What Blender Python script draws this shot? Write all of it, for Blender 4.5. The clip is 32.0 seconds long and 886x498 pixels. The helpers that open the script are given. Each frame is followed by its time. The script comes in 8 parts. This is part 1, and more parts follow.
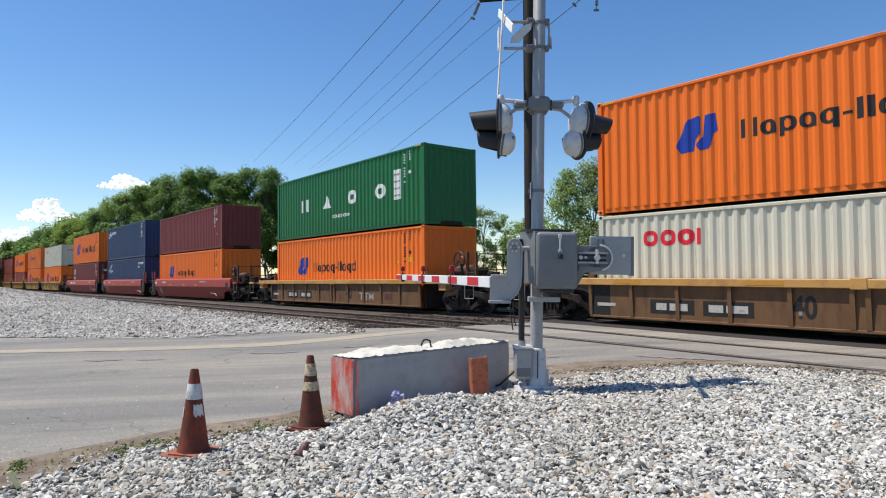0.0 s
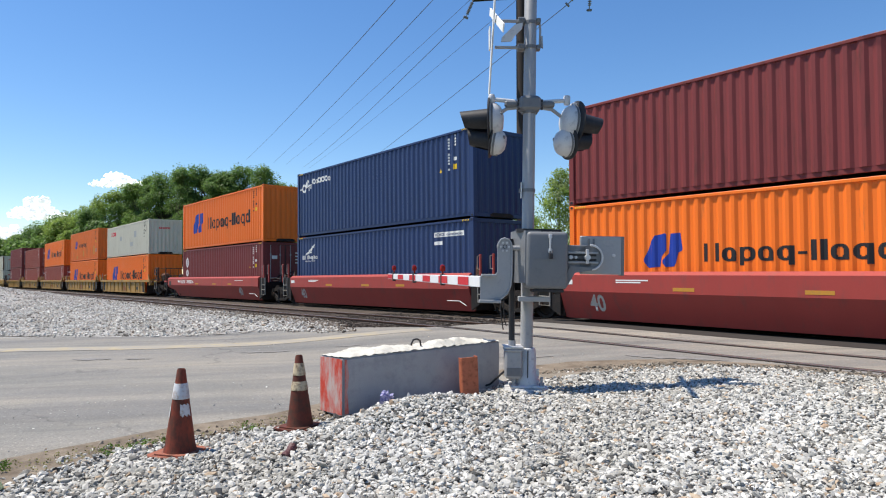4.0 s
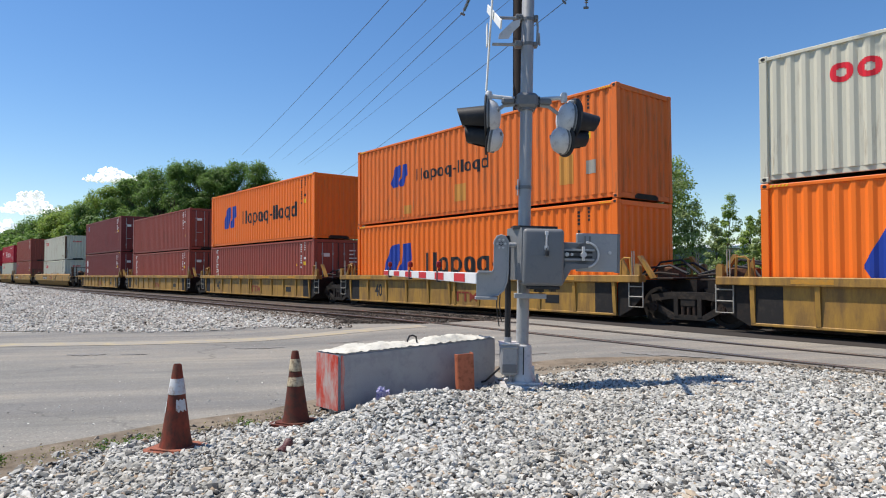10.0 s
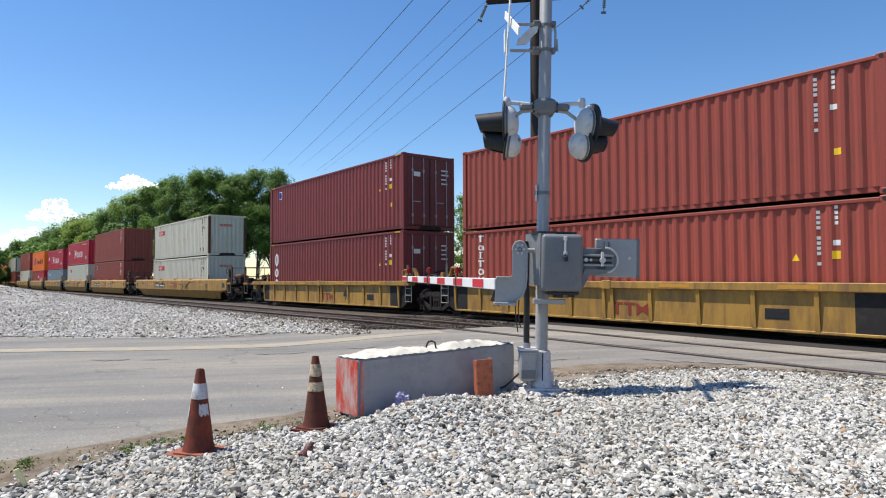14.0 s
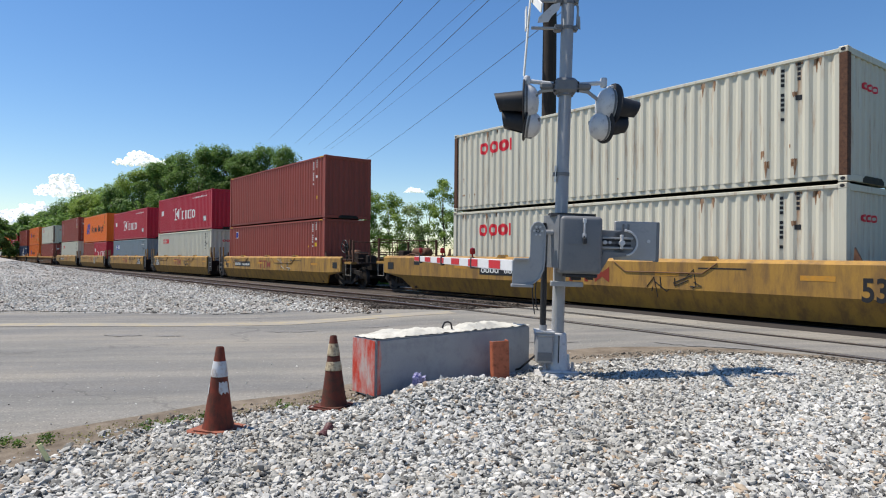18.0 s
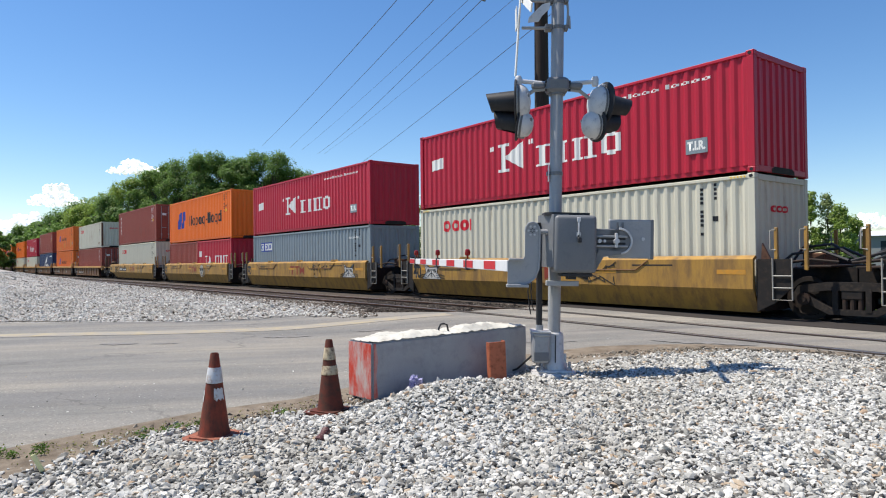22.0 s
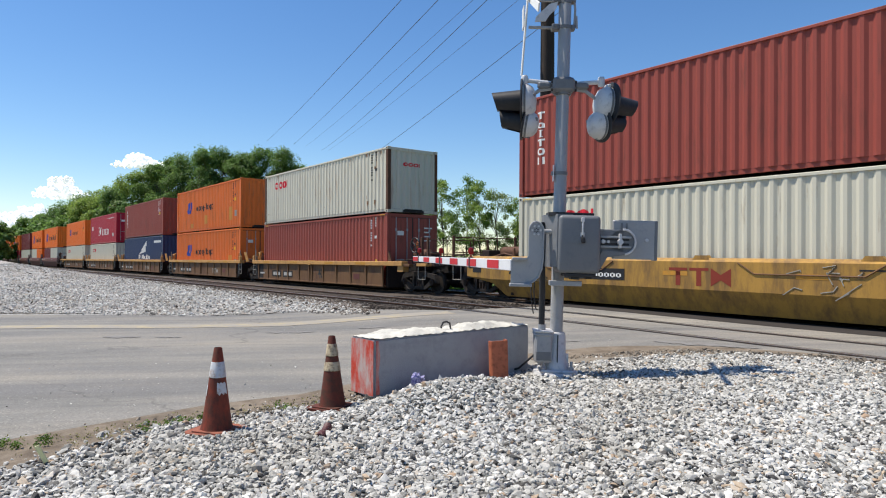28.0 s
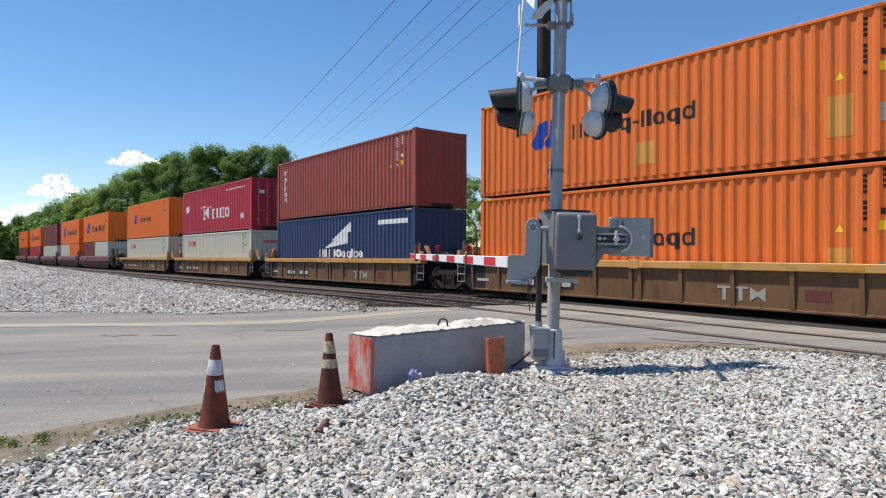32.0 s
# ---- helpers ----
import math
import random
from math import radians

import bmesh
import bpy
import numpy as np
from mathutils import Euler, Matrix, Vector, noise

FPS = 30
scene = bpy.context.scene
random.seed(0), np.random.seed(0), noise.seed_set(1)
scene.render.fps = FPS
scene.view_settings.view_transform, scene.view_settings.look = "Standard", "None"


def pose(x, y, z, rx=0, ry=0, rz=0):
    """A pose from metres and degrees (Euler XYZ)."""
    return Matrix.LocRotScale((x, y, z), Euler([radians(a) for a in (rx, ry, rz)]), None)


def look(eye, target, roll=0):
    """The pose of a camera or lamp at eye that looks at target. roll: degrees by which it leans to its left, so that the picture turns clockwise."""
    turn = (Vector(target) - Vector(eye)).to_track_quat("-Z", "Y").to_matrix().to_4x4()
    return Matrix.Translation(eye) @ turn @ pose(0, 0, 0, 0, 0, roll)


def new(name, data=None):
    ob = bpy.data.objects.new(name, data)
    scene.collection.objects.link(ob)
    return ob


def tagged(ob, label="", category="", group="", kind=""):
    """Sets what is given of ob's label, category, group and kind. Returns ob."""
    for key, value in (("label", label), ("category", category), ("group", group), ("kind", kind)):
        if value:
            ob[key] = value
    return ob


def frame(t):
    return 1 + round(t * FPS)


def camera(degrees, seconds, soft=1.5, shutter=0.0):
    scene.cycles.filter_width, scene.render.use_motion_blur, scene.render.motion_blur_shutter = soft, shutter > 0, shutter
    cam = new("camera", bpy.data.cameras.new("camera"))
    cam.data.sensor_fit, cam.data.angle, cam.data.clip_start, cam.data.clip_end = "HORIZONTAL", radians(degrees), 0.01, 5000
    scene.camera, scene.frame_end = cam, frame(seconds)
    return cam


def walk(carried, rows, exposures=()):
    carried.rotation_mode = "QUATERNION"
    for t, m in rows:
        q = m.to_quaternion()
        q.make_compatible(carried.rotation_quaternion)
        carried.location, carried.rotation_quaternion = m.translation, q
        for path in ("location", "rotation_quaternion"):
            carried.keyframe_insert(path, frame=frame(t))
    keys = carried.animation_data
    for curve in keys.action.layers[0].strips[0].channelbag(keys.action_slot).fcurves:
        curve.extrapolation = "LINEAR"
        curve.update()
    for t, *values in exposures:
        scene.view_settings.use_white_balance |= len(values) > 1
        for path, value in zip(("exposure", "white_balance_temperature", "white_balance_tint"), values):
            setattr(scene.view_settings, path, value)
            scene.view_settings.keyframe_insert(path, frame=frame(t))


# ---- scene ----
cam = camera(68.5, 32.0, soft=1.1)
PATH = [
    (0, (0.048, 0.033, 1.516), (-1.531, 1.258, 1.586), -0.4),
    (0.5, (0.05, 0.032, 1.52), (-1.536, 1.25, 1.592), -0.3),
    (1, (0.057, 0.039, 1.522), (-1.522, 1.264, 1.593), -0.2),
    (1.5, (0.055, 0.037, 1.515), (-1.52, 1.268, 1.591), -0.4),
    (2, (0.051, 0.05, 1.518), (-1.52, 1.286, 1.588), -0.5),
    (2.5, (0.048, 0.053, 1.517), (-1.521, 1.292, 1.578), -0.6),
    (4.5, (0.056, 0.074, 1.518), (-1.51, 1.316, 1.587), -0.2),
    (5, (0.054, 0.06, 1.515), (-1.516, 1.298, 1.582), -0.5),
    (5.5, (0.054, 0.063, 1.515), (-1.513, 1.304, 1.585), -0.3),
    (6, (0.062, 0.065, 1.51), (-1.506, 1.304, 1.579), -0.5),
    (6.5, (0.056, 0.073, 1.516), (-1.512, 1.314, 1.581), -0.6),
    (7, (0.06, 0.083, 1.512), (-1.507, 1.325, 1.572), -0.8),
    (7.5, (0.056, 0.078, 1.511), (-1.504, 1.328, 1.564), -0.7),
    (8, (0.06, 0.071, 1.514), (-1.494, 1.329, 1.566), -0.4),
    (8.5, (0.056, 0.066, 1.516), (-1.5, 1.321, 1.567), -0.3),
    (9, (0.055, 0.061, 1.512), (-1.5, 1.317, 1.568), -0.3),
    (9.5, (0.061, 0.06, 1.512), (-1.493, 1.317, 1.568), -0.3),
    (10, (0.052, 0.058, 1.514), (-1.506, 1.311, 1.572), -0.0),
    (10.5, (0.056, 0.066, 1.518), (-1.511, 1.306, 1.592), -0.2),
    (11, (0.048, 0.065, 1.508), (-1.519, 1.306, 1.588), -0.6),
    (11.5, (0.058, 0.07, 1.512), (-1.515, 1.304, 1.585), -0.9),
    (12, (0.052, 0.076, 1.512), (-1.534, 1.293, 1.578), -0.9),
    (12.5, (0.055, 0.072, 1.509), (-1.538, 1.28, 1.573), -0.9),
    (13, (0.058, 0.058, 1.517), (-1.532, 1.269, 1.588), -0.3),
    (13.5, (0.062, 0.044, 1.52), (-1.526, 1.257, 1.598), -0.4),
    (14, (0.064, 0.034, 1.513), (-1.527, 1.244, 1.589), -0.1),
    (14.5, (0.053, 0.037, 1.513), (-1.54, 1.246, 1.571), -0.2),
    (15, (0.056, 0.048, 1.518), (-1.534, 1.26, 1.562), 0.4),
    (15.5, (0.038, 0.045, 1.516), (-1.589, 1.208, 1.564), 0.4),
    (17.5, (-0.071, -0.037, 1.512), (-1.666, 1.17, 1.532), 1.0),
    (18, (-0.076, -0.036, 1.517), (-1.677, 1.161, 1.532), 0.7),
    (18.5, (-0.071, -0.031, 1.516), (-1.679, 1.159, 1.531), 0.7),
    (19, (-0.071, -0.021, 1.513), (-1.672, 1.178, 1.52), -0.4),
    (19.5, (-0.069, -0.017, 1.519), (-1.67, 1.182, 1.527), -0.3),
    (20, (-0.083, -0.006, 1.518), (-1.685, 1.19, 1.546), -0.2),
    (20.5, (-0.075, -0.014, 1.513), (-1.675, 1.185, 1.555), -0.6),
    (21, (-0.075, -0.011, 1.511), (-1.679, 1.184, 1.54), -0.5),
    (21.5, (-0.076, -0.003, 1.51), (-1.676, 1.196, 1.539), -0.5),
    (22, (-0.079, -0.01, 1.506), (-1.674, 1.197, 1.529), -0.4),
    (22.5, (-0.078, -0.007, 1.509), (-1.673, 1.199, 1.522), -0.4),
    (23, (-0.082, -0.001, 1.506), (-1.678, 1.205, 1.515), -0.5),
    (23.5, (-0.084, -0.007, 1.508), (-1.67, 1.211, 1.517), -0.3),
    (24, (-0.083, -0.008, 1.506), (-1.673, 1.205, 1.524), -0.2),
    (24.5, (-0.064, -0.019, 1.51), (-1.654, 1.194, 1.532), -0.3),
    (25, (-0.066, -0.016, 1.503), (-1.661, 1.191, 1.526), -0.4),
    (25.5, (-0.066, -0.014, 1.511), (-1.666, 1.185, 1.538), -0.4),
    (26, (-0.072, -0.025, 1.514), (-1.678, 1.166, 1.54), -0.5),
    (26.5, (-0.071, -0.025, 1.509), (-1.684, 1.156, 1.533), -0.5),
    (28.5, (-0.076, -0.025, 1.507), (-1.671, 1.181, 1.531), 0.7),
    (29, (-0.066, -0.032, 1.508), (-1.653, 1.186, 1.555), 0.1),
    (29.5, (-0.058, -0.03, 1.506), (-1.645, 1.187, 1.541), 0.2),
    (30, (-0.067, -0.034, 1.507), (-1.661, 1.173, 1.537), 0.2),
    (30.5, (-0.077, -0.035, 1.505), (-1.672, 1.172, 1.524), 0.6),
    (31, (-0.071, -0.035, 1.503), (-1.656, 1.185, 1.513), 0.5),
    (31.5, (-0.062, -0.035, 1.507), (-1.662, 1.165, 1.526), 0.3),
    (32, (-0.06, -0.035, 1.507), (-1.654, 1.172, 1.516), 0.3),
]
# the clip's camera brightens a little while dark containers fill the view
EXPOSURES = [(0.0, 0.31), (2.0, 0.31), (4.0, 0.46), (5.0, 0.50), (6.0, 0.53), (7.0, 0.36), (8.0, 0.31), (12.0, 0.31), (13.0, 0.36), (14.0, 0.44), (15.0, 0.50), (16.5, 0.40), (18.0, 0.25), (19.0, 0.29), (20.0, 0.32), (21.0, 0.46), (22.0, 0.40), (23.0, 0.33), (24.0, 0.40), (25.0, 0.38), (26.0, 0.33), (29.0, 0.33), (32.0, 0.31)]
walk(cam, [(t, look(eye, target, roll)) for t, eye, target, roll in PATH], EXPOSURES)

# ---- world and sun ----
SUN_ELEV, SUN_AZ = 64.0, 221.0  # the sun stands high, to the left and behind the camera; azimuth of its place from +x, anticlockwise
world = bpy.data.worlds.new("world")
scene.world = world
world.use_nodes = True
wn = world.node_tree
sky = wn.nodes.new("ShaderNodeTexSky")
sky.sky_type = "NISHITA"
sky.sun_disc = False
sky.sun_elevation = radians(SUN_ELEV)
sky.sun_rotation = radians(90.0 - SUN_AZ)
sky.air_density, sky.dust_density, sky.ozone_density = 1.0, 0.15, 3.0
tone = wn.nodes.new("ShaderNodeHueSaturation")
tone.inputs["Saturation"].default_value = 1.22
tone.inputs["Hue"].default_value = 0.504
wn.links.new(sky.outputs[0], tone.inputs["Color"])
wn.links.new(tone.outputs[0], wn.nodes["Background"].inputs[0])
wn.nodes["Background"].inputs[1].default_value = 0.114
sun_data = bpy.data.lights.new("sun", "SUN")
sun_data.energy, sun_data.angle, sun_data.color = 5.0, radians(0.53), (1.0, 0.93, 0.835)
sun = new("sun", sun_data)
_sd = Vector((math.cos(radians(SUN_AZ)) * math.cos(radians(SUN_ELEV)), math.sin(radians(SUN_AZ)) * math.cos(radians(SUN_ELEV)), math.sin(radians(SUN_ELEV))))
sun.matrix_world = look(_sd * 60, (0, 0, 0))


# ---- materials ----
def material(name, base, rough=0.6, metal=0.0, spots=None, spot_amount=0.35, fine=60.0, coarse=1.5, vary=0.12, bump=0.2, bump_dist=0.004,
             stretch=(1, 1, 1), rand=0.0, island=0.0, spec=0.27, translucent=0.0, emission=None):
    """A surface with grain at two scales, stains of a second colour, relief, and variation from object to object."""
    m = bpy.data.materials.new(name)
    m.use_nodes = True
    nt = m.node_tree
    b = nt.nodes["Principled BSDF"]
    N = nt.nodes.new
    tc = N("ShaderNodeTexCoord")
    mp = N("ShaderNodeMapping")
    mp.inputs["Scale"].default_value = stretch
    nt.links.new(tc.outputs["Object"], mp.inputs[0])
    n1, n2 = N("ShaderNodeTexNoise"), N("ShaderNodeTexNoise")
    n1.inputs["Scale"].default_value, n1.inputs["Detail"].default_value = fine, 4
    n2.inputs["Scale"].default_value, n2.inputs["Detail"].default_value = coarse, 6
    n2.inputs["Roughness"].default_value = 0.65
    for n in (n1, n2):
        nt.links.new(mp.outputs[0], n.inputs["Vector"])
    col = N("ShaderNodeRGB")
    col.outputs[0].default_value = (*base, 1)
    # brightness: grain and large patches
    mul = N("ShaderNodeMath"); mul.operation = "MULTIPLY_ADD"
    nt.links.new(n1.outputs[0], mul.inputs[0]); mul.inputs[1].default_value = vary; mul.inputs[2].default_value = 1 - vary * 0.5
    mul2 = N("ShaderNodeMath"); mul2.operation = "MULTIPLY_ADD"
    nt.links.new(n2.outputs[0], mul2.inputs[0]); mul2.inputs[1].default_value = vary * 1.6; mul2.inputs[2].default_value = -vary * 0.8
    add = N("ShaderNodeMath"); add.operation = "ADD"
    nt.links.new(mul.outputs[0], add.inputs[0]); nt.links.new(mul2.outputs[0], add.inputs[1])
    last = add.outputs[0]
    if rand or island:
        src = N("ShaderNodeObjectInfo").outputs["Random"] if rand else N("ShaderNodeNewGeometry").outputs["Random Per Island"]
        k = rand or island
        r = N("ShaderNodeMath"); r.operation = "MULTIPLY_ADD"
        nt.links.new(src, r.inputs[0]); r.inputs[1].default_value = k; r.inputs[2].default_value = 1 - k * 0.5
        mm = N("ShaderNodeMath"); mm.operation = "MULTIPLY"
        nt.links.new(last, mm.inputs[0]); nt.links.new(r.outputs[0], mm.inputs[1])
        last = mm.outputs[0]
    vm = N("ShaderNodeVectorMath"); vm.operation = "SCALE"
    nt.links.new(col.outputs[0], vm.inputs[0]); nt.links.new(last, vm.inputs["Scale"])
    out = vm.outputs[0]
    if spots:
        n3 = N("ShaderNodeTexNoise")
        n3.inputs["Scale"].default_value, n3.inputs["Detail"].default_value, n3.inputs["Roughness"].default_value = coarse * 2.3, 8, 0.7
        nt.links.new(mp.outputs[0], n3.inputs["Vector"])
        cr = N("ShaderNodeValToRGB")
        cr.color_ramp.elements[0].position, cr.color_ramp.elements[1].position = 0.62 - spot_amount * 0.35, 0.78 - spot_amount * 0.25
        nt.links.new(n3.outputs[0], cr.inputs[0])
        mx = N("ShaderNodeMix"); mx.data_type = "RGBA"
        nt.links.new(cr.outputs[0], mx.inputs["Factor"]); nt.links.new(out, mx.inputs["A"]); mx.inputs["B"].default_value = (*spots, 1)
        out = mx.outputs["Result"]
    nt.links.new(out, b.inputs["Base Color"])
    b.inputs["Roughness"].default_value, b.inputs["Metallic"].default_value = rough, metal
    b.inputs["Specular IOR Level"].default_value = spec
    if bump:
        bp = N("ShaderNodeBump")
        bp.inputs["Strength"].default_value, bp.inputs["Distance"].default_value = bump, bump_dist
        nt.links.new(n1.outputs[0], bp.inputs["Height"]); nt.links.new(bp.outputs[0], b.inputs["Normal"])
    if emission:
        b.inputs["Emission Color"].default_value, b.inputs["Emission Strength"].default_value = (0.93, 0.96, 1.0, 1), emission
    if translucent:
        tr, mxs = N("ShaderNodeBsdfTranslucent"), N("ShaderNodeMixShader")
        nt.links.new(out, tr.inputs[0]); mxs.inputs[0].default_value = translucent
        nt.links.new(b.outputs[0], mxs.inputs[1]); nt.links.new(tr.outputs[0], mxs.inputs[2])
        nt.links.new(mxs.outputs[0], nt.nodes["Material Output"].inputs[0])
    return m


def ramp(nt, src, stops, hold=False):
    """A colour ramp on the socket src."""
    r = nt.nodes.new("ShaderNodeValToRGB")
    e = r.color_ramp.elements
    while len(e) < len(stops):
        e.new(0.5)
    for k, (p, c) in enumerate(stops):
        e[k].position, e[k].color = p, (*c, 1) if len(c) == 3 else c
    if hold:
        r.color_ramp.interpolation = "CONSTANT"
    nt.links.new(src, r.inputs[0])
    return r.outputs[0]


def blend(nt, how, fac, a, b):
    """Two colours mixed; each of fac, a and b is a socket or a value."""
    mx = nt.nodes.new("ShaderNodeMix")
    mx.data_type, mx.blend_type = "RGBA", how
    for key, v in (("Factor", fac), ("A", a), ("B", b)):
        if isinstance(v, bpy.types.NodeSocket):
            nt.links.new(v, mx.inputs[key])
        else:
            mx.inputs[key].default_value = v if key == "Factor" else (*v, 1)
    return mx.outputs["Result"]


def field(nt, src, kind, scale, detail=4.0, rough=0.6):
    """A noise or cell texture on the coordinates src."""
    n = nt.nodes.new("ShaderNodeTexNoise" if kind == "noise" else "ShaderNodeTexVoronoi")
    n.inputs["Scale"].default_value = scale
    if kind == "noise":
        n.inputs["Detail"].default_value, n.inputs["Roughness"].default_value = detail, rough
    elif kind == "edge":
        n.feature = "DISTANCE_TO_EDGE"
    nt.links.new(src, n.inputs["Vector"])
    return n.outputs[0] if kind != "cell" else n.outputs["Color"]


def turned_coords(nt, src, turn, scale):
    """Coordinates turned about z, then stretched."""
    a, b = nt.nodes.new("ShaderNodeMapping"), nt.nodes.new("ShaderNodeMapping")
    a.inputs["Rotation"].default_value = (0, 0, radians(turn))
    b.inputs["Scale"].default_value = scale
    nt.links.new(src, a.inputs[0]); nt.links.new(a.outputs[0], b.inputs[0])
    return b.outputs[0]


def asphalt(name, turn, light, dark, cracks=True):
    """Old asphalt: patches, streaks worn by tyres along the lane, pale aggregate, fine cracks."""
    m = bpy.data.materials.new(name)
    m.use_nodes = True
    nt = m.node_tree
    b = nt.nodes["Principled BSDF"]
    co = nt.nodes.new("ShaderNodeTexCoord").outputs["Object"]
    lane = turned_coords(nt, co, turn, (0.10, 1.1, 1))
    col = blend(nt, "MIX", ramp(nt, field(nt, lane, "noise", 1.0, 7, 0.62), [(0.36, (0, 0, 0)), (0.66, (1, 1, 1))]), dark, light)
    wide = turned_coords(nt, co, turn, (0.5, 1.0, 1))
    col = blend(nt, "MULTIPLY", 0.85, col, ramp(nt, field(nt, wide, "noise", 0.32, 6), [(0.30, (0.62, 0.66, 0.69)), (0.50, (0.95, 0.95, 0.95)), (0.68, (1.20, 1.15, 1.05))]))
    thin = turned_coords(nt, co, turn, (0.16, 3.2, 1))
    col = blend(nt, "MULTIPLY", 0.7, col, ramp(nt, field(nt, thin, "noise", 1.0, 5), [(0.30, (0.80, 0.80, 0.80)), (0.55, (1, 1, 1)), (0.8, (1.10, 1.10, 1.08))]))
    grit = field(nt, co, "cell", 75.0)
    col = blend(nt, "MULTIPLY", 0.75, col, ramp(nt, grit, [(0.0, (0.62, 0.62, 0.62)), (0.45, (0.95, 0.95, 0.95)), (0.86, (1.08, 1.08, 1.08)), (0.95, (1.9, 1.88, 1.82))]))
    if cracks:
        warp = nt.nodes.new("ShaderNodeVectorMath"); warp.operation = "MULTIPLY_ADD"
        wn_ = nt.nodes.new("ShaderNodeTexNoise"); wn_.inputs["Scale"].default_value, wn_.inputs["Detail"].default_value = 1.2, 5
        nt.links.new(co, wn_.inputs["Vector"]); nt.links.new(wn_.outputs["Color"], warp.inputs[0])
        warp.inputs[1].default_value = (1.6, 1.6, 0); nt.links.new(co, warp.inputs[2])
        crack = ramp(nt, field(nt, turned_coords(nt, warp.outputs[0], turn, (0.7, 1.2, 1)), "edge", 0.13), [(0.0, (0.45, 0.45, 0.45)), (0.0028, (0, 0, 0))])
        col = blend(nt, "MIX", crack, col, (0.075, 0.072, 0.068))
    nt.links.new(col, b.inputs["Base Color"])
    b.inputs["Roughness"].default_value, b.inputs["Specular IOR Level"].default_value = 0.9, 0.25
    bp = nt.nodes.new("ShaderNodeBump")
    bp.inputs["Strength"].default_value, bp.inputs["Distance"].default_value = 0.7, 0.006
    nt.links.new(grit, bp.inputs["Height"]); nt.links.new(bp.outputs[0], b.inputs["Normal"])
    return m


def broken_stone(name, stops, fine=35.0):
    """Crushed stone: every piece takes its own shade, with a dusty grain on it."""
    m = bpy.data.materials.new(name)
    m.use_nodes = True
    nt = m.node_tree
    b = nt.nodes["Principled BSDF"]
    co = nt.nodes.new("ShaderNodeTexCoord").outputs["Object"]
    col = ramp(nt, nt.nodes.new("ShaderNodeNewGeometry").outputs["Random Per Island"], stops)
    g = field(nt, co, "noise", fine, 6, 0.7)
    col = blend(nt, "MULTIPLY", 1.0, col, ramp(nt, g, [(0.3, (0.74, 0.74, 0.73)), (0.6, (1.06, 1.06, 1.05))]))
    col = blend(nt, "MULTIPLY", 1.0, col, ramp(nt, field(nt, co, "noise", 0.55, 4), [(0.32, (0.84, 0.82, 0.78)), (0.62, (1.06, 1.06, 1.06))]))
    nt.links.new(col, b.inputs["Base Color"])
    b.inputs["Roughness"].default_value, b.inputs["Specular IOR Level"].default_value = 0.9, 0.2
    bp = nt.nodes.new("ShaderNodeBump")
    bp.inputs["Strength"].default_value, bp.inputs["Distance"].default_value = 0.35, 0.004
    nt.links.new(g, bp.inputs["Height"]); nt.links.new(bp.outputs[0], b.inputs["Normal"])
    return m


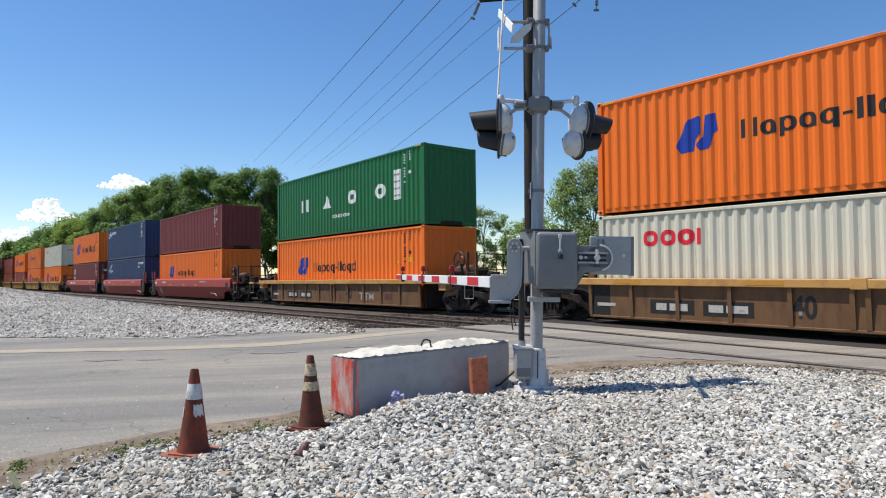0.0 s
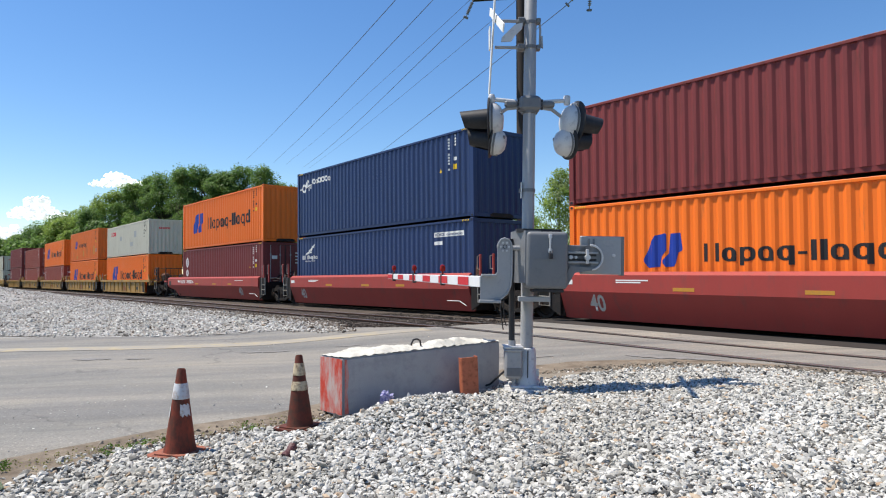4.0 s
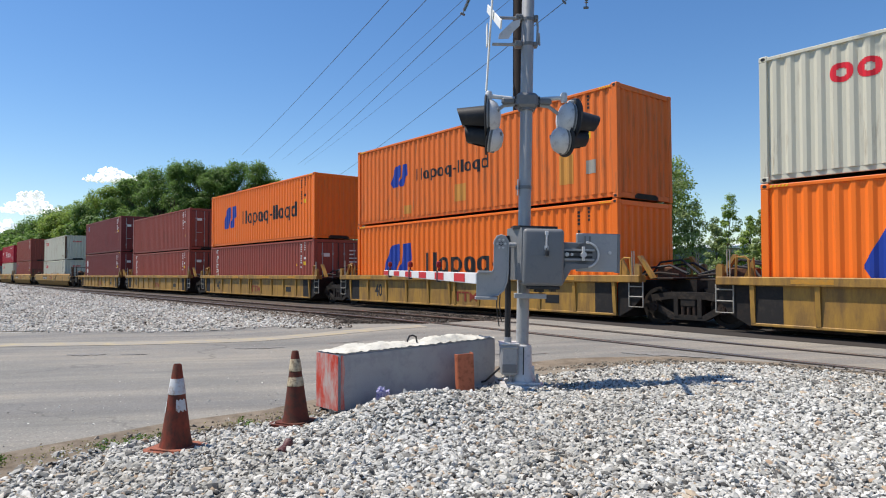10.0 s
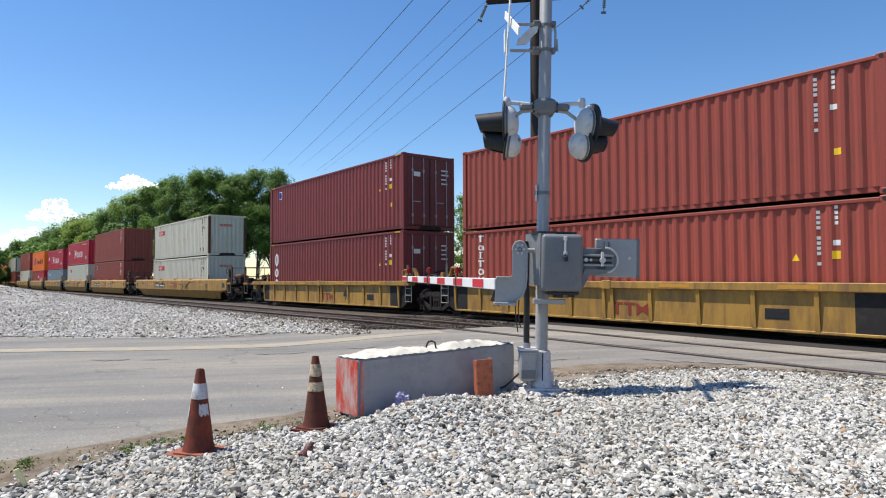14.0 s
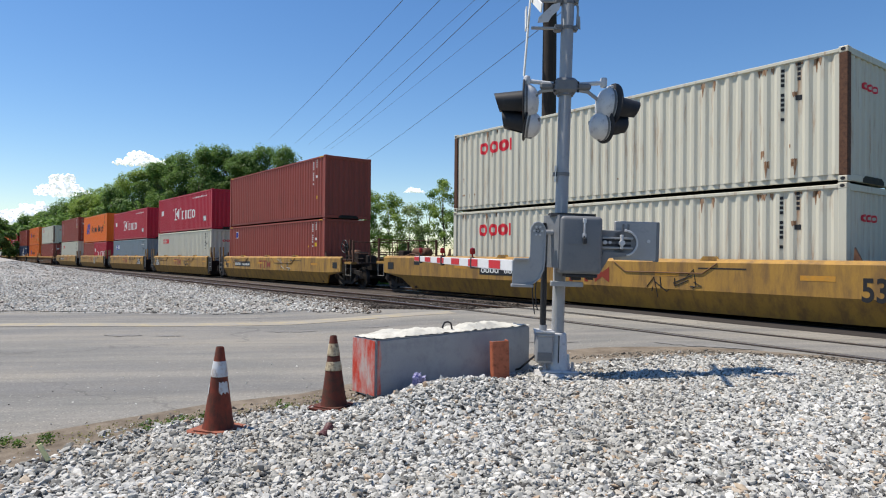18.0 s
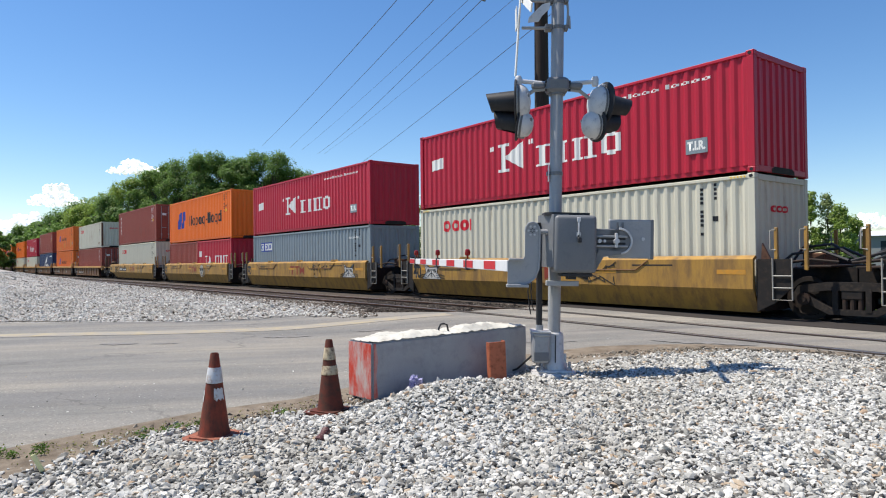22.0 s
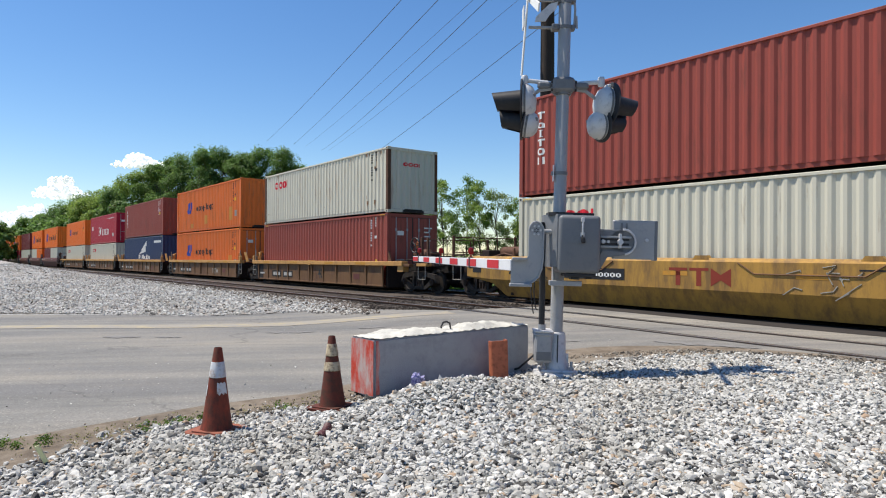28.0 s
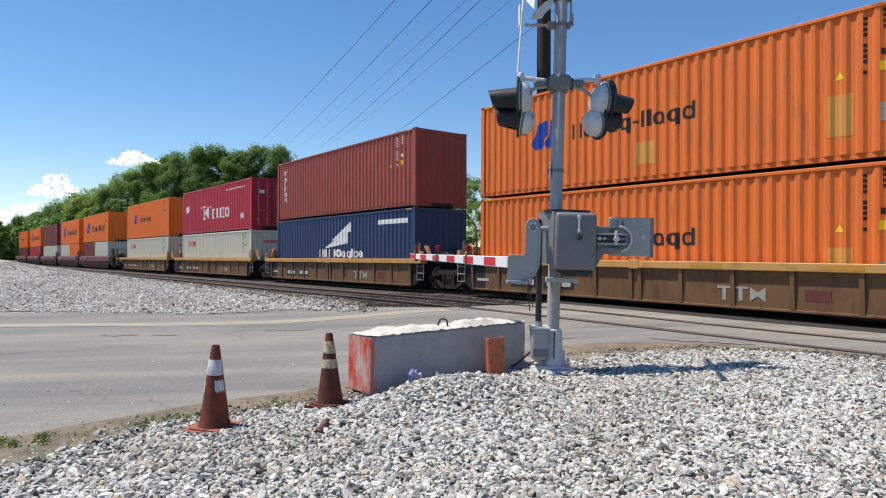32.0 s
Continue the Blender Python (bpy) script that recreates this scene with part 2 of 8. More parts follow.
ST = (3, 3, 0.35)
M = {
    "orange": material("orange_paint", (0.82, 0.165, 0.015), 0.45, spots=(0.45, 0.13, 0.03), spot_amount=0.12, coarse=0.9, stretch=ST, vary=0.10, rand=0.12),
    "orange_worn": material("worn_orange_paint", (0.70, 0.155, 0.026), 0.55, spots=(0.35, 0.12, 0.04), spot_amount=0.3, coarse=0.9, stretch=ST, vary=0.16, rand=0.1),
    "maroon": material("maroon_paint", (0.18, 0.035, 0.034), 0.5, spots=(0.11, 0.03, 0.025), spot_amount=0.3, coarse=0.9, stretch=ST, vary=0.15, rand=0.12),
    "brown": material("red_brown_paint", (0.28, 0.06, 0.042), 0.5, spots=(0.17, 0.05, 0.035), spot_amount=0.3, coarse=0.9, stretch=ST, vary=0.15, rand=0.15),
    "red": material("crimson_paint", (0.44, 0.018, 0.04), 0.42, spots=(0.28, 0.02, 0.03), spot_amount=0.2, coarse=0.9, stretch=ST, vary=0.1, rand=0.1),
    "beige": material("grey_beige_paint", (0.57, 0.545, 0.435), 0.5, spots=(0.30, 0.24, 0.17), spot_amount=0.16, coarse=0.9, stretch=ST, vary=0.12, rand=0.08),
    "beige_rusty": material("rust_streaked_beige_paint", (0.57, 0.545, 0.44), 0.55, spots=(0.34, 0.20, 0.11), spot_amount=0.2, coarse=1.1, stretch=(3, 3, 0.22), vary=0.15),
    "green": material("green_paint", (0.012, 0.13, 0.038), 0.42, spots=(0.02, 0.08, 0.03), spot_amount=0.2, coarse=0.9, stretch=ST, vary=0.12),
    "blue": material("dark_blue_paint", (0.022, 0.042, 0.115), 0.42, spots=(0.02, 0.03, 0.07), spot_amount=0.2, coarse=0.9, stretch=ST, vary=0.12, rand=0.15),
    "slate": material("blue_grey_paint", (0.21, 0.255, 0.28), 0.5, spots=(0.13, 0.13, 0.13), spot_amount=0.25, coarse=0.9, stretch=ST, vary=0.12),
    "yellow": material("car_yellow_paint", (0.385, 0.215, 0.046), 0.55, spots=(0.20, 0.115, 0.042), spot_amount=0.6, coarse=0.8, stretch=(2, 2, 0.5), vary=0.28, rand=0.15),
    # weathered brown, darkened further for the shadow that lies on the ribbed sheets
    "ochre": material("weathered_shadowed_car_paint", (0.16, 0.084, 0.038), 0.7, spots=(0.10, 0.048, 0.026), spot_amount=0.45, coarse=0.8, stretch=(2, 2, 0.6), vary=0.25),
    "ochre_light": material("weathered_yellow_chord", (0.50, 0.27, 0.085), 0.6, spots=(0.30, 0.15, 0.06), spot_amount=0.35, coarse=0.8, vary=0.2),
    "car_red": material("car_red_paint", (0.34, 0.052, 0.042), 0.5, spots=(0.22, 0.06, 0.05), spot_amount=0.3, coarse=0.7, stretch=(2, 2, 0.6), vary=0.18),
    "car_brown": material("car_brown_paint", (0.12, 0.038, 0.032), 0.6, spots=(0.09, 0.04, 0.03), spot_amount=0.4, coarse=0.7, vary=0.2),
    "grime": material("black_grime_metal", (0.016, 0.014, 0.013), 0.75, spots=(0.035, 0.025, 0.019), spot_amount=0.4, coarse=3, vary=0.4, bump=0.4),
    "under": material("rusty_underframe", (0.028, 0.02, 0.016), 0.8, spots=(0.055, 0.03, 0.02), spot_amount=0.4, coarse=3, vary=0.4, bump=0.4),
    "panel_grey": material("dark_grey_panel", (0.022, 0.02, 0.019), 0.75, spots=(0.04, 0.033, 0.027), spot_amount=0.35, coarse=3, vary=0.25),
    "frame_steel": material("dusty_cast_steel", (0.020, 0.017, 0.015), 0.8, spots=(0.055, 0.042, 0.032), spot_amount=0.35, coarse=4, vary=0.4, bump=0.4),
    "rusty": material("rusty_steel", (0.12, 0.058, 0.034), 0.8, spots=(0.06, 0.03, 0.02), spot_amount=0.5, coarse=6, vary=0.3, bump=0.4),
    "white": material("white_marking", (0.74, 0.74, 0.70), 0.55, coarse=2, vary=0.1),
    "black": material("black_marking", (0.02, 0.02, 0.022), 0.5, coarse=2, vary=0.2),
    "logo_blue": material("blue_marking", (0.015, 0.045, 0.30), 0.45, coarse=2, vary=0.12),
    "logo_red": material("red_marking", (0.62, 0.02, 0.035), 0.45, coarse=2, vary=0.12),
    "logo_dark_red": material("dark_red_marking", (0.22, 0.035, 0.02), 0.55, coarse=2, vary=0.15),
    "logo_grey": material("grey_marking", (0.32, 0.30, 0.26), 0.6, coarse=2, vary=0.25),
    "logo_pale": material("pale_sprayed_paint", (0.46, 0.44, 0.40), 0.6, spots=(0.2, 0.17, 0.12), spot_amount=0.3, coarse=5, vary=0.2),
    "rust_stain": material("rust_stain", (0.20, 0.085, 0.035), 0.85, spots=(0.36, 0.26, 0.17), spot_amount=0.6, fine=25, coarse=6, stretch=(3, 3, 0.4), vary=0.4, bump=0.4),
    "label_yellow": material("yellow_label", (0.75, 0.48, 0.02), 0.5, coarse=2, vary=0.1),
    "patch_ochre": material("faded_ochre_repair_paint", (0.55, 0.25, 0.05), 0.6, coarse=2, vary=0.15),
    "patch_grey": material("grey_repair_paint", (0.40, 0.41, 0.40), 0.6, coarse=2, vary=0.15),
    "patch_orange": material("faded_orange_patch", (0.52, 0.24, 0.03), 0.6, spots=(0.40, 0.22, 0.05), spot_amount=0.5, coarse=4, vary=0.2),
    "galv": material("galvanised_grey_paint", (0.33, 0.335, 0.338), 0.45, 0.1, spots=(0.26, 0.27, 0.28), spot_amount=0.2, coarse=4, vary=0.12, bump=0.12),
    "galv_dark": material("dull_grey_housing", (0.175, 0.18, 0.185), 0.5, 0.1, spots=(0.14, 0.15, 0.16), spot_amount=0.25, coarse=3, vary=0.12, bump=0.12),
    "silver": material("aluminium_paint", (0.58, 0.58, 0.575), 0.45, 0.1, spots=(0.35, 0.35, 0.36), spot_amount=0.25, coarse=6, vary=0.15, bump=0.15),
    "hood": material("black_hood_paint", (0.026, 0.026, 0.028), 0.5, spots=(0.045, 0.043, 0.04), spot_amount=0.3, coarse=5, vary=0.3),
    "conduit": material("black_conduit", (0.03, 0.03, 0.032), 0.5, coarse=8, vary=0.2),
    "lens": material("red_signal_lens", (0.25, 0.01, 0.01), 0.15, coarse=5, vary=0.05),
    "pole": material("weathered_dark_pole", (0.035, 0.026, 0.021), 0.8, spots=(0.06, 0.04, 0.03), coarse=2, stretch=(4, 4, 0.4), vary=0.35, bump=0.3),
    "wire": material("aluminium_wire", (0.10, 0.10, 0.11), 0.5, 0.3, vary=0.05, bump=0),
    "insul": material("grey_insulator", (0.22, 0.24, 0.27), 0.35, coarse=6, vary=0.15),
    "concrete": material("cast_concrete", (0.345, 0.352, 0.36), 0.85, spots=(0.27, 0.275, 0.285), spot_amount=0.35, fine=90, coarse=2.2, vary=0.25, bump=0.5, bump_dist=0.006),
    # paler and warmer than the block's sides
    "concrete_top": material("pale_concrete_top", (0.56, 0.545, 0.48), 0.9, spots=(0.40, 0.385, 0.33), spot_amount=0.3, fine=70, coarse=6, vary=0.2, bump=0.7, bump_dist=0.012),
    "spray": material("peeling_orange_spray_paint", (0.55, 0.055, 0.03), 0.7, spots=(0.50, 0.40, 0.36), spot_amount=0.6, fine=60, coarse=3.0, stretch=(1, 1, 0.35), vary=0.3, bump=0.5),
    "post": material("orange_primer_steel", (0.43, 0.135, 0.07), 0.65, spots=(0.20, 0.06, 0.03), spot_amount=0.4, coarse=6, vary=0.2, bump=0.3),
    "cone": material("dirty_orange_rubber", (0.235, 0.045, 0.024), 0.75, spots=(0.10, 0.035, 0.022), spot_amount=0.75, coarse=7, stretch=(1, 1, 0.45), vary=0.45, bump=0.4),
    "cone_base": material("scuffed_pale_rubber", (0.30, 0.105, 0.065), 0.85, spots=(0.13, 0.055, 0.035), spot_amount=0.5, coarse=8, vary=0.4, bump=0.4),
    "cone_dark": material("grimy_brown_rubber", (0.12, 0.03, 0.018), 0.75, spots=(0.06, 0.03, 0.02), spot_amount=0.55, coarse=5, vary=0.3, bump=0.3),
    "band": material("worn_reflective_band", (0.52, 0.53, 0.54), 0.5, spots=(0.32, 0.22, 0.15), spot_amount=0.4, coarse=9, vary=0.2, bump=0.3),
    "band_dirty": material("stained_reflective_band", (0.46, 0.38, 0.25), 0.6, spots=(0.12, 0.08, 0.05), spot_amount=0.5, coarse=9, vary=0.3, bump=0.3),
    "asphalt": asphalt("sun_bleached_asphalt", -62.5, (0.292, 0.274, 0.238), (0.19, 0.186, 0.176)),
    "asphalt_patch": material("dark_asphalt_patch", (0.185, 0.178, 0.165), 0.9, spots=(0.22, 0.215, 0.21), spot_amount=0.5, fine=110, coarse=3, vary=0.3, bump=0.6),
    "dirt": material("dry_dirt", (0.205, 0.168, 0.125), 0.95, spots=(0.115, 0.09, 0.065), spot_amount=0.55, fine=60, coarse=1.6, vary=0.4, bump=0.8, bump_dist=0.012),
    "soil": material("dark_gritty_soil", (0.19, 0.165, 0.13), 0.95, fine=40, coarse=5, vary=0.4, bump=0.4, island=0.9),
    "line_yellow": material("faded_yellow_line", (0.385, 0.318, 0.185), 0.85, spots=(0.28, 0.26, 0.22), spot_amount=0.95, fine=60, coarse=1.1, vary=0.35, bump=0.3),
    "line_white": material("faded_white_line", (0.50, 0.50, 0.48), 0.85, spots=(0.25, 0.24, 0.22), spot_amount=0.5, fine=80, coarse=2.0, vary=0.2, bump=0.3),
    # much darker than the stones: shade in their gaps is put into the colour
    "shaded_gravel_bed": material("shaded_gravel_bed", (0.10, 0.096, 0.088), 0.95, spots=(0.045, 0.042, 0.038), spot_amount=0.6, fine=45, coarse=6, vary=0.6, bump=1.0, bump_dist=0.03),
    "ballast_bed": material("ballast_bed", (0.36, 0.35, 0.33), 0.95, spots=(0.21, 0.18, 0.145), spot_amount=0.5, fine=14, coarse=0.6, vary=0.5, bump=1.0, bump_dist=0.05),
    "ballast_dark": material("oily_track_ballast", (0.085, 0.068, 0.054), 0.95, spots=(0.05, 0.042, 0.035), spot_amount=0.5, fine=14, coarse=0.8, vary=0.5, bump=1.0, bump_dist=0.05),
    "stone": broken_stone("crushed_limestone", [(0.0, (0.06, 0.057, 0.054)), (0.09, (0.16, 0.155, 0.145)), (0.20, (0.33, 0.325, 0.30)), (0.55, (0.465, 0.458, 0.43)), (0.86, (0.60, 0.59, 0.555)), (0.93, (0.70, 0.69, 0.65)), (0.96, (0.44, 0.36, 0.27)), (1.0, (0.36, 0.26, 0.18))]),
    "stone_far": broken_stone("crushed_limestone_far", [(0.0, (0.16, 0.15, 0.135)), (0.12, (0.36, 0.35, 0.325)), (0.55, (0.52, 0.51, 0.475)), (0.92, (0.70, 0.69, 0.65)), (1.0, (0.40, 0.31, 0.23))], 12.0),
    "stone_oily": broken_stone("oily_ballast_stone", [(0.0, (0.025, 0.021, 0.018)), (0.5, (0.06, 0.05, 0.042)), (0.9, (0.11, 0.092, 0.077)), (1.0, (0.22, 0.20, 0.18))], 12.0),
    "stone_brown": broken_stone("rust_stained_ballast", [(0.0, (0.05, 0.042, 0.035)), (0.3, (0.13, 0.105, 0.085)), (0.7, (0.24, 0.20, 0.165)), (1.0, (0.40, 0.37, 0.33))], 12.0),
    "grass": material("rough_grass", (0.075, 0.115, 0.022), 0.9, spots=(0.15, 0.13, 0.06), spot_amount=0.4, fine=12, coarse=0.25, vary=0.4, bump=0.8, bump_dist=0.05),
    "weeds": material("weed_leaves", (0.085, 0.16, 0.02), 0.6, fine=5, vary=0.2, bump=0, island=0.7, translucent=0.35),
    "weeds_dry": material("dry_grass_blades", (0.20, 0.20, 0.06), 0.8, fine=5, vary=0.2, bump=0, island=0.6, translucent=0.2),
    "leaf_dark": material("dark_leaves", (0.145, 0.24, 0.062), 0.5, fine=3, coarse=0.10, vary=0.4, bump=0, island=0.6, translucent=0.5),
    "leaf_mid": material("spring_leaves", (0.165, 0.27, 0.065), 0.5, fine=3, coarse=0.10, vary=0.4, bump=0, island=0.6, translucent=0.5),
    "leaf_light": material("young_leaves", (0.25, 0.345, 0.075), 0.5, fine=3, coarse=0.15, vary=0.3, bump=0, island=0.6, translucent=0.5),
    "leaf_pale": material("pale_young_leaves", (0.28, 0.345, 0.14), 0.55, fine=3, coarse=0.15, vary=0.3, bump=0, island=0.6, translucent=0.5),
    "bark": material("grey_brown_bark", (0.085, 0.065, 0.05), 0.9, coarse=3, stretch=(4, 4, 0.6), vary=0.4, bump=0.6, bump_dist=0.02),
    "tie": material("creosoted_timber", (0.07, 0.055, 0.045), 0.9, coarse=2, stretch=(1, 6, 6), vary=0.4, bump=0.5),
    "rail": material("rusty_rail", (0.10, 0.055, 0.035), 0.7, coarse=3, vary=0.25, bump=0.3),
    "rail_top": material("worn_rail_head", (0.42, 0.40, 0.38), 0.3, 0.9, coarse=3, vary=0.1, bump=0.1),
    # grime of the flangeways; also the painted shade under the train
    "flange": material("flangeway_grime_and_shade", (0.035, 0.03, 0.027), 0.9, coarse=2, vary=0.4, bump=0.4),
    "bldg_white": material("white_metal_cladding", (0.62, 0.64, 0.66), 0.5, coarse=0.2, vary=0.08, stretch=(1, 1, 0.2)),
    "bldg_grey": material("grey_metal_cladding", (0.22, 0.235, 0.24), 0.6, coarse=0.2, vary=0.12),
    "glass_dark": material("dark_window_glass", (0.03, 0.04, 0.05), 0.1, coarse=1, vary=0.05, bump=0),
    # emission stands in for sunlight in the clouds, which render grey without it
    "cloud": material("glowing_white_cloud", (0.95, 0.95, 0.96), 1.0, coarse=0.004, fine=0.02, vary=0.06, bump=0, spec=0.0, emission=0.42),
    "stripe_red": material("red_reflective_stripe", (0.50, 0.018, 0.028), 0.4, coarse=8, vary=0.15),
    "stripe_white": material("white_reflective_stripe", (0.68, 0.68, 0.68), 0.4, coarse=8, vary=0.12),
    "tag_yellow": material("pale_yellow_plastic", (0.72, 0.69, 0.36), 0.5, coarse=8, vary=0.1),
    "litter_blue": material("crumpled_blue_wrapper", (0.16, 0.15, 0.36), 0.35, spots=(0.55, 0.55, 0.6), spot_amount=0.5, coarse=30, vary=0.3),
    "litter_red": material("crushed_red_can", (0.085, 0.03, 0.03), 0.5, spots=(0.30, 0.22, 0.19), spot_amount=0.3, coarse=30, vary=0.3),
    "brake_orange": material("orange_brake_wheel", (0.60, 0.16, 0.05), 0.5, coarse=5, vary=0.2),
}


# ---- building helpers ----
class MB:
    """Collects vertices and faces for one mesh."""

    def __init__(self):
        self.v, self.f = [], []

    def add(self, vs, fs):
        n = len(self.v)
        self.v += [tuple(p) for p in vs]
        self.f += [tuple(i + n for i in q) for q in fs]
        return self

    def box(self, x0, y0, z0, x1, y1, z1, c=0.0):
        if c <= 0:
            p = [(x0, y0, z0), (x1, y0, z0), (x1, y1, z0), (x0, y1, z0), (x0, y0, z1), (x1, y0, z1), (x1, y1, z1), (x0, y1, z1)]
            return self.add(p, [(0, 3, 2, 1), (4, 5, 6, 7), (0, 1, 5, 4), (1, 2, 6, 5), (2, 3, 7, 6), (3, 0, 4, 7)])
        # with chamfered edges: rings of eight corners
        c = min(c, (x1 - x0) * 0.45, (y1 - y0) * 0.45, (z1 - z0) * 0.45)
        ring = lambda d, z: [(x0 + d + c, y0 + d, z), (x1 - d - c, y0 + d, z), (x1 - d, y0 + d + c, z), (x1 - d, y1 - d - c, z), (x1 - d - c, y1 - d, z), (x0 + d + c, y1 - d, z), (x0 + d, y1 - d - c, z), (x0 + d, y0 + d + c, z)]
        v = ring(c * 0.7, z0) + ring(0, z0 + c) + ring(0, z1 - c) + ring(c * 0.7, z1)
        f = [tuple(range(7, -1, -1)), tuple(range(24, 32))]
        for k in range(3):
            for i in range(8):
                j = (i + 1) % 8
                f.append((8 * k + i, 8 * k + j, 8 * k + 8 + j, 8 * k + 8 + i))
        return self.add(v, f)

    def cyl(self, a, b, r0, r1=None, n=12, caps=True):
        a, b = Vector(a), Vector(b)
        r1 = r0 if r1 is None else r1
        d = (b - a).normalized()
        u = d.orthogonal().normalized()
        w = d.cross(u)
        vs = []
        for p, r in ((a, r0), (b, r1)):
            for i in range(n):
                t = 2 * math.pi * i / n
                vs.append(p + (u * math.cos(t) + w * math.sin(t)) * r)
        fs = [(i, (i + 1) % n, n + (i + 1) % n, n + i) for i in range(n)]
        if caps:
            fs += [tuple(range(n - 1, -1, -1)), tuple(range(n, 2 * n))]
        return self.add(vs, fs)

    def tube(self, pts, r, n=8):
        """A round rod along the points, in one skin."""
        pts = [Vector(p) for p in pts]
        vs = []
        u = None
        for i, p in enumerate(pts):
            d = (pts[min(i + 1, len(pts) - 1)] - pts[max(i - 1, 0)]).normalized()
            u = d.orthogonal().normalized() if u is None else (u - d * u.dot(d)).normalized()
            w = d.cross(u)
            vs += [p + (u * math.cos(2 * math.pi * k / n) + w * math.sin(2 * math.pi * k / n)) * r for k in range(n)]
        m = len(pts)
        fs = [(i * n + k, i * n + (k + 1) % n, (i + 1) * n + (k + 1) % n, (i + 1) * n + k) for i in range(m - 1) for k in range(n)]
        return self.add(vs, fs + [tuple(range(n - 1, -1, -1)), tuple((m - 1) * n + k for k in range(n))])

    def lathe(self, prof, n=20, m=None):
        """Turns (radius, height) round z, then moves it by the matrix m."""
        vs, fs = [], []
        for r, z in prof:
            for i in range(n):
                t = 2 * math.pi * i / n
                p = Vector((r * math.cos(t), r * math.sin(t), z))
                vs.append(m @ p if m else p)
        for k in range(len(prof) - 1):
            for i in range(n):
                j = (i + 1) % n
                fs.append((k * n + i, k * n + j, (k + 1) * n + j, (k + 1) * n + i))
        fs += [tuple(range(n - 1, -1, -1)), tuple((len(prof) - 1) * n + i for i in range(n))]
        return self.add(vs, fs)

    def prism(self, poly, y0, y1, plane="xz"):
        """A polygon in the given plane, pushed along the third axis."""
        k = len(poly)
        put = {"xz": lambda a, b, c: (a, c, b), "xy": lambda a, b, c: (a, b, c), "yz": lambda a, b, c: (c, a, b)}[plane]
        vs = [put(a, b, y0) for a, b in poly] + [put(a, b, y1) for a, b in poly]
        return self.add(vs, [tuple(range(k)), tuple(range(2 * k - 1, k - 1, -1))] + [(i, k + i, k + (i + 1) % k, (i + 1) % k) for i in range(k)])

    def move(self, m):
        self.v = [tuple(m @ Vector(p)) for p in self.v]
        return self

    def mesh(self, name, mat, smooth=False):
        me = bpy.data.meshes.new(name)
        me.from_pydata(self.v, [], self.f)
        me.materials.append(M[mat] if isinstance(mat, str) else mat)
        if smooth:
            me.polygons.foreach_set("use_smooth", [True] * len(me.polygons))
            me.set_sharp_from_angle(angle=radians(40))
        me.update()
        return me


def fix_normals(me):
    bm = bmesh.new()
    bm.from_mesh(me)
    bmesh.ops.recalc_face_normals(bm, faces=bm.faces)
    bm.to_mesh(me)
    bm.free()
    return me


def part(name, shape, mat, parent, label="", smooth=False, at=None, kind=""):
    """One mesh object under a thing or a part; shape is an MB or a mesh that is shared."""
    me = fix_normals(shape.mesh(name, mat, smooth)) if isinstance(shape, MB) else shape
    ob = new(name, me)
    ob.parent = parent
    if at is not None:
        ob.matrix_basis = at
    return tagged(ob, label, kind=kind)


def thing(name, label, category, group="", at=None, kind=""):
    ob = new(name)
    ob.empty_display_size = 0.2
    if at is not None:
        ob.matrix_basis = at
    return tagged(ob, label, category, group, kind)


def solo(name, shape, mat, label, category="", kind="", group="", smooth=False, at=None):
    """A thing or piece of the setting that is one mesh."""
    me = fix_normals(shape.mesh(name, mat, smooth)) if isinstance(shape, MB) else shape
    ob = new(name, me)
    if at is not None:
        ob.matrix_basis = at
    return tagged(ob, label, category, group, kind)


def smooth01(a, b, x):
    t = np.clip((np.asarray(x, float) - a) / (b - a), 0, 1)
    return t * t * (3 - 2 * t)


# ---- the line of the track, and the lie of the land ----
TRAIN_Y, EMPTY_Y = 14.68, 10.65


def track_dev(x):
    """The line bends slightly towards the near side in the distance."""
    u = np.minimum(np.asarray(x, float) + 12.0, 0.0)
    return np.where(u > -33, -0.00044 * u * u, -0.00044 * 33 * 33 + 0.02904 * (u + 33))


def rail_z(x):
    """Height of the rail heads: level over the crossing, then falling away."""
    u = np.maximum(-np.asarray(x, float) - 10.0, 0.0)
    return 0.18 - 0.0088 * u * smooth01(-4, 14, u)


def land(x, y):
    """Height of the ground."""
    return smooth01(5.0, 9.3, y) * (rail_z(x) - 0.01)


# ---- ground, road, ballast, gravel ----
def sheet(name, xs, ys, fz, mat, label, keep=None, kind="structure", cat="ground"):
    X, Y = np.meshgrid(xs, ys)
    Z = fz(X, Y)
    v = np.stack([X, Y, Z], -1).reshape(-1, 3)
    nx, ny = len(xs), len(ys)
    i = np.arange((ny - 1) * (nx - 1))
    r, c = i // (nx - 1), i % (nx - 1)
    a = r * nx + c
    q = np.stack([a, a + 1, a + nx + 1, a + nx], 1)
    if keep is not None:
        cx, cy = v[q].mean(1)[:, 0], v[q].mean(1)[:, 1]
        q = q[keep(cx, cy)]
        used = np.unique(q)
        back = np.zeros(len(v), int)
        back[used] = np.arange(len(used))
        v, q = v[used], back[q]
    me = bpy.data.meshes.new(name)
    me.from_pydata(v.tolist(), [], q.tolist())
    me.materials.append(M[mat])
    me.polygons.foreach_set("use_smooth", [True] * len(me.polygons))
    ob = new(name, me)
    return tagged(ob, label, cat, kind=kind)


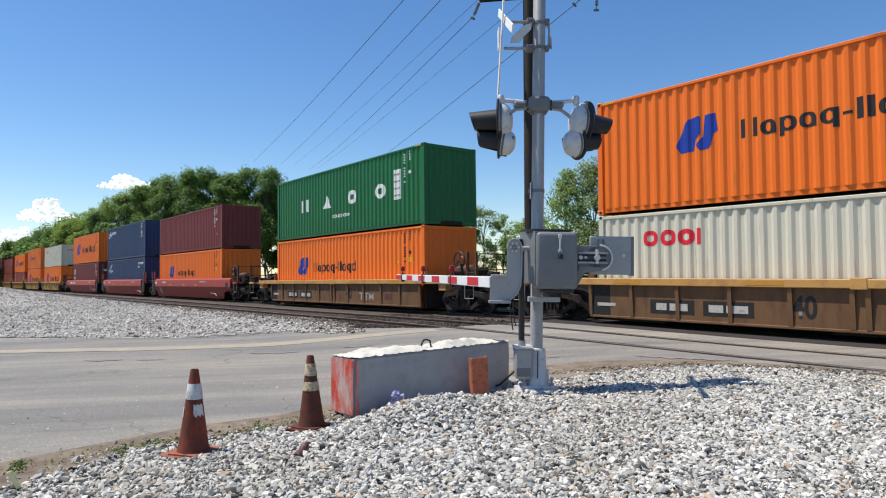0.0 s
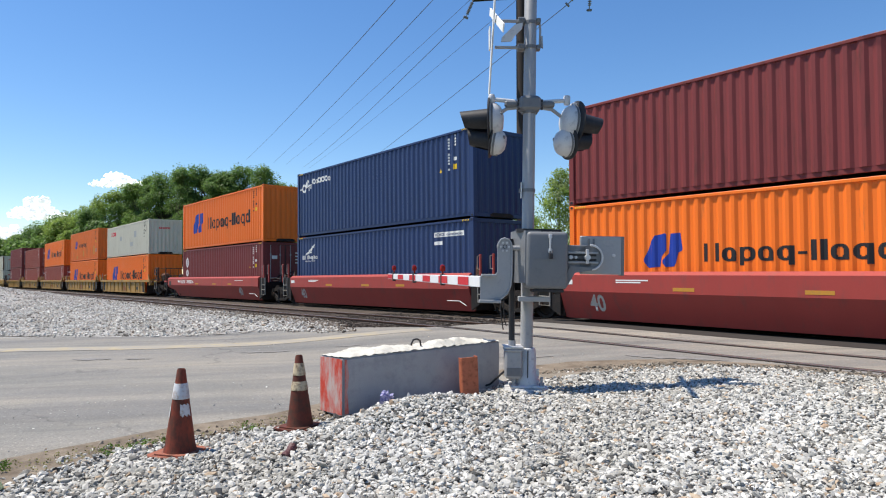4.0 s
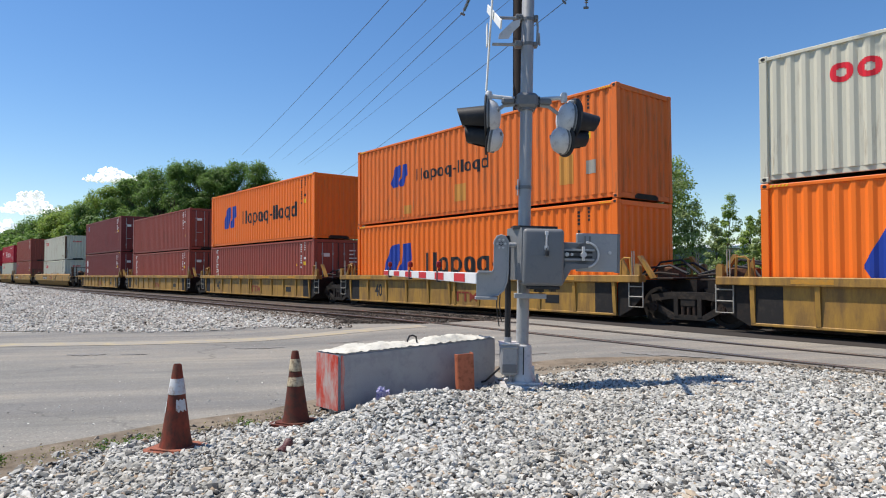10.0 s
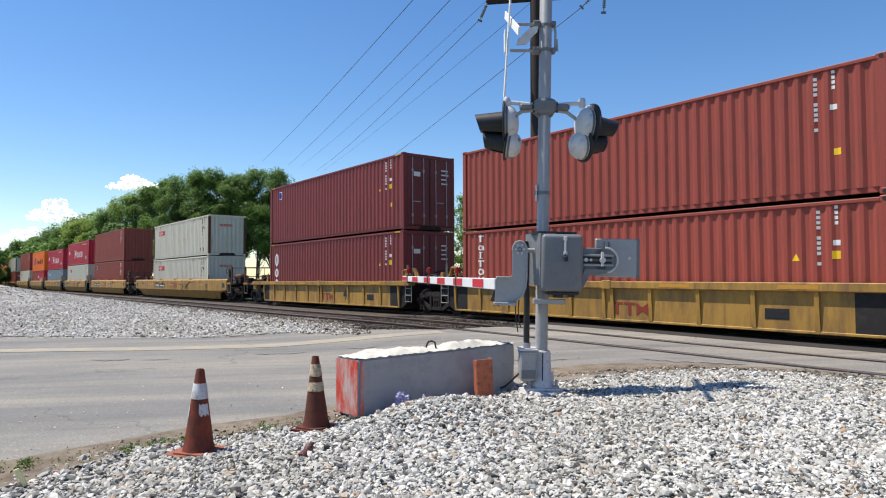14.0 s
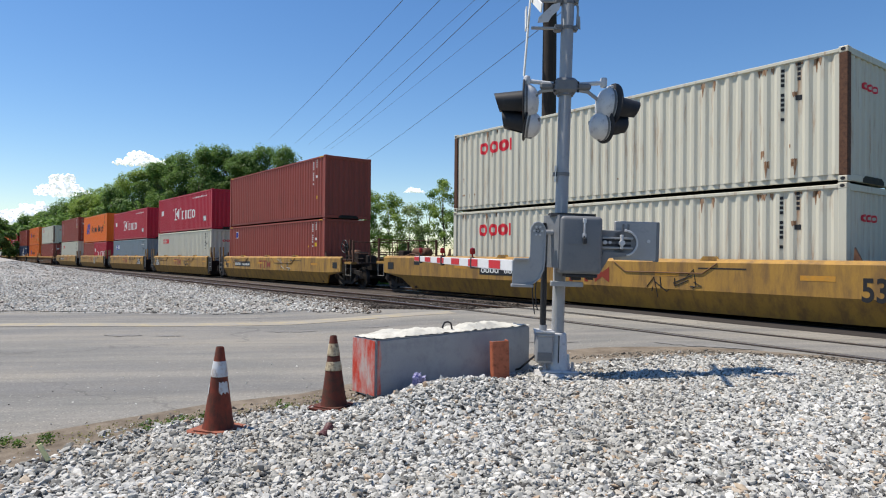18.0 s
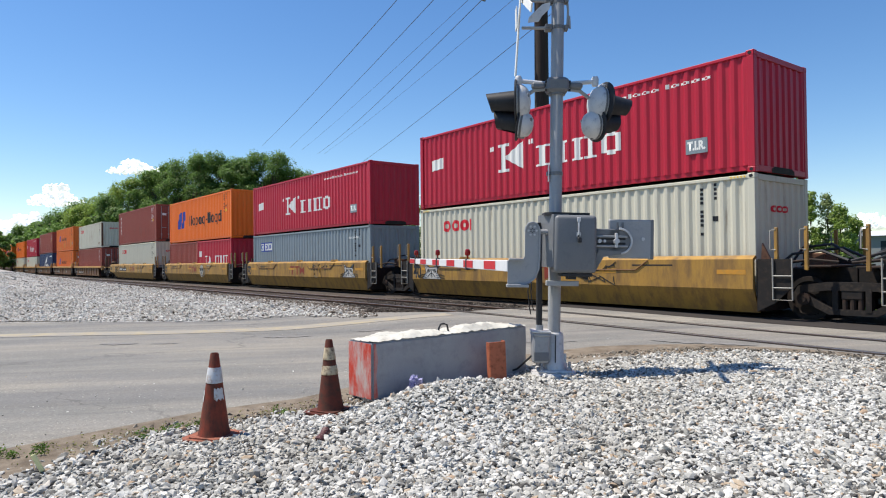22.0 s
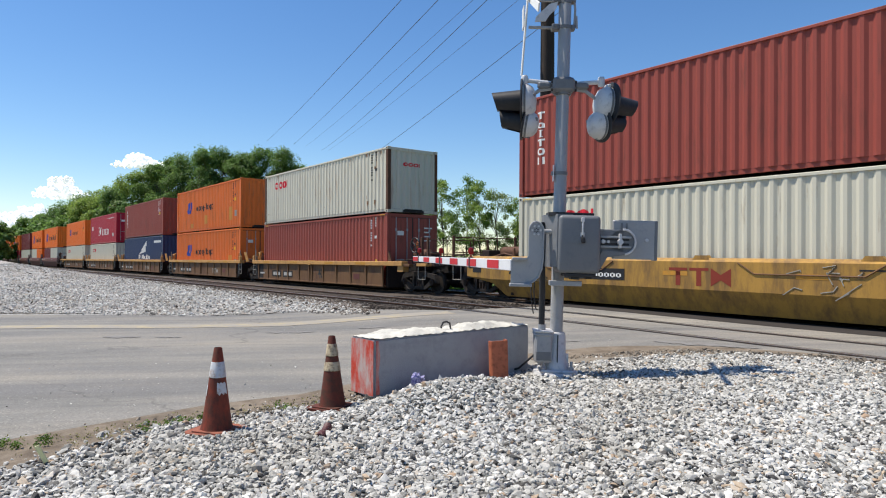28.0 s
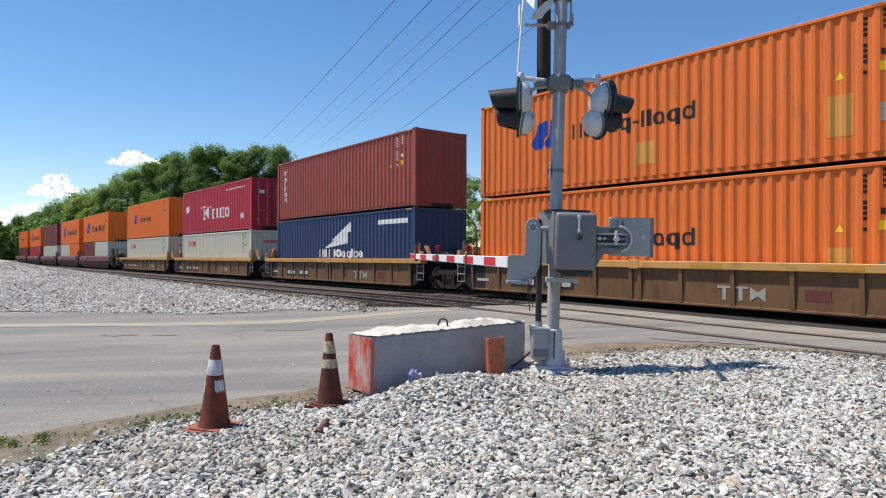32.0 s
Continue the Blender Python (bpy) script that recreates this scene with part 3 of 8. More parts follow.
def wob(x, y, s, seed=0.0):
    """Smooth unevenness between -1 and 1."""
    x, y = np.asarray(x, float), np.asarray(y, float)
    return (np.sin(x * 1.31 * s + 2.1 * np.sin(y * 0.73 * s + seed) + seed) + np.sin(y * 1.57 * s + 1.7 * np.sin(x * 0.91 * s - seed)) + np.sin((x + y) * 2.3 * s + seed * 2)) / 3


far = np.r_[-3000, -1500, -800, -500, np.linspace(-350, -60, 60), np.linspace(-59, 40, 100), 60, 120, 300, 800, 1500, 3000]
fary = np.r_[-3000, -1500, -600, -200, -80, np.linspace(-40, 60, 101), 75, 100, 150, 250, 500, 900, 1600, 3000]
sheet("ground", far, fary, lambda x, y: land(x, y) - 0.10 - 0.25 * smooth01(16.8, 19.0, y), "grass", "rough green grass and dirt reaching to the horizon")


def inside(px, py, poly):
    px, py = np.asarray(px, float), np.asarray(py, float)
    r = np.zeros(px.shape, bool)
    for (x0, y0), (x1, y1) in zip(poly, poly[1:] + poly[:1]):
        if y0 == y1:
            continue
        r ^= ((y0 > py) != (y1 > py)) & (px < (x1 - x0) * (py - y0) / (y1 - y0) + x0)
    return r


# where dark ballast runs up to the edge of the crossing
OILY = [(-19.2, 8.0), (-14.9, 8.0), (-14.0, 8.2), (-13.2, 8.85), (-12.5, 9.6), (-12.15, 12.0), (-12.1, 16.6), (-19.2, 16.6)]


def road_keep(x, y):
    left = -15.6 + (y - 6.5) * 0.53
    left = np.where(y > 6.5, -16.6, left)
    return (x > left - 1.6) & (y < 16.9) & ~inside(x, y, OILY)


sheet("road", np.r_[-44:-19.2:0.4, -19.2:-11.6:0.1, -11.6:26:0.4], np.r_[-40:7.6:0.4, 7.6:10.0:0.1, 10.0:17.2:0.4], lambda x, y: land(x, y) + 0.012 * wob(x, y, 0.35), "asphalt", "sun-bleached grey asphalt road and level crossing", road_keep, cat="road")

# the road's faded lines
def ribbon(name, pts, w, mat, label, lift=0.006, cat="road marking"):
    mb = MB()
    dense = []
    for (x0, y0), (x1, y1) in zip(pts, pts[1:]):
        k = max(2, int(math.hypot(x1 - x0, y1 - y0) / 0.4))
        dense += [(x0 + (x1 - x0) * i / k, y0 + (y1 - y0) * i / k) for i in range(k)]
    dense.append(pts[-1])
    vs = []
    for i, (x, y) in enumerate(dense):
        a, b = dense[max(0, i - 1)], dense[min(len(dense) - 1, i + 1)]
        d = Vector((b[0] - a[0], b[1] - a[1])).normalized()
        for s in (-1, 1):
            px, py = x - d.y * w / 2 * s, y + d.x * w / 2 * s
            vs.append((px, py, float(land(px, py) + 0.012 * wob(px, py, 0.35)) + lift))
    mb.add(vs, [(2 * i, 2 * i + 2, 2 * i + 3, 2 * i + 1) for i in range(len(dense) - 1)])
    return solo(name, mb, mat, label, cat, "structure")


for off in (-0.15,):
    ribbon("centre_line", [(-25.0 + off, -18.0), (-15.45 + off, 0.7), (-13.9 + off, 3.4), (-12.9 + off, 5.6), (-12.3 + off, 7.6), (-11.9 + off, 9.2)], 0.6, "line_yellow", "faded yellow centre line on the road")
ribbon("edge_line", [(-28.5, -16.0), (-18.4, 1.5), (-16.0, 4.6), (-15.2, 6.9)], 0.09, "line_white", "worn white edge line of the road")


def smudge(x, y, L, w, a, seed):
    """An irregular dark patch of tar on the road."""
    rng = random.Random(seed)
    n = 18
    up = [(L * (i / n - 0.5), w * math.sin(math.pi * i / n) ** 0.6 * rng.uniform(0.3, 1.0)) for i in range(n + 1)]
    dn = [(L * (i / n - 0.5), -w * math.sin(math.pi * i / n) ** 0.6 * rng.uniform(0.3, 1.0)) for i in range(n, -1, -1)]
    m = pose(x, y, 0, 0, 0, a)
    vs = [m @ Vector((u, v, 0)) for u, v in up[1:-1] + dn]
    mb = MB().add([(v.x, v.y, float(land(v.x, v.y) + 0.012 * wob(v.x, v.y, 0.35)) + 0.008) for v in vs], [tuple(range(len(vs)))])
    solo("asphalt_patch", mb, "asphalt_patch", "dark irregular tar patch in the road", "road", "structure")


for k, (x, y, L, w, a) in enumerate([(-12.7, 2.35, 1.1, 0.11, 58), (-12.2, 3.0, 0.8, 0.05, 60), (-11.7, 5.1, 1.6, 0.10, 62), (-11.2, 6.6, 1.0, 0.07, 62), (-7.6, 7.6, 2.2, 0.09, 40), (-5.6, 9.1, 2.6, 0.12, 25), (-2.9, 9.75, 3.0, 0.14, 8)]):
    smudge(x, y, L * 0.6, w * 1.7, a, k)
ribbon("dirt_verge", [(-5.75, -0.6), (-5.85, 0.4), (-6.0, 1.2), (-6.15, 2.0), (-6.1, 3.0), (-6.3, 3.8)], 0.95, "dirt", "dusty dirt strip between road and gravel", 0.006)
ribbon("dirt_verge", [(-6.5, 6.4), (-6.1, 7.5), (-5.2, 8.5), (-4.0, 9.1), (-2.0, 9.4), (3.0, 9.5)], 1.1, "dirt", "dusty dirt strip between road and gravel", 0.006)

# gravel bank on which the camera stands
GRAVEL = [(-5.35, -3.0), (-5.45, 0.4), (-5.75, 0.9), (-5.98, 1.35), (-6.02, 1.9), (-5.9, 2.5), (-5.8, 3.0), (-5.9, 3.5), (-6.35, 4.6), (-6.35, 5.4), (-6.15, 6.1), (-5.9, 6.8), (-5.5, 7.7), (-4.8, 8.6), (-3.9, 9.0), (-2.9, 9.15), (4.0, 9.0), (8.0, 8.0), (8.0, -3.0)]


def rim(px, py, poly):
    """Distance to the outline."""
    px, py = np.asarray(px, float), np.asarray(py, float)
    best = np.full(px.shape, 1e9)
    for (x0, y0), (x1, y1) in zip(poly, poly[1:] + poly[:1]):
        dx, dy = x1 - x0, y1 - y0
        t = np.clip(((px - x0) * dx + (py - y0) * dy) / (dx * dx + dy * dy), 0, 1)
        best = np.minimum(best, np.hypot(px - x0 - t * dx, py - y0 - t * dy))
    return best


def gravel_z(x, y):
    d = rim(x, y, GRAVEL)
    heap = 0.22 * np.exp(-((np.asarray(x, float) + 5.12) / 0.46) ** 2 - ((np.asarray(y, float) - 3.95) / 0.92) ** 2) * smooth01(0.0, 0.5, d)
    return land(x, y) + heap + np.where(inside(x, y, GRAVEL), 0.026 + 0.065 * smooth01(0.1, 2.0, d) + 0.02 * wob(x, y, 1.6, 1.0) * smooth01(0, 0.5, d), -0.08)


sheet("gravel_bank", np.arange(-6.8, 8.1, 0.12), np.arange(-3, 9.4, 0.12), gravel_z, "shaded_gravel_bed", "bed of grey crushed limestone", lambda x, y: inside(x, y, GRAVEL), cat="gravel")


def stones(name, px, py, size, fz, mat, label, seed, flat=0.6, sub=True):
    """Broken stones as one mesh: each a jittered blocky lump of its own."""
    rng = np.random.default_rng(seed)
    n = len(px)
    base = np.array([(1, 0, 0), (-1, 0, 0), (0, 1, 0), (0, -1, 0), (0, 0, 1), (0, 0, -1)], float)
    faces = np.array([(0, 2, 4), (2, 1, 4), (1, 3, 4), (3, 0, 4), (2, 0, 5), (1, 2, 5), (3, 1, 5), (0, 3, 5)])
    if sub:
        base = np.array([(-1, -1, -1), (1, -1, -1), (1, 1, -1), (-1, 1, -1), (-1, -1, 1), (1, -1, 1), (1, 1, 1), (-1, 1, 1)], float) * 0.72
        faces = np.array([(0, 3, 2), (0, 2, 1), (4, 5, 6), (4, 6, 7), (0, 1, 5), (0, 5, 4), (1, 2, 6), (1, 6, 5), (2, 3, 7), (2, 7, 6), (3, 0, 4), (3, 4, 7)])
    k = len(base)
    v = base[None] * (1 + rng.uniform(-0.26, 0.26, (n, k, 1))) + rng.uniform(-0.22, 0.22, (n, k, 3))
    wide = np.stack([rng.uniform(0.75, 1.35, n), rng.uniform(0.6, 1.0, n), rng.uniform(0.32, 0.62, n) * flat / 0.6], -1)
    if sub == "round":
        # twelve corners, cut off by a few planes as by the crusher
        g = (1 + 5 ** 0.5) / 2
        base = np.array([(-1, g, 0), (1, g, 0), (-1, -g, 0), (1, -g, 0), (0, -1, g), (0, 1, g), (0, -1, -g), (0, 1, -g), (g, 0, -1), (g, 0, 1), (-g, 0, -1), (-g, 0, 1)]) / math.hypot(1, g)
        faces = np.array([(0, 11, 5), (0, 5, 1), (0, 1, 7), (0, 7, 10), (0, 10, 11), (1, 5, 9), (5, 11, 4), (11, 10, 2), (10, 7, 6), (7, 1, 8), (3, 9, 4), (3, 4, 2), (3, 2, 6), (3, 6, 8), (3, 8, 9), (4, 9, 5), (2, 4, 11), (6, 2, 10), (8, 6, 7), (9, 8, 1)])
        k = 12
        v = base[None] * (1 + rng.uniform(-0.22, 0.20, (n, k, 1))) + rng.uniform(-0.14, 0.14, (n, k, 3))
        for _ in range(5):
            q = rng.normal(size=(n, 1, 3))
            q /= np.linalg.norm(q, axis=2, keepdims=True)
            v -= q * np.maximum((v * q).sum(2, keepdims=True) - rng.uniform(0.45, 0.8, (n, 1, 1)), 0)
        wide = np.stack([rng.uniform(1.0, 1.65, n), rng.uniform(0.7, 1.1, n), rng.uniform(0.45, 0.8, n)], -1)
    v *= size[:, None, None] * wide[:, None, :]
    a, b, c = (rng.uniform(0, 2 * np.pi, n), rng.normal(0, 0.5, n), rng.normal(0, 0.5, n))
    def rot(v, t, i, j):
        vi, vj = v[:, :, i].copy(), v[:, :, j].copy()
        v[:, :, i] = vi * np.cos(t)[:, None] - vj * np.sin(t)[:, None]
        v[:, :, j] = vi * np.sin(t)[:, None] + vj * np.cos(t)[:, None]
    rot(v, b, 1, 2); rot(v, c, 0, 2); rot(v, a, 0, 1)
    v += np.stack([px, py, fz(px, py) + size * rng.uniform(0.0, 0.45, n)], -1)[:, None, :]
    me = bpy.data.meshes.new(name)
    f = (faces[None] + (np.arange(n) * k)[:, None, None]).reshape(-1, 3)
    me.vertices.add(n * k)
    me.vertices.foreach_set("co", v.reshape(-1))
    me.loops.add(len(f) * 3)
    me.loops.foreach_set("vertex_index", f.reshape(-1))
    me.polygons.add(len(f))
    me.polygons.foreach_set("loop_start", np.arange(len(f)) * 3)
    me.polygons.foreach_set("loop_total", np.full(len(f), 3))
    me.update(calc_edges=True)
    me.shade_flat()
    me.materials.append(M[mat])
    return tagged(new(name, me), label, "soil" if mat == "soil" else "gravel", kind="stuff")


_r = np.random.default_rng(5)
_n = 205000
_x, _y = _r.uniform(-6.6, 3.0, _n), _r.uniform(-0.3, 9.3, _n)
_d = rim(_x, _y, GRAVEL)
_ok = (inside(_x, _y, GRAVEL) & ((_d > 0.25) | (_r.random(_n) < 0.25 + 2.5 * _d))) | (~inside(_x, _y, GRAVEL) & (_d < 0.3) & (_r.random(_n) < 0.06))
_ok &= (np.hypot(_x, _y) > 3.3) | (_r.random(_n) < 0.12)
_ok &= (_x < -0.55 * _y + 6.0) & (_x < 0.4 - 0.0 * _y + np.maximum(0, _y - 1.0) * 0.55 - 1.2)
for _cx, _cy, _cr in ((-5.47, 1.71, 0.20), (-5.70, 2.885, 0.20), (-5.62, 5.86, 0.27)):
    _ok &= np.hypot(_x - _cx, _y - _cy) > _cr
_x, _y = _x[_ok], _y[_ok]
stones("gravel_stones", _x, _y, np.clip(_r.lognormal(-4.05, 0.34, len(_x)), 0.009, 0.042), lambda x, y: np.maximum(gravel_z(x, y), land(x, y)), "stone", "loose pale grey crushed limestone pieces", 11, sub="round")

# stone-covered strip between the road and the line
BALLAST = [(-13.2, 7.72), (-14.0, 7.25), (-15.3, 6.85), (-16.05, 4.6), (-18.7, 1.5), (-30.0, -18.0), (-140.0, -18.0), (-170.0, 6.0), (-60.0, 8.3), (-17.2, 9.0), (-15.6, 8.75), (-14.2, 8.2)]


def ballast_z(x, y):
    d = rim(x, y, BALLAST)
    heap = 0.75 * np.exp(-(((x + 40) / 5.0) ** 2 + ((y - 2.2) / 2.6) ** 2)) + 0.5 * np.exp(-(((x + 55) / 7.0) ** 2 + ((y - 3.0) / 2.2) ** 2))
    return land(x, y) + 0.012 + 0.10 * smooth01(0, 1.5, d) + 0.03 * wob(x, y, 0.9, 2.0) * smooth01(0, 1, d) + heap


sheet("stone_strip", np.r_[-170:-60:3.0, -60:-30:0.8, -30:-12.8:0.2], np.r_[-18:-2:1.0, -2:10.2:0.3], ballast_z, "ballast_bed", "pale crushed-stone strip beside the railway", lambda x, y: inside(x, y, BALLAST), cat="gravel")
_n = 66000
_x = -13.1 - 47 * _r.random(_n) ** 1.7
_y = _r.uniform(0.6, 9.6, _n)
_d = rim(_x, _y, BALLAST)
_ok = (inside(_x, _y, BALLAST) | ((_d < 0.25) & (_r.random(_n) < 0.08))) & (_y > -0.05 * _x * 0 + 0.3)
_x, _y = _x[_ok], _y[_ok]
_track = _r.random(len(_x)) < 0.95 * smooth01(2.6, 0.4, 9.2 - _y) + 0.05
for _some, _mat, _text, _seed in ((~_track, "stone_far", "loose crushed limestone beside the railway", 12), (_track, "stone_brown", "rust-stained brown ballast along the railway", 13)):
    stones("stone_strip_stones", _x[_some], _y[_some], np.clip(_r.lognormal(-3.78, 0.35, int(_some.sum())), 0.014, 0.07), lambda x, y: np.maximum(ballast_z(x, y), land(x, y)), _mat, _text, _seed, sub="round")


# ---- the two tracks ----
def swept(name, ylat, prof, xs, mat, parent, z_off=0.0):
    """A profile of (across, up) points drawn along the line of the track."""
    k = len(prof)
    vs = []
    for x in xs:
        yc, z = ylat + float(track_dev(x)), float(rail_z(x)) + z_off
        vs += [(x, yc + a, z + b) for a, b in prof]
    fs = [(i * k + j, i * k + (j + 1) % k, (i + 1) * k + (j + 1) % k, (i + 1) * k + j) for i in range(len(xs) - 1) for j in range(k)]
    return part(name, MB().add(vs, fs), mat, parent)


XS = [-320, -280, -240, -200, -170, -150, -130, -110, -95, -80, -70, -60, -52, -45, -40, -36, -32, -28, -25, -22, -20, -18, -16, -14, -12, -10, -8, -6, -4, 0, 5, 10, 20, 40]
RAILP = [(-0.075, -0.17), (0.075, -0.17), (0.075, -0.155), (0.012, -0.13), (0.012, -0.045), (0.036, -0.03), (0.036, -0.004), (-0.036, -0.004), (-0.036, -0.03), (-0.012, -0.045), (-0.012, -0.13), (-0.075, -0.155)]
HEADP = [(-0.034, -0.004), (0.034, -0.004), (0.026, 0.0), (-0.026, 0.0)]
for tname, ty in (("railway_track", TRAIN_Y), ("railway_track", EMPTY_Y)):
    up = -0.086 if ty == TRAIN_Y else -0.081
    BEDP = [(-3.0, -0.42), (3.0, -0.42), (2.9, up), (-2.9, up)]
    trk = thing(tname, "rusty steel railway track on timber sleepers", "railway track", kind="structure")
    for s in (-0.752, 0.752):
        r_ = swept("rail", ty + s, RAILP, XS, "rail", trk)
        swept("rail_head", ty + s, HEADP, XS, "rail_top", r_)
    swept("track_bed", ty, BEDP, [x for x in XS if x <= -16], "ballast_dark", trk)
    swept("track_bed", ty, BEDP, [-1.0, 5, 10, 20, 40], "ballast_dark", trk)
    tie = fix_normals(MB().box(-0.115, -1.3, -0.2, 0.115, 1.3, -0.066, 0.012).mesh("sleeper", "tie"))
    for k in range(120):
        x = -13.4 - 0.53 * k
        part("sleeper", tie, "tie", trk, at=pose(x, ty + float(track_dev(x)), float(rail_z(x)) + random.uniform(-0.012, 0.006), 0, 0, random.uniform(-1.2, 1.2)))
    for k in range(24):
        x = -1.0 + 0.53 * k
        part("sleeper", tie, "tie", trk, at=pose(x, ty, float(rail_z(x)) + random.uniform(-0.012, 0.006)))
# oily ballast that runs up to the edge of the crossing
oily_z = lambda x, y: land(x, y) - 0.072 + 0.012 * wob(x, y, 2.0, 0.7)
sheet("oily_ballast", np.arange(-19.2, -12.0, 0.08), np.arange(8.0, 16.7, 0.08), oily_z, "ballast_dark", "oily dark ballast beside the level crossing", lambda x, y: inside(x, y, OILY), cat="ballast")
_n = 12000
_cx, _cy = _r.uniform(-19.0, -12.0, _n), _r.uniform(7.9, 12.9, _n)
_ok = inside(_cx + _r.normal(0, 0.05, _n), _cy + _r.normal(0, 0.05, _n), OILY)
stones("track_stones", _cx[_ok], _cy[_ok], np.clip(_r.lognormal(-3.9, 0.3, int(_ok.sum())), 0.01, 0.04), oily_z, "stone_oily", "grimy brown ballast stones between the rails", 19)
# dark flangeways in the crossing beside each rail
for ty in (TRAIN_Y, EMPTY_Y):
    for s in (-0.68, 0.68, -0.83, 0.83):
        ribbon("flangeway", [(-12.6, ty + s), (-10, ty + s), (-0.8, ty + s)], 0.075, "flange", "grimy flangeway beside the rail in the crossing", 0.012, "railway crossing")
# shade under the train, painted as a near-black sheet over the crossing
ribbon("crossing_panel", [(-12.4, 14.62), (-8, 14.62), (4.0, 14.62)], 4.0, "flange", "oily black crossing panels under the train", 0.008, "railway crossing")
ribbon("pavement_edge", [(-6.2, 6.5), (-5.68, 7.3), (-5.0, 8.1), (-4.36, 8.68), (-3.6, 9.08), (-3.1, 9.15), (-2.4, 9.3), (3.0, 9.45)], 0.34, "soil", "crumbling dark edge of the pavement", 0.012, "road edge")
# loose dark soil along the edge of the crossing
_n = 1700
_t = _r.random(_n)
_cx = np.interp(_t, [0, 0.2, 0.45, 0.7, 1], [-6.3, -5.4, -4.0, -2.2, 3.0]) + _r.normal(0, 0.08, _n)
_cy = np.interp(_t, [0, 0.2, 0.45, 0.7, 1], [6.9, 8.4, 9.25, 9.55, 9.6]) + _r.normal(0, 0.11, _n)
stones("soil_clods", _cx, _cy, np.clip(_r.lognormal(-4.1, 0.4, _n), 0.006, 0.04), land, "soil", "crumbs of dark soil and grit beside the crossing", 14)
_n = 900
_cx, _cy = -5.98 + _r.normal(0, 0.16, _n), _r.uniform(1.2, 3.5, _n)
stones("soil_clods", _cx, _cy, np.clip(_r.lognormal(-4.4, 0.4, _n), 0.005, 0.03), land, "soil", "brown soil and grit between road and gravel", 18)
# grit thrown on to the road
_n = 900
_gx, _gy = _r.uniform(-13.0, -6.2, _n), _r.uniform(-0.5, 8.5, _n)
_gk = _r.random(_n) < (0.25 + 0.75 * np.exp((_gx + 6.4) / 1.2))
stones("road_grit", _gx[_gk], _gy[_gk], np.clip(_r.lognormal(-4.9, 0.4, int(_gk.sum())), 0.004, 0.018), land, "stone", "pale stone chips scattered on the road", 15)
# soil kicked up round the foot of the signal, and the rest of the gravel bank
_n = 420
_cx, _cy = -5.25 + _r.normal(0, 0.20, _n), 6.15 + _r.normal(0, 0.16, _n)
_ok = np.hypot(_cx + 5.62, _cy - 5.86) > 0.30
stones("soil_clods", _cx[_ok], _cy[_ok], np.clip(_r.lognormal(-4.0, 0.35, int(_ok.sum())), 0.008, 0.03), gravel_z, "soil", "dark soil and grit at the foot of the signal", 16)
_n = 30000
_cx, _cy = _r.uniform(-5.4, 8.0, _n), _r.uniform(-3.0, 9.0, _n)
_ok = inside(_cx, _cy, GRAVEL) & ((np.hypot(_cx, _cy) < 3.4) | (_cy < -0.2) | (_cx > -0.55 * _cy + 5.9) | (_cx > np.maximum(0, _cy - 1.0) * 0.55 - 0.9))
stones("gravel_stones", _cx[_ok], _cy[_ok], np.clip(_r.lognormal(-3.55, 0.25, int(_ok.sum())), 0.015, 0.05), gravel_z, "stone", "loose pale grey crushed limestone pieces", 17, sub=False)


# ---- crossing signal with its gate ----
MAST_AT = pose(-5.62, 5.86, 0.05, 0, 0, 51.7)
MAST_LEAN = MAST_AT @ pose(0, 0, 0, 0, 1.2, 0)
sig = thing("crossing_signal", "silver-grey railway crossing signal mast with gate mechanism, standing in gravel", "crossing signal", at=MAST_LEAN)
part("base_plate", MB().cyl((0, 0, 0.0), (0, 0, 0.05), 0.29, 0.27, 12), "silver", sig)
part("base_plate", MB().box(-0.21, -0.21, 0.05, 0.21, 0.21, 0.085, 0.02), "silver", sig)
for sx in (-1, 1):
    for sy in (-1, 1):
        part("anchor_bolt", MB().cyl((sx * 0.165, sy * 0.165, 0.08), (sx * 0.165, sy * 0.165, 0.19), 0.017, n=8).cyl((sx * 0.165, sy * 0.165, 0.085), (sx * 0.165, sy * 0.165, 0.12), 0.032, n=6), "galv", sig)
shoe = MB().lathe([(0.17, 0.08), (0.165, 0.13), (0.125, 0.20), (0.115, 0.49), (0.10, 0.52), (0.08, 0.525)], 20)
shoe.box(-0.008, -0.135, 0.10, 0.008, 0.135, 0.51).box(-0.15, -0.03, 0.08, 0.15, 0.03, 0.26)
part("base_casting", shoe, "silver", sig, "bright aluminium base casting", smooth=True)
part("junction_box", MB().box(-0.275, -0.20, 0.17, -0.075, 0.06, 0.50, 0.02).box(-0.285, -0.21, 0.48, -0.065, 0.07, 0.53, 0.02), "galv", sig, "grey aluminium junction box at the mast foot")
part("mast", MB().lathe([(0.077, 0.08), (0.077, 5.3), (0.06, 5.33)], 24), "galv", sig, smooth=True)
for z in (2.46, 4.25, 4.56):
    part("clamp_band", MB().lathe([(0.079, z - 0.02), (0.085, z - 0.02), (0.085, z + 0.02), (0.079, z + 0.02)], 20).box(-0.115, -0.03, z - 0.025, -0.08, 0.03, z + 0.025, 0.005), "galv_dark", sig)
part("tag_plate", MB().box(-0.098, -0.05, 2.36, -0.088, 0.0, 2.56, 0.003), "white", sig)
part("box_door_gap", MB().box(-0.262, -0.206, 0.20, -0.088, -0.199, 0.30, 0.004), "galv_dark", sig, "dark opening at the foot of the junction box")
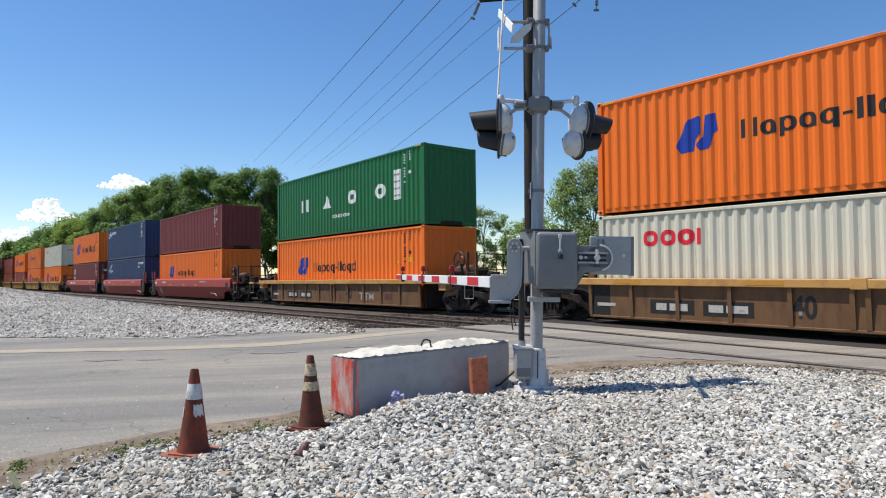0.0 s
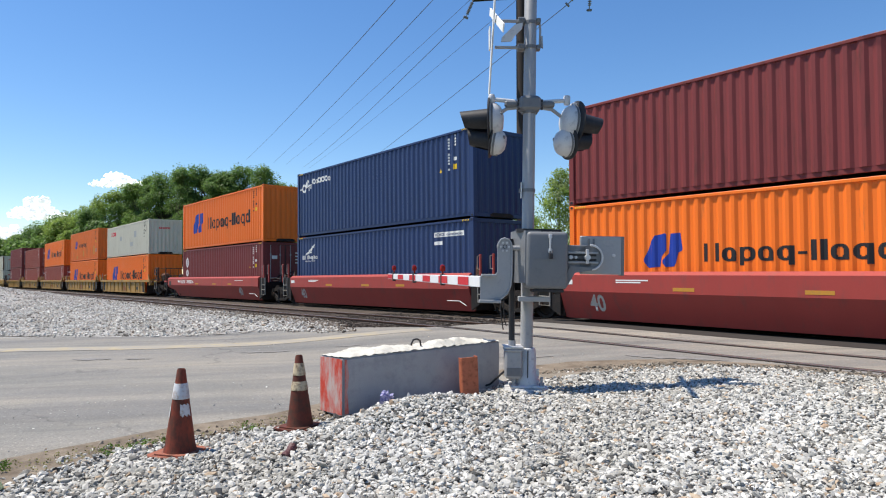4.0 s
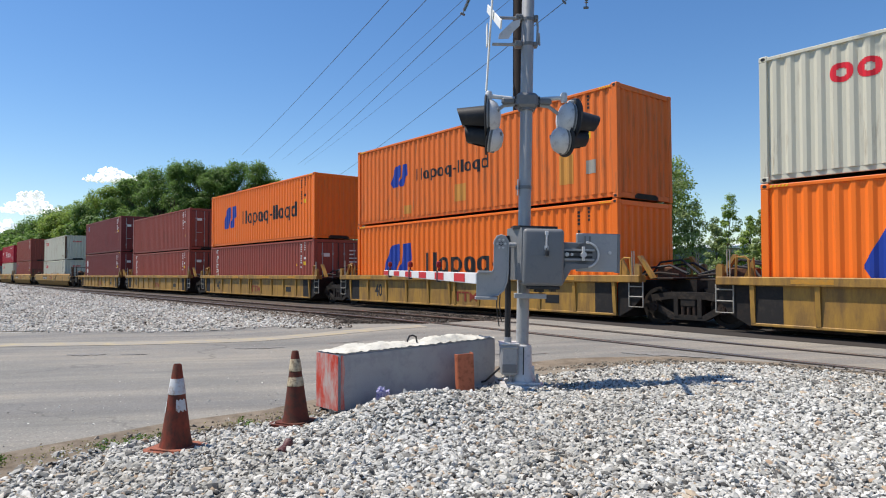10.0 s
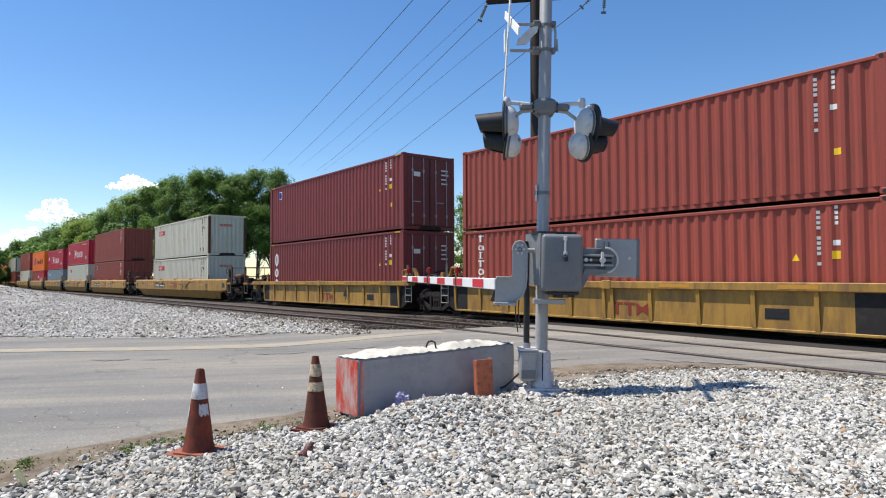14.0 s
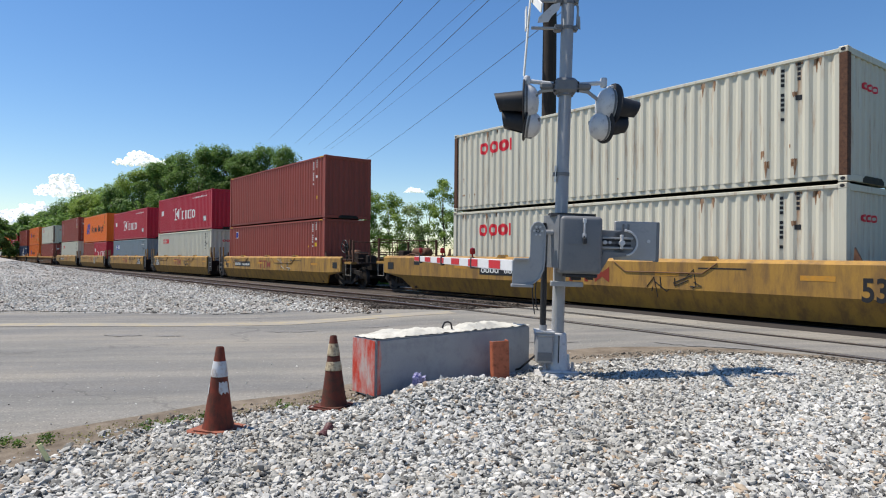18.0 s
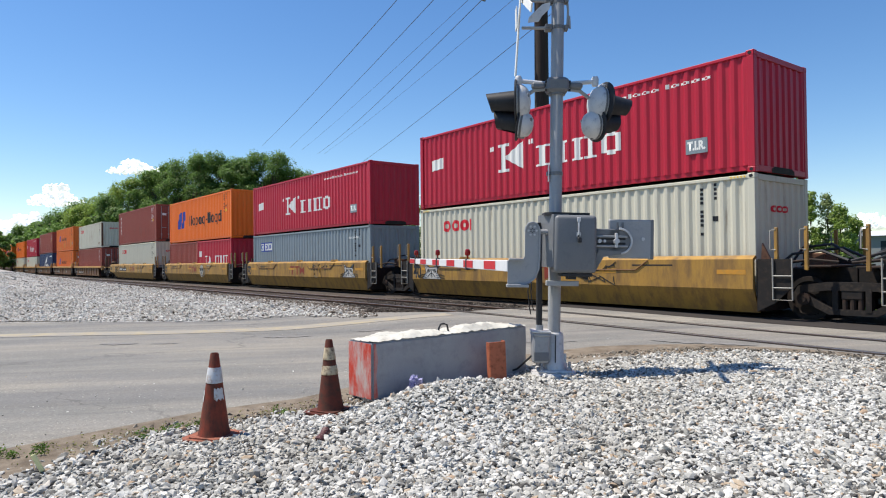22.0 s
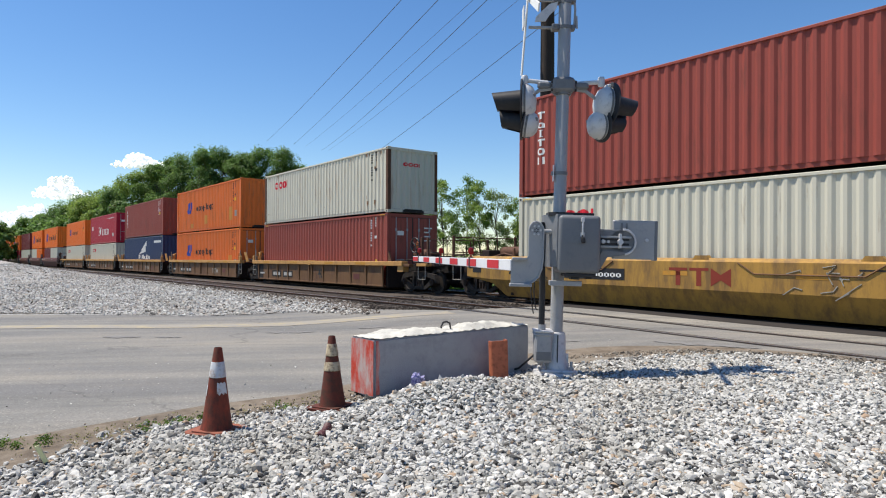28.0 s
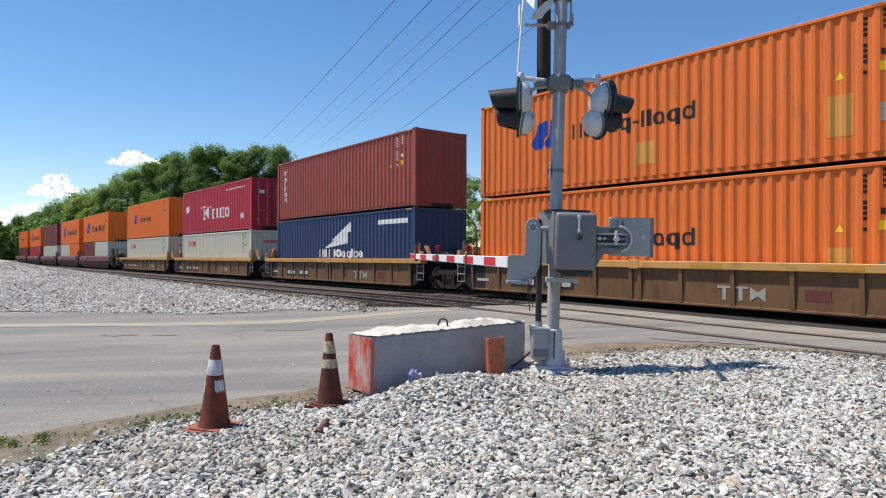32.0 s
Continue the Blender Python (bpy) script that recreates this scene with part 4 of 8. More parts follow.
part("casting_slot", MB().box(-0.006, -0.142, 0.12, 0.006, -0.132, 0.50), "conduit", sig, "dark seam in the base casting")
# sunlight on the box's top, put into a paler cap
part("box_cap", MB().box(-0.29, -0.215, 0.53, -0.06, 0.075, 0.555, 0.008), "silver", sig, "bright cap of the junction box")
cond = [(-0.19, -0.10, 0.54), (-0.195, -0.10, 0.66), (-0.20, -0.12, 1.10), (-0.215, -0.14, 1.45), (-0.235, -0.14, 1.85)]
part("conduit", MB().tube(cond, 0.037, 12), "conduit", sig, "black flexible conduit", smooth=True)
part("conduit_fitting", MB().cyl((-0.19, -0.10, 0.54), (-0.19, -0.10, 0.62), 0.045, n=12), "galv", sig)
part("ground_cable", MB().tube([(-0.27, -0.05, 0.24), (-0.33, -0.03, 0.18), (-0.40, 0.02, 0.10), (-0.44, 0.08, 0.05), (-0.50, 0.14, 0.02)], 0.013, 8), "conduit", sig)
for k, x in enumerate((-0.30, -0.335)):
    part("cable", MB().tube([(x, -0.20, 1.20), (x - 0.01, -0.20, 1.02), (x + 0.01, -0.18, 0.86), (x + 0.03, -0.16, 0.80 - 0.05 * k)], 0.007, 6), "conduit", sig)


def rounded_box(x0, y0, z0, x1, y1, z1, r):
    """A box with rounded edges."""
    bm = bmesh.new()
    bmesh.ops.create_cube(bm, size=1.0)
    for v in bm.verts:
        v.co = Vector((x0 + (v.co.x + 0.5) * (x1 - x0), y0 + (v.co.y + 0.5) * (y1 - y0), z0 + (v.co.z + 0.5) * (z1 - z0)))
    bmesh.ops.bevel(bm, geom=bm.edges[:], offset=r, segments=4, profile=0.5, affect="EDGES")
    mb = MB()
    bm.verts.index_update()
    mb.add([v.co[:] for v in bm.verts], [[v.index for v in f.verts] for f in bm.faces])
    bm.free()
    return mb


hs = part("mechanism_housing", rounded_box(-0.07, -0.44, 1.255, 0.42, -0.07, 1.93, 0.05), "galv_dark", sig, "dull grey cast gate mechanism housing", smooth=True)
part("housing_lip", MB().prism([(-0.17, -0.30), (-0.10, -0.36), (0.36, -0.30), (0.36, -0.03), (-0.17, -0.03)], 1.925, 1.965, "xy"), "conduit", hs, "dark rubber lip of the housing lid")
part("housing_back", MB().prism([(-0.215, -0.03), (-0.205, -0.13), (-0.08, -0.40), (0.10, -0.40), (0.10, -0.03)], 1.32, 1.94, "xy"), "galv_dark", hs)
part("latch", MB().cyl((0.205, -0.455, 1.88), (0.205, -0.455, 1.70), 0.012, n=8).box(0.185, -0.465, 1.85, 0.225, -0.44, 1.90, 0.005).box(0.18, -0.452, 1.68, 0.23, -0.438, 1.73, 0.006), "silver", hs, "bright steel latch")
part("padlock", MB().box(0.19, -0.475, 1.61, 0.235, -0.445, 1.67, 0.008).cyl((0.197, -0.46, 1.67), (0.21, -0.46, 1.71), 0.006, n=6), "conduit", hs, "small dark padlock")
part("drip_tray", MB().box(0.02, -0.40, 1.215, 0.38, -0.10, 1.255, 0.01).box(0.1, -0.35, 1.18, 0.2, -0.2, 1.215).box(0.28, -0.35, 1.19, 0.34, -0.2, 1.215), "conduit", hs, "dark oily fittings under the housing")
part("cast_rib", MB().box(0.02, -0.446, 1.60, 0.28, -0.436, 1.615), "galv_dark", hs)
part("support_channel", MB().box(-0.14, -0.30, 1.10, 0.24, -0.20, 1.16, 0.006), "galv", sig)
part("shaft", MB().cyl((-0.33, -0.27, 1.735), (0.50, -0.27, 1.735), 0.03, n=12), "galv", sig)
arm_poly = [(-0.40, 1.735), (-0.39, 1.785), (-0.36, 1.83), (-0.315, 1.845), (-0.27, 1.83), (-0.24, 1.785), (-0.23, 1.735), (-0.23, 1.415), (-0.24, 1.295), (-0.28, 1.195), (-0.345, 1.135), (-0.415, 1.115), (-0.60, 1.115), (-0.595, 1.39), (-0.435, 1.39), (-0.40, 1.445)]
hb = part("gate_bracket", MB().prism(arm_poly, -0.335, -0.305).box(-0.615, -0.40, 1.08, -0.355, -0.30, 1.115, 0.006).box(-0.59, -0.40, 1.39, -0.415, -0.30, 1.42, 0.006), "galv", sig, "curved grey steel gate arm bracket")
part("bracket_rim", MB().tube([(u, -0.34, v) for u, v in arm_poly[:12]], 0.012, 6), "galv", hb)
for k in range(6):
    a = k * math.pi / 3
    part("bolt", MB().cyl((-0.315 + 0.048 * math.cos(a), -0.36, 1.745 + 0.055 * math.sin(a)), (-0.315 + 0.048 * math.cos(a), -0.33, 1.745 + 0.055 * math.sin(a)), 0.013, n=6), "silver", hb)
    part("bolt_hole", MB().cyl((-0.315 + 0.02 * math.cos(a + 0.5), -0.337, 1.745 + 0.022 * math.sin(a + 0.5)), (-0.315 + 0.02 * math.cos(a + 0.5), -0.33, 1.745 + 0.022 * math.sin(a + 0.5)), 0.008, n=6), "conduit", hb)
cwa = part("counterweight_arm", MB().box(0.40, -0.30, 1.49, 0.72, -0.27, 1.78, 0.01).lathe([(0.147, -0.015), (0.147, 0.015)], 24, pose(0.70, -0.285, 1.635, 90, 0, 0)).prism([(0.38, 1.33), (0.43, 1.29), (0.52, 1.45), (0.74, 1.485), (0.74, 1.52), (0.46, 1.53)], -0.33, -0.29), "galv_dark", sig, "slotted grey counterweight arm")
for z in (1.575, 1.69):
    part("slot_bar", MB().box(0.44, -0.325, z - 0.012, 0.80, -0.30, z + 0.012, 0.004), "galv", cwa)
part("slot_bolt", MB().cyl((0.47, -0.35, 1.635), (0.47, -0.30, 1.635), 0.025, n=6).cyl((0.53, -0.34, 1.635), (0.53, -0.30, 1.635), 0.018, n=6), "silver", cwa)
part("slot_clamp", MB().cyl((0.665, -0.37, 1.635), (0.665, -0.30, 1.635), 0.035, n=6).box(0.65, -0.35, 1.56, 0.68, -0.31, 1.73, 0.004), "silver", cwa)
part("arm_rim", MB().tube([(0.70 + 0.147 * math.cos(a), -0.325, 1.635 + 0.147 * math.sin(a)) for a in [radians(-80 + 10 * q) for q in range(18)]], 0.013, 6), "silver", cwa, "bright worn rim of the counterweight arm")
for z in (1.607, 1.662):
    part("slot", MB().box(0.45, -0.304, z - 0.013, 0.78, -0.301, z + 0.013), "conduit", cwa, "dark slot in the arm")
cwp = part("counterweight", MB().box(0.60, -0.24, 1.435, 1.12, -0.19, 1.895, 0.012), "galv", sig, "flat grey steel counterweight plate")
part("plate_edge", MB().box(1.09, -0.245, 1.425, 1.128, -0.12, 1.895, 0.006), "galv_dark", cwp)
for u in (0.70, 0.76):
    part("plate_stud", MB().box(u - 0.01, -0.256, 1.78, u + 0.01, -0.238, 1.86, 0.003), "galv_dark", cwp)
part("plate_bolt", MB().cyl((1.0, -0.256, 1.665), (1.0, -0.236, 1.665), 0.022, n=6), "silver", cwp)
# lamps
hub = part("crossarm_hub", MB().box(-0.135, -0.12, 3.445, 0.135, 0.12, 3.625, 0.035).cyl((0, 0, 3.42), (0, 0, 3.45), 0.10, n=14), "galv_dark", sig, "grey cast crossarm hub")
for s in (-1, 1):
    for zz in (3.47, 3.57):
        part("hub_bolt", MB().cyl((s * 0.13, -0.07, zz), (s * 0.155, -0.07, zz), 0.018, n=6), "conduit", hub)
    part("crossarm", MB().cyl((s * 0.12, 0, 3.565), (s * 0.46, 0.02, 3.60), 0.026, n=12), "silver", sig, smooth=True)
    part("arm_sleeve", MB().box(min(s * 0.14, s * 0.31), -0.045, 3.50, max(s * 0.14, s * 0.31), 0.045, 3.575, 0.02), "galv_dark", sig)
    part("lower_arm", MB().tube([(s * 0.14, 0, 3.50), (s * 0.28, 0.02, 3.485), (s * 0.44, 0.05, 3.38)], 0.024, 8), "galv", sig, smooth=True)
    part("arm_cap", MB().lathe([(0.0, -0.065), (0.035, -0.06), (0.043, -0.03), (0.043, 0.035), (0.033, 0.055), (0.0, 0.062)], 14, pose(s * 0.47, 0.02, 3.605)), "silver", sig, smooth=True)


def crossing_lamp(parent, c, yaw, pitch, r_disc, r_dome, tall=1.0):
    """One lamp: black backing disc, hooded lens in front (+x), silver dome behind."""
    m = pose(c[0], c[1], c[2], 0, pitch, yaw)
    ax = m @ pose(0, 0, 0, 0, 90, 0)
    d = part("backing_disc", MB().lathe([(0.0, -0.012), (r_disc - 0.01, -0.012), (r_disc, -0.006), (r_disc, 0.006), (r_disc - 0.01, 0.012), (0.0, 0.012)], 28, ax), "hood", parent, "black round backing disc", smooth=True)
    part("lens", MB().lathe([(0.0, 0.012), (r_dome * 0.8, 0.014), (r_dome * 0.6, 0.05), (0.0, 0.07)], 18, ax), "lens", d, "dark red signal lens", smooth=True)
    hood = MB()
    n, R0 = 18, r_dome * 0.88
    vs, fs = [], []
    for k in range(n + 1):
        a = radians(-62) + radians(304) * k / n
        reach = 2.25 * r_dome * (1 - 0.10 * (1 - math.sin(a)))
        for q, rr, xx in ((0, R0, 0.012), (1, R0 * 0.80, reach), (2, R0 * 0.77, reach), (3, R0 * 0.97, 0.012)):
            vs.append(m @ Vector((xx, rr * math.cos(a), rr * math.sin(a))))
    for k in range(n):
        for q in range(4):
            fs.append((4 * k + q, 4 * k + (q + 1) % 4, 4 * k + 4 + (q + 1) % 4, 4 * k + 4 + q))
    part("hood", hood.add(vs, fs), "hood", d, "black visor", smooth=True)
    part("lamp_housing", MB().lathe([(r_dome * 1.05, -0.012), (r_dome * 1.06, -0.05), (r_dome, -0.09), (r_dome * 0.82, -0.14), (r_dome * 0.5, -0.175), (0.0, -0.185)], 22, ax @ Matrix.Diagonal((tall, 1.0, 1.0, 1.0))), "silver", d, "silver domed lamp housing", smooth=True)
    part("hinge_block", MB().box(-0.06, -0.05, r_dome * 1.16, 0.0, 0.05, r_dome * 1.5, 0.01).move(m), "silver", d)
    part("seam_band", MB().lathe([(r_dome * 1.075, -0.052), (r_dome * 1.085, -0.046), (r_dome * 1.085, -0.034), (r_dome * 1.075, -0.028)], 22, ax @ Matrix.Diagonal((tall, 1.0, 1.0, 1.0))), "galv_dark", d, smooth=True)
    part("clip", MB().box(-0.10, -0.02, -r_dome * 1.18, -0.02, 0.02, -r_dome * 1.02, 0.006).move(m), "galv_dark", d)
    part("wing_nut", MB().cyl(m @ Vector((-0.11, r_dome * 0.5, 0.06)), m @ Vector((-0.16, r_dome * 0.62, 0.06)), 0.024, n=8), "galv_dark", d)


crossing_lamp(sig, (-0.495, 0.06, 3.345), 173, 1, 0.28, 0.165, 1.28)
crossing_lamp(sig, (-0.455, 0.10, 3.085), 171, -9, 0.21, 0.145, 1.1)
crossing_lamp(sig, (0.575, 0.06, 3.325), 18, 4, 0.28, 0.165, 1.28)
crossing_lamp(sig, (0.50, 0.06, 3.075), 24, -6, 0.21, 0.145, 1.15)
# crossbuck seen edge-on
part("crossbuck_blade", MB().box(-0.009, -0.05, -0.86, 0.009, 0.05, 0.86, 0.003).move(pose(-0.462, 0.03, 4.55, 20, 0.7, 2.0)), "white", sig, "white crossbuck blade seen edge-on")
part("crossbuck_blade", MB().box(-0.009, -0.05, -0.82, 0.009, 0.05, 0.82, 0.003).move(pose(-0.425, 0.03, 4.62, -62, 1.5, 3.0)), "white", sig, "white crossbuck blade seen edge-on")
part("track_sign_edge", MB().box(-0.40, -0.08, 4.24, -0.385, 0.08, 4.50, 0.003).move(pose(0, 0, 0, 0, -1.5, 0)), "white", sig, "small white sign plate seen edge-on")
for z in (4.25, 4.585):
    part("bracket_arm", MB().box(-0.44, -0.02, z - 0.014, -0.06, 0.02, z + 0.014, 0.004), "galv", sig)
    part("clamp_block", MB().box(-0.16, -0.06, z - 0.035, -0.07, 0.06, z + 0.035, 0.01).cyl((-0.115, -0.09, z), (-0.115, 0.09, z), 0.012, n=6), "galv_dark", sig)
    part("clamp_block", MB().box(0.07, -0.05, z - 0.03, 0.125, 0.05, z + 0.03, 0.008), "galv_dark", sig)
part("gusset", MB().prism([(-0.37, 4.30), (-0.36, 4.36), (-0.20, 4.52), (-0.10, 4.55), (-0.11, 4.47), (-0.20, 4.38), (-0.24, 4.31)], -0.06, -0.045), "silver", sig, "folded bright bracket plate")
part("side_strap", MB().tube([(0.11, 0, 4.60), (0.125, 0, 4.48), (0.12, 0, 4.30), (0.15, 0, 4.25), (0.14, 0, 4.40)], 0.014, 6), "galv", sig)

# the lowered arm, striped red and white, with three lamps
A0 = MAST_AT @ Vector((-0.56, -0.33, 1.34))
A1 = Vector((-10.76, 7.27, 1.42))
gdir = (A1 - A0).normalized()
gate = thing("gate_arm", "red and white striped level crossing gate arm, lowered across the road", "gate arm", at=Matrix.Translation(A0) @ gdir.to_track_quat("X", "Z").to_matrix().to_4x4())
GL = (A1 - A0).length
cuts = [0.0] + [0.40 + (GL - 0.40) * k / 11 for k in range(12)]
for k in range(12):
    h = 0.066 - 0.018 * k / 12
    seg = part("arm_segment", MB().box(cuts[k], -0.022, -h, cuts[k + 1] - 0.004, 0.022, h, 0.006), "stripe_white", gate)
    if k % 2:
        for s in (-1, 1):
            a, b = sorted((s * 0.0225, s * 0.0255))
            part("red_stripe", MB().box(cuts[k] + 0.01, a, -0.80 * h, cuts[k + 1] - 0.014, b, 0.80 * h), "stripe_red", seg, "red reflective sheet on the arm")
for q in (0.30, 0.61, 0.91):
    x = q * GL
    lamp_ = part("arm_lamp", MB().cyl((x, 0, 0.06), (x, 0, 0.12), 0.014, n=8).lathe([(0.0, 0.0), (0.035, 0.005), (0.042, 0.04), (0.035, 0.085), (0.0, 0.10)], 12, pose(x, 0, 0.115)), "lens", gate, "small red lamp on the gate arm", smooth=True)
    part("lamp_bracket", MB().box(x - 0.03, -0.03, -0.085, x + 0.03, 0.03, 0.075, 0.006), "conduit", gate)
part("splice_plate", MB().box(0.60 * GL, -0.03, -0.075, 0.60 * GL + 0.06, 0.03, 0.075, 0.006), "conduit", gate)

# ---- concrete block, channel post, cones, litter ----
blk = thing("concrete_block", "grey concrete barrier block with chalky white top and orange sprayed end", "concrete block", at=pose(-5.86, 3.44, 0.02, 0, 0, 94.2))


def block_body():
    """A cast block with uneven arrises."""
    bm = bmesh.new()
    bmesh.ops.create_cube(bm, size=1.0)
    for v in bm.verts:
        v.co = Vector(((v.co.x + 0.5) * 2.38, (v.co.y + 0.5) * 0.44, (v.co.z + 0.5) * 0.60))
    bmesh.ops.bevel(bm, geom=bm.edges[:], offset=0.016, segments=2, affect="EDGES")
    bmesh.ops.subdivide_edges(bm, edges=[e for e in bm.edges if e.calc_length() > 0.2], cuts=8, use_grid_fill=True)
    for v in bm.verts:
        n = noise.noise(v.co * 3.1) * 0.008 + noise.noise(v.co * 11) * 0.004
        v.co += Vector((n, noise.noise(v.co * 4 + Vector((5, 0, 0))) * 0.006, n))
    mb = MB()
    bm.verts.index_update()
    mb.add([v.co[:] for v in bm.verts], [[v.index for v in f.verts] for f in bm.faces])
    bm.free()
    return mb


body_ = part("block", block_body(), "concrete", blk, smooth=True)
top_ = MB()
nx_, ny_ = 60, 14
vs_ = []
for j in range(ny_ + 1):
    for i in range(nx_ + 1):
        x, y = 0.006 + 2.37 * i / nx_, 0.004 + 0.432 * j / ny_
        hump = max(0.0, 1 - ((x - 0.62) / 0.52) ** 4) + max(0.0, 1 - ((x - 1.72) / 0.50) ** 4)
        edge = min(1, min(y - 0.0, 0.44 - y) / 0.10)
        z = 0.606 + 0.06 * max(0, edge) * max(0, hump) * (0.7 + 0.9 * noise.noise(Vector((x * 4, y * 6, 0)))) + 0.020 * noise.noise(Vector((x * 13, y * 13, 3))) + 0.012 * noise.noise(Vector((x * 31, y * 31, 3)))
        vs_.append((x, y, max(z, 0.602)))
top_.add(vs_, [(j * (nx_ + 1) + i, j * (nx_ + 1) + i + 1, (j + 1) * (nx_ + 1) + i + 1, (j + 1) * (nx_ + 1) + i) for j in range(ny_) for i in range(nx_)])
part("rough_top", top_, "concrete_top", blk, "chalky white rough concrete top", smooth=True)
part("sprayed_end", MB().prism([(0.012, 0.02), (0.42, 0.015), (0.425, 0.585), (0.25, 0.592), (0.012, 0.588)], -0.006, -0.002, "yz"), "spray", blk, "peeling orange sprayed paint")
part("sprayed_end", MB().prism([(0.02, 0.03), (0.07, 0.03), (0.05, 0.25), (0.07, 0.42), (0.045, 0.588), (0.02, 0.588)], -0.007, -0.004), "spray", blk, "peeling orange sprayed paint")
part("lifting_loop", MB().tube([(1.10, 0.22, 0.58), (1.10, 0.22, 0.65), (1.13, 0.22, 0.695), (1.18, 0.22, 0.70), (1.23, 0.22, 0.68), (1.25, 0.22, 0.60)], 0.011, 8), "conduit", blk, "bent dark lifting loop", smooth=True)

post_ = thing("channel_post", "rusty orange steel channel stub in front of the block", "post", at=pose(-5.68, 5.02, 0.06, 0, 2, 253))
part("web", MB().box(-0.10, -0.008, 0.0, 0.10, 0.008, 0.46, 0.003), "post", post_)
for s in (-1, 1):
    part("flange", MB().box(s * 0.096 - 0.006, -0.09, 0.0, s * 0.096 + 0.006, -0.008, 0.465 - 0.01 * (s > 0), 0.003), "post", post_)
part("lump", MB().lathe([(0.09, 0.0), (0.075, 0.05), (0.03, 0.10), (0.0, 0.11)], 9, pose(0, -0.08, 0)), "post", post_)


def cone(at, label, body, bands, torn, seed):
    c = thing("traffic_cone", label, "traffic cone", "worn traffic cones", at=at)
    r_at = lambda z: 0.125 + (0.032 - 0.125) * (z - 0.03) / 0.67
    part("cone_body", MB().lathe([(0.135, 0.025), (0.128, 0.045), (r_at(0.10), 0.10), (r_at(0.4), 0.4), (r_at(0.69), 0.69), (r_at(0.70) - 0.004, 0.70), (r_at(0.70) - 0.012, 0.66)], 26), body, c, smooth=True)
    rng = random.Random(seed)
    base = []
    for k in range(40):
        a = 2 * math.pi * k / 40
        s = 0.195 / max(abs(math.cos(a)), abs(math.sin(a)))
        base.append((min(s, 0.245) * (1 + rng.uniform(-0.02, 0.02)) * math.cos(a), min(s, 0.245) * (1 + rng.uniform(-0.02, 0.02)) * math.sin(a)))
    part("base", MB().prism(base, 0.0, 0.03, "xy").prism([(u * 0.80, v * 0.80) for u, v in base], 0.03, 0.042, "xy"), "cone_base" if body == "cone" else body, c, "scuffed pale rubber base")
    for z0, z1, m in bands:
        part("band", MB().lathe([(r_at(z0) + 0.0015, z0), (r_at(z0) + 0.004, z0 + 0.004), (r_at(z1) + 0.004, z1 - 0.004), (r_at(z1) + 0.0015, z1)], 26), m, c, "worn pale reflective band", smooth=True)
    for a0, a1, z0, z1 in torn:
        vs, n = [], 8
        for k in range(n + 1):
            a = radians(a0 + (a1 - a0) * k / n)
            wig = 0.012 * math.sin(k * 2.1 + seed)
            for z in (z0 + wig, z1 + wig * 0.6):
                vs.append(((r_at(z) + 0.004) * math.cos(a), (r_at(z) + 0.004) * math.sin(a), z))
        part("band_remnant", MB().add(vs, [(2 * k, 2 * k + 2, 2 * k + 3, 2 * k + 1) for k in range(n)]), "band", c, "torn remnant of a reflective band")
    return c


cone(pose(-5.47, 1.71, 0.03, 0, 0.5, 35), "faded orange traffic cone with torn reflective bands", "cone", [(0.46, 0.585, "band")], [(-55, 5, 0.33, 0.42), (205, 240, 0.32, 0.40)], 1)
cone(pose(-5.70, 2.885, 0.02, 0, -1.5, 20), "grimy dark orange traffic cone with two stained bands", "cone_dark", [(0.51, 0.625, "band_dirty"), (0.37, 0.455, "band_dirty")], [], 2)

bm = bmesh.new()
bmesh.ops.create_icosphere(bm, subdivisions=3, radius=0.085)
for v in bm.verts:
    k = 1 + 0.9 * noise.noise(v.co * 19) + 0.5 * noise.noise(v.co * 45 + Vector((3, 1, 0)))
    v.co = Vector((v.co.x * 0.75 * k, v.co.y * 0.55 * k, v.co.z * 1.15 * k))
bm.verts.index_update()
wr = MB().add([v.co[:] for v in bm.verts], [[v.index for v in f.verts] for f in bm.faces])
bm.free()
solo("wrapper", wr, "litter_blue", "crumpled blue and white plastic wrapper on gravel", "litter", at=pose(-5.66, 3.84, 0.17, 0, 25, 20))
solo("crushed_can", MB().lathe([(0.02, 0), (0.033, 0.006), (0.031, 0.03), (0.024, 0.06), (0.032, 0.10), (0.033, 0.13), (0.02, 0.135)], 12, pose(0, 0, 0, 100, 0, 40)), "litter_red", "crushed dark red drink can on the gravel", "can", at=pose(-4.83, 2.40, 0.12, 0, 20, 0) @ Matrix.Scale(1.15, 4), smooth=True)
solo("plastic_tag", MB().box(-0.012, -0.004, 0.0, 0.012, 0.004, 0.09, 0.002), "tag_yellow", "small pale yellow plastic tag stuck in the verge", "litter", at=pose(-5.36, 0.50, 0.04, 10, -25, 50) @ Matrix.Scale(1.5, 4))

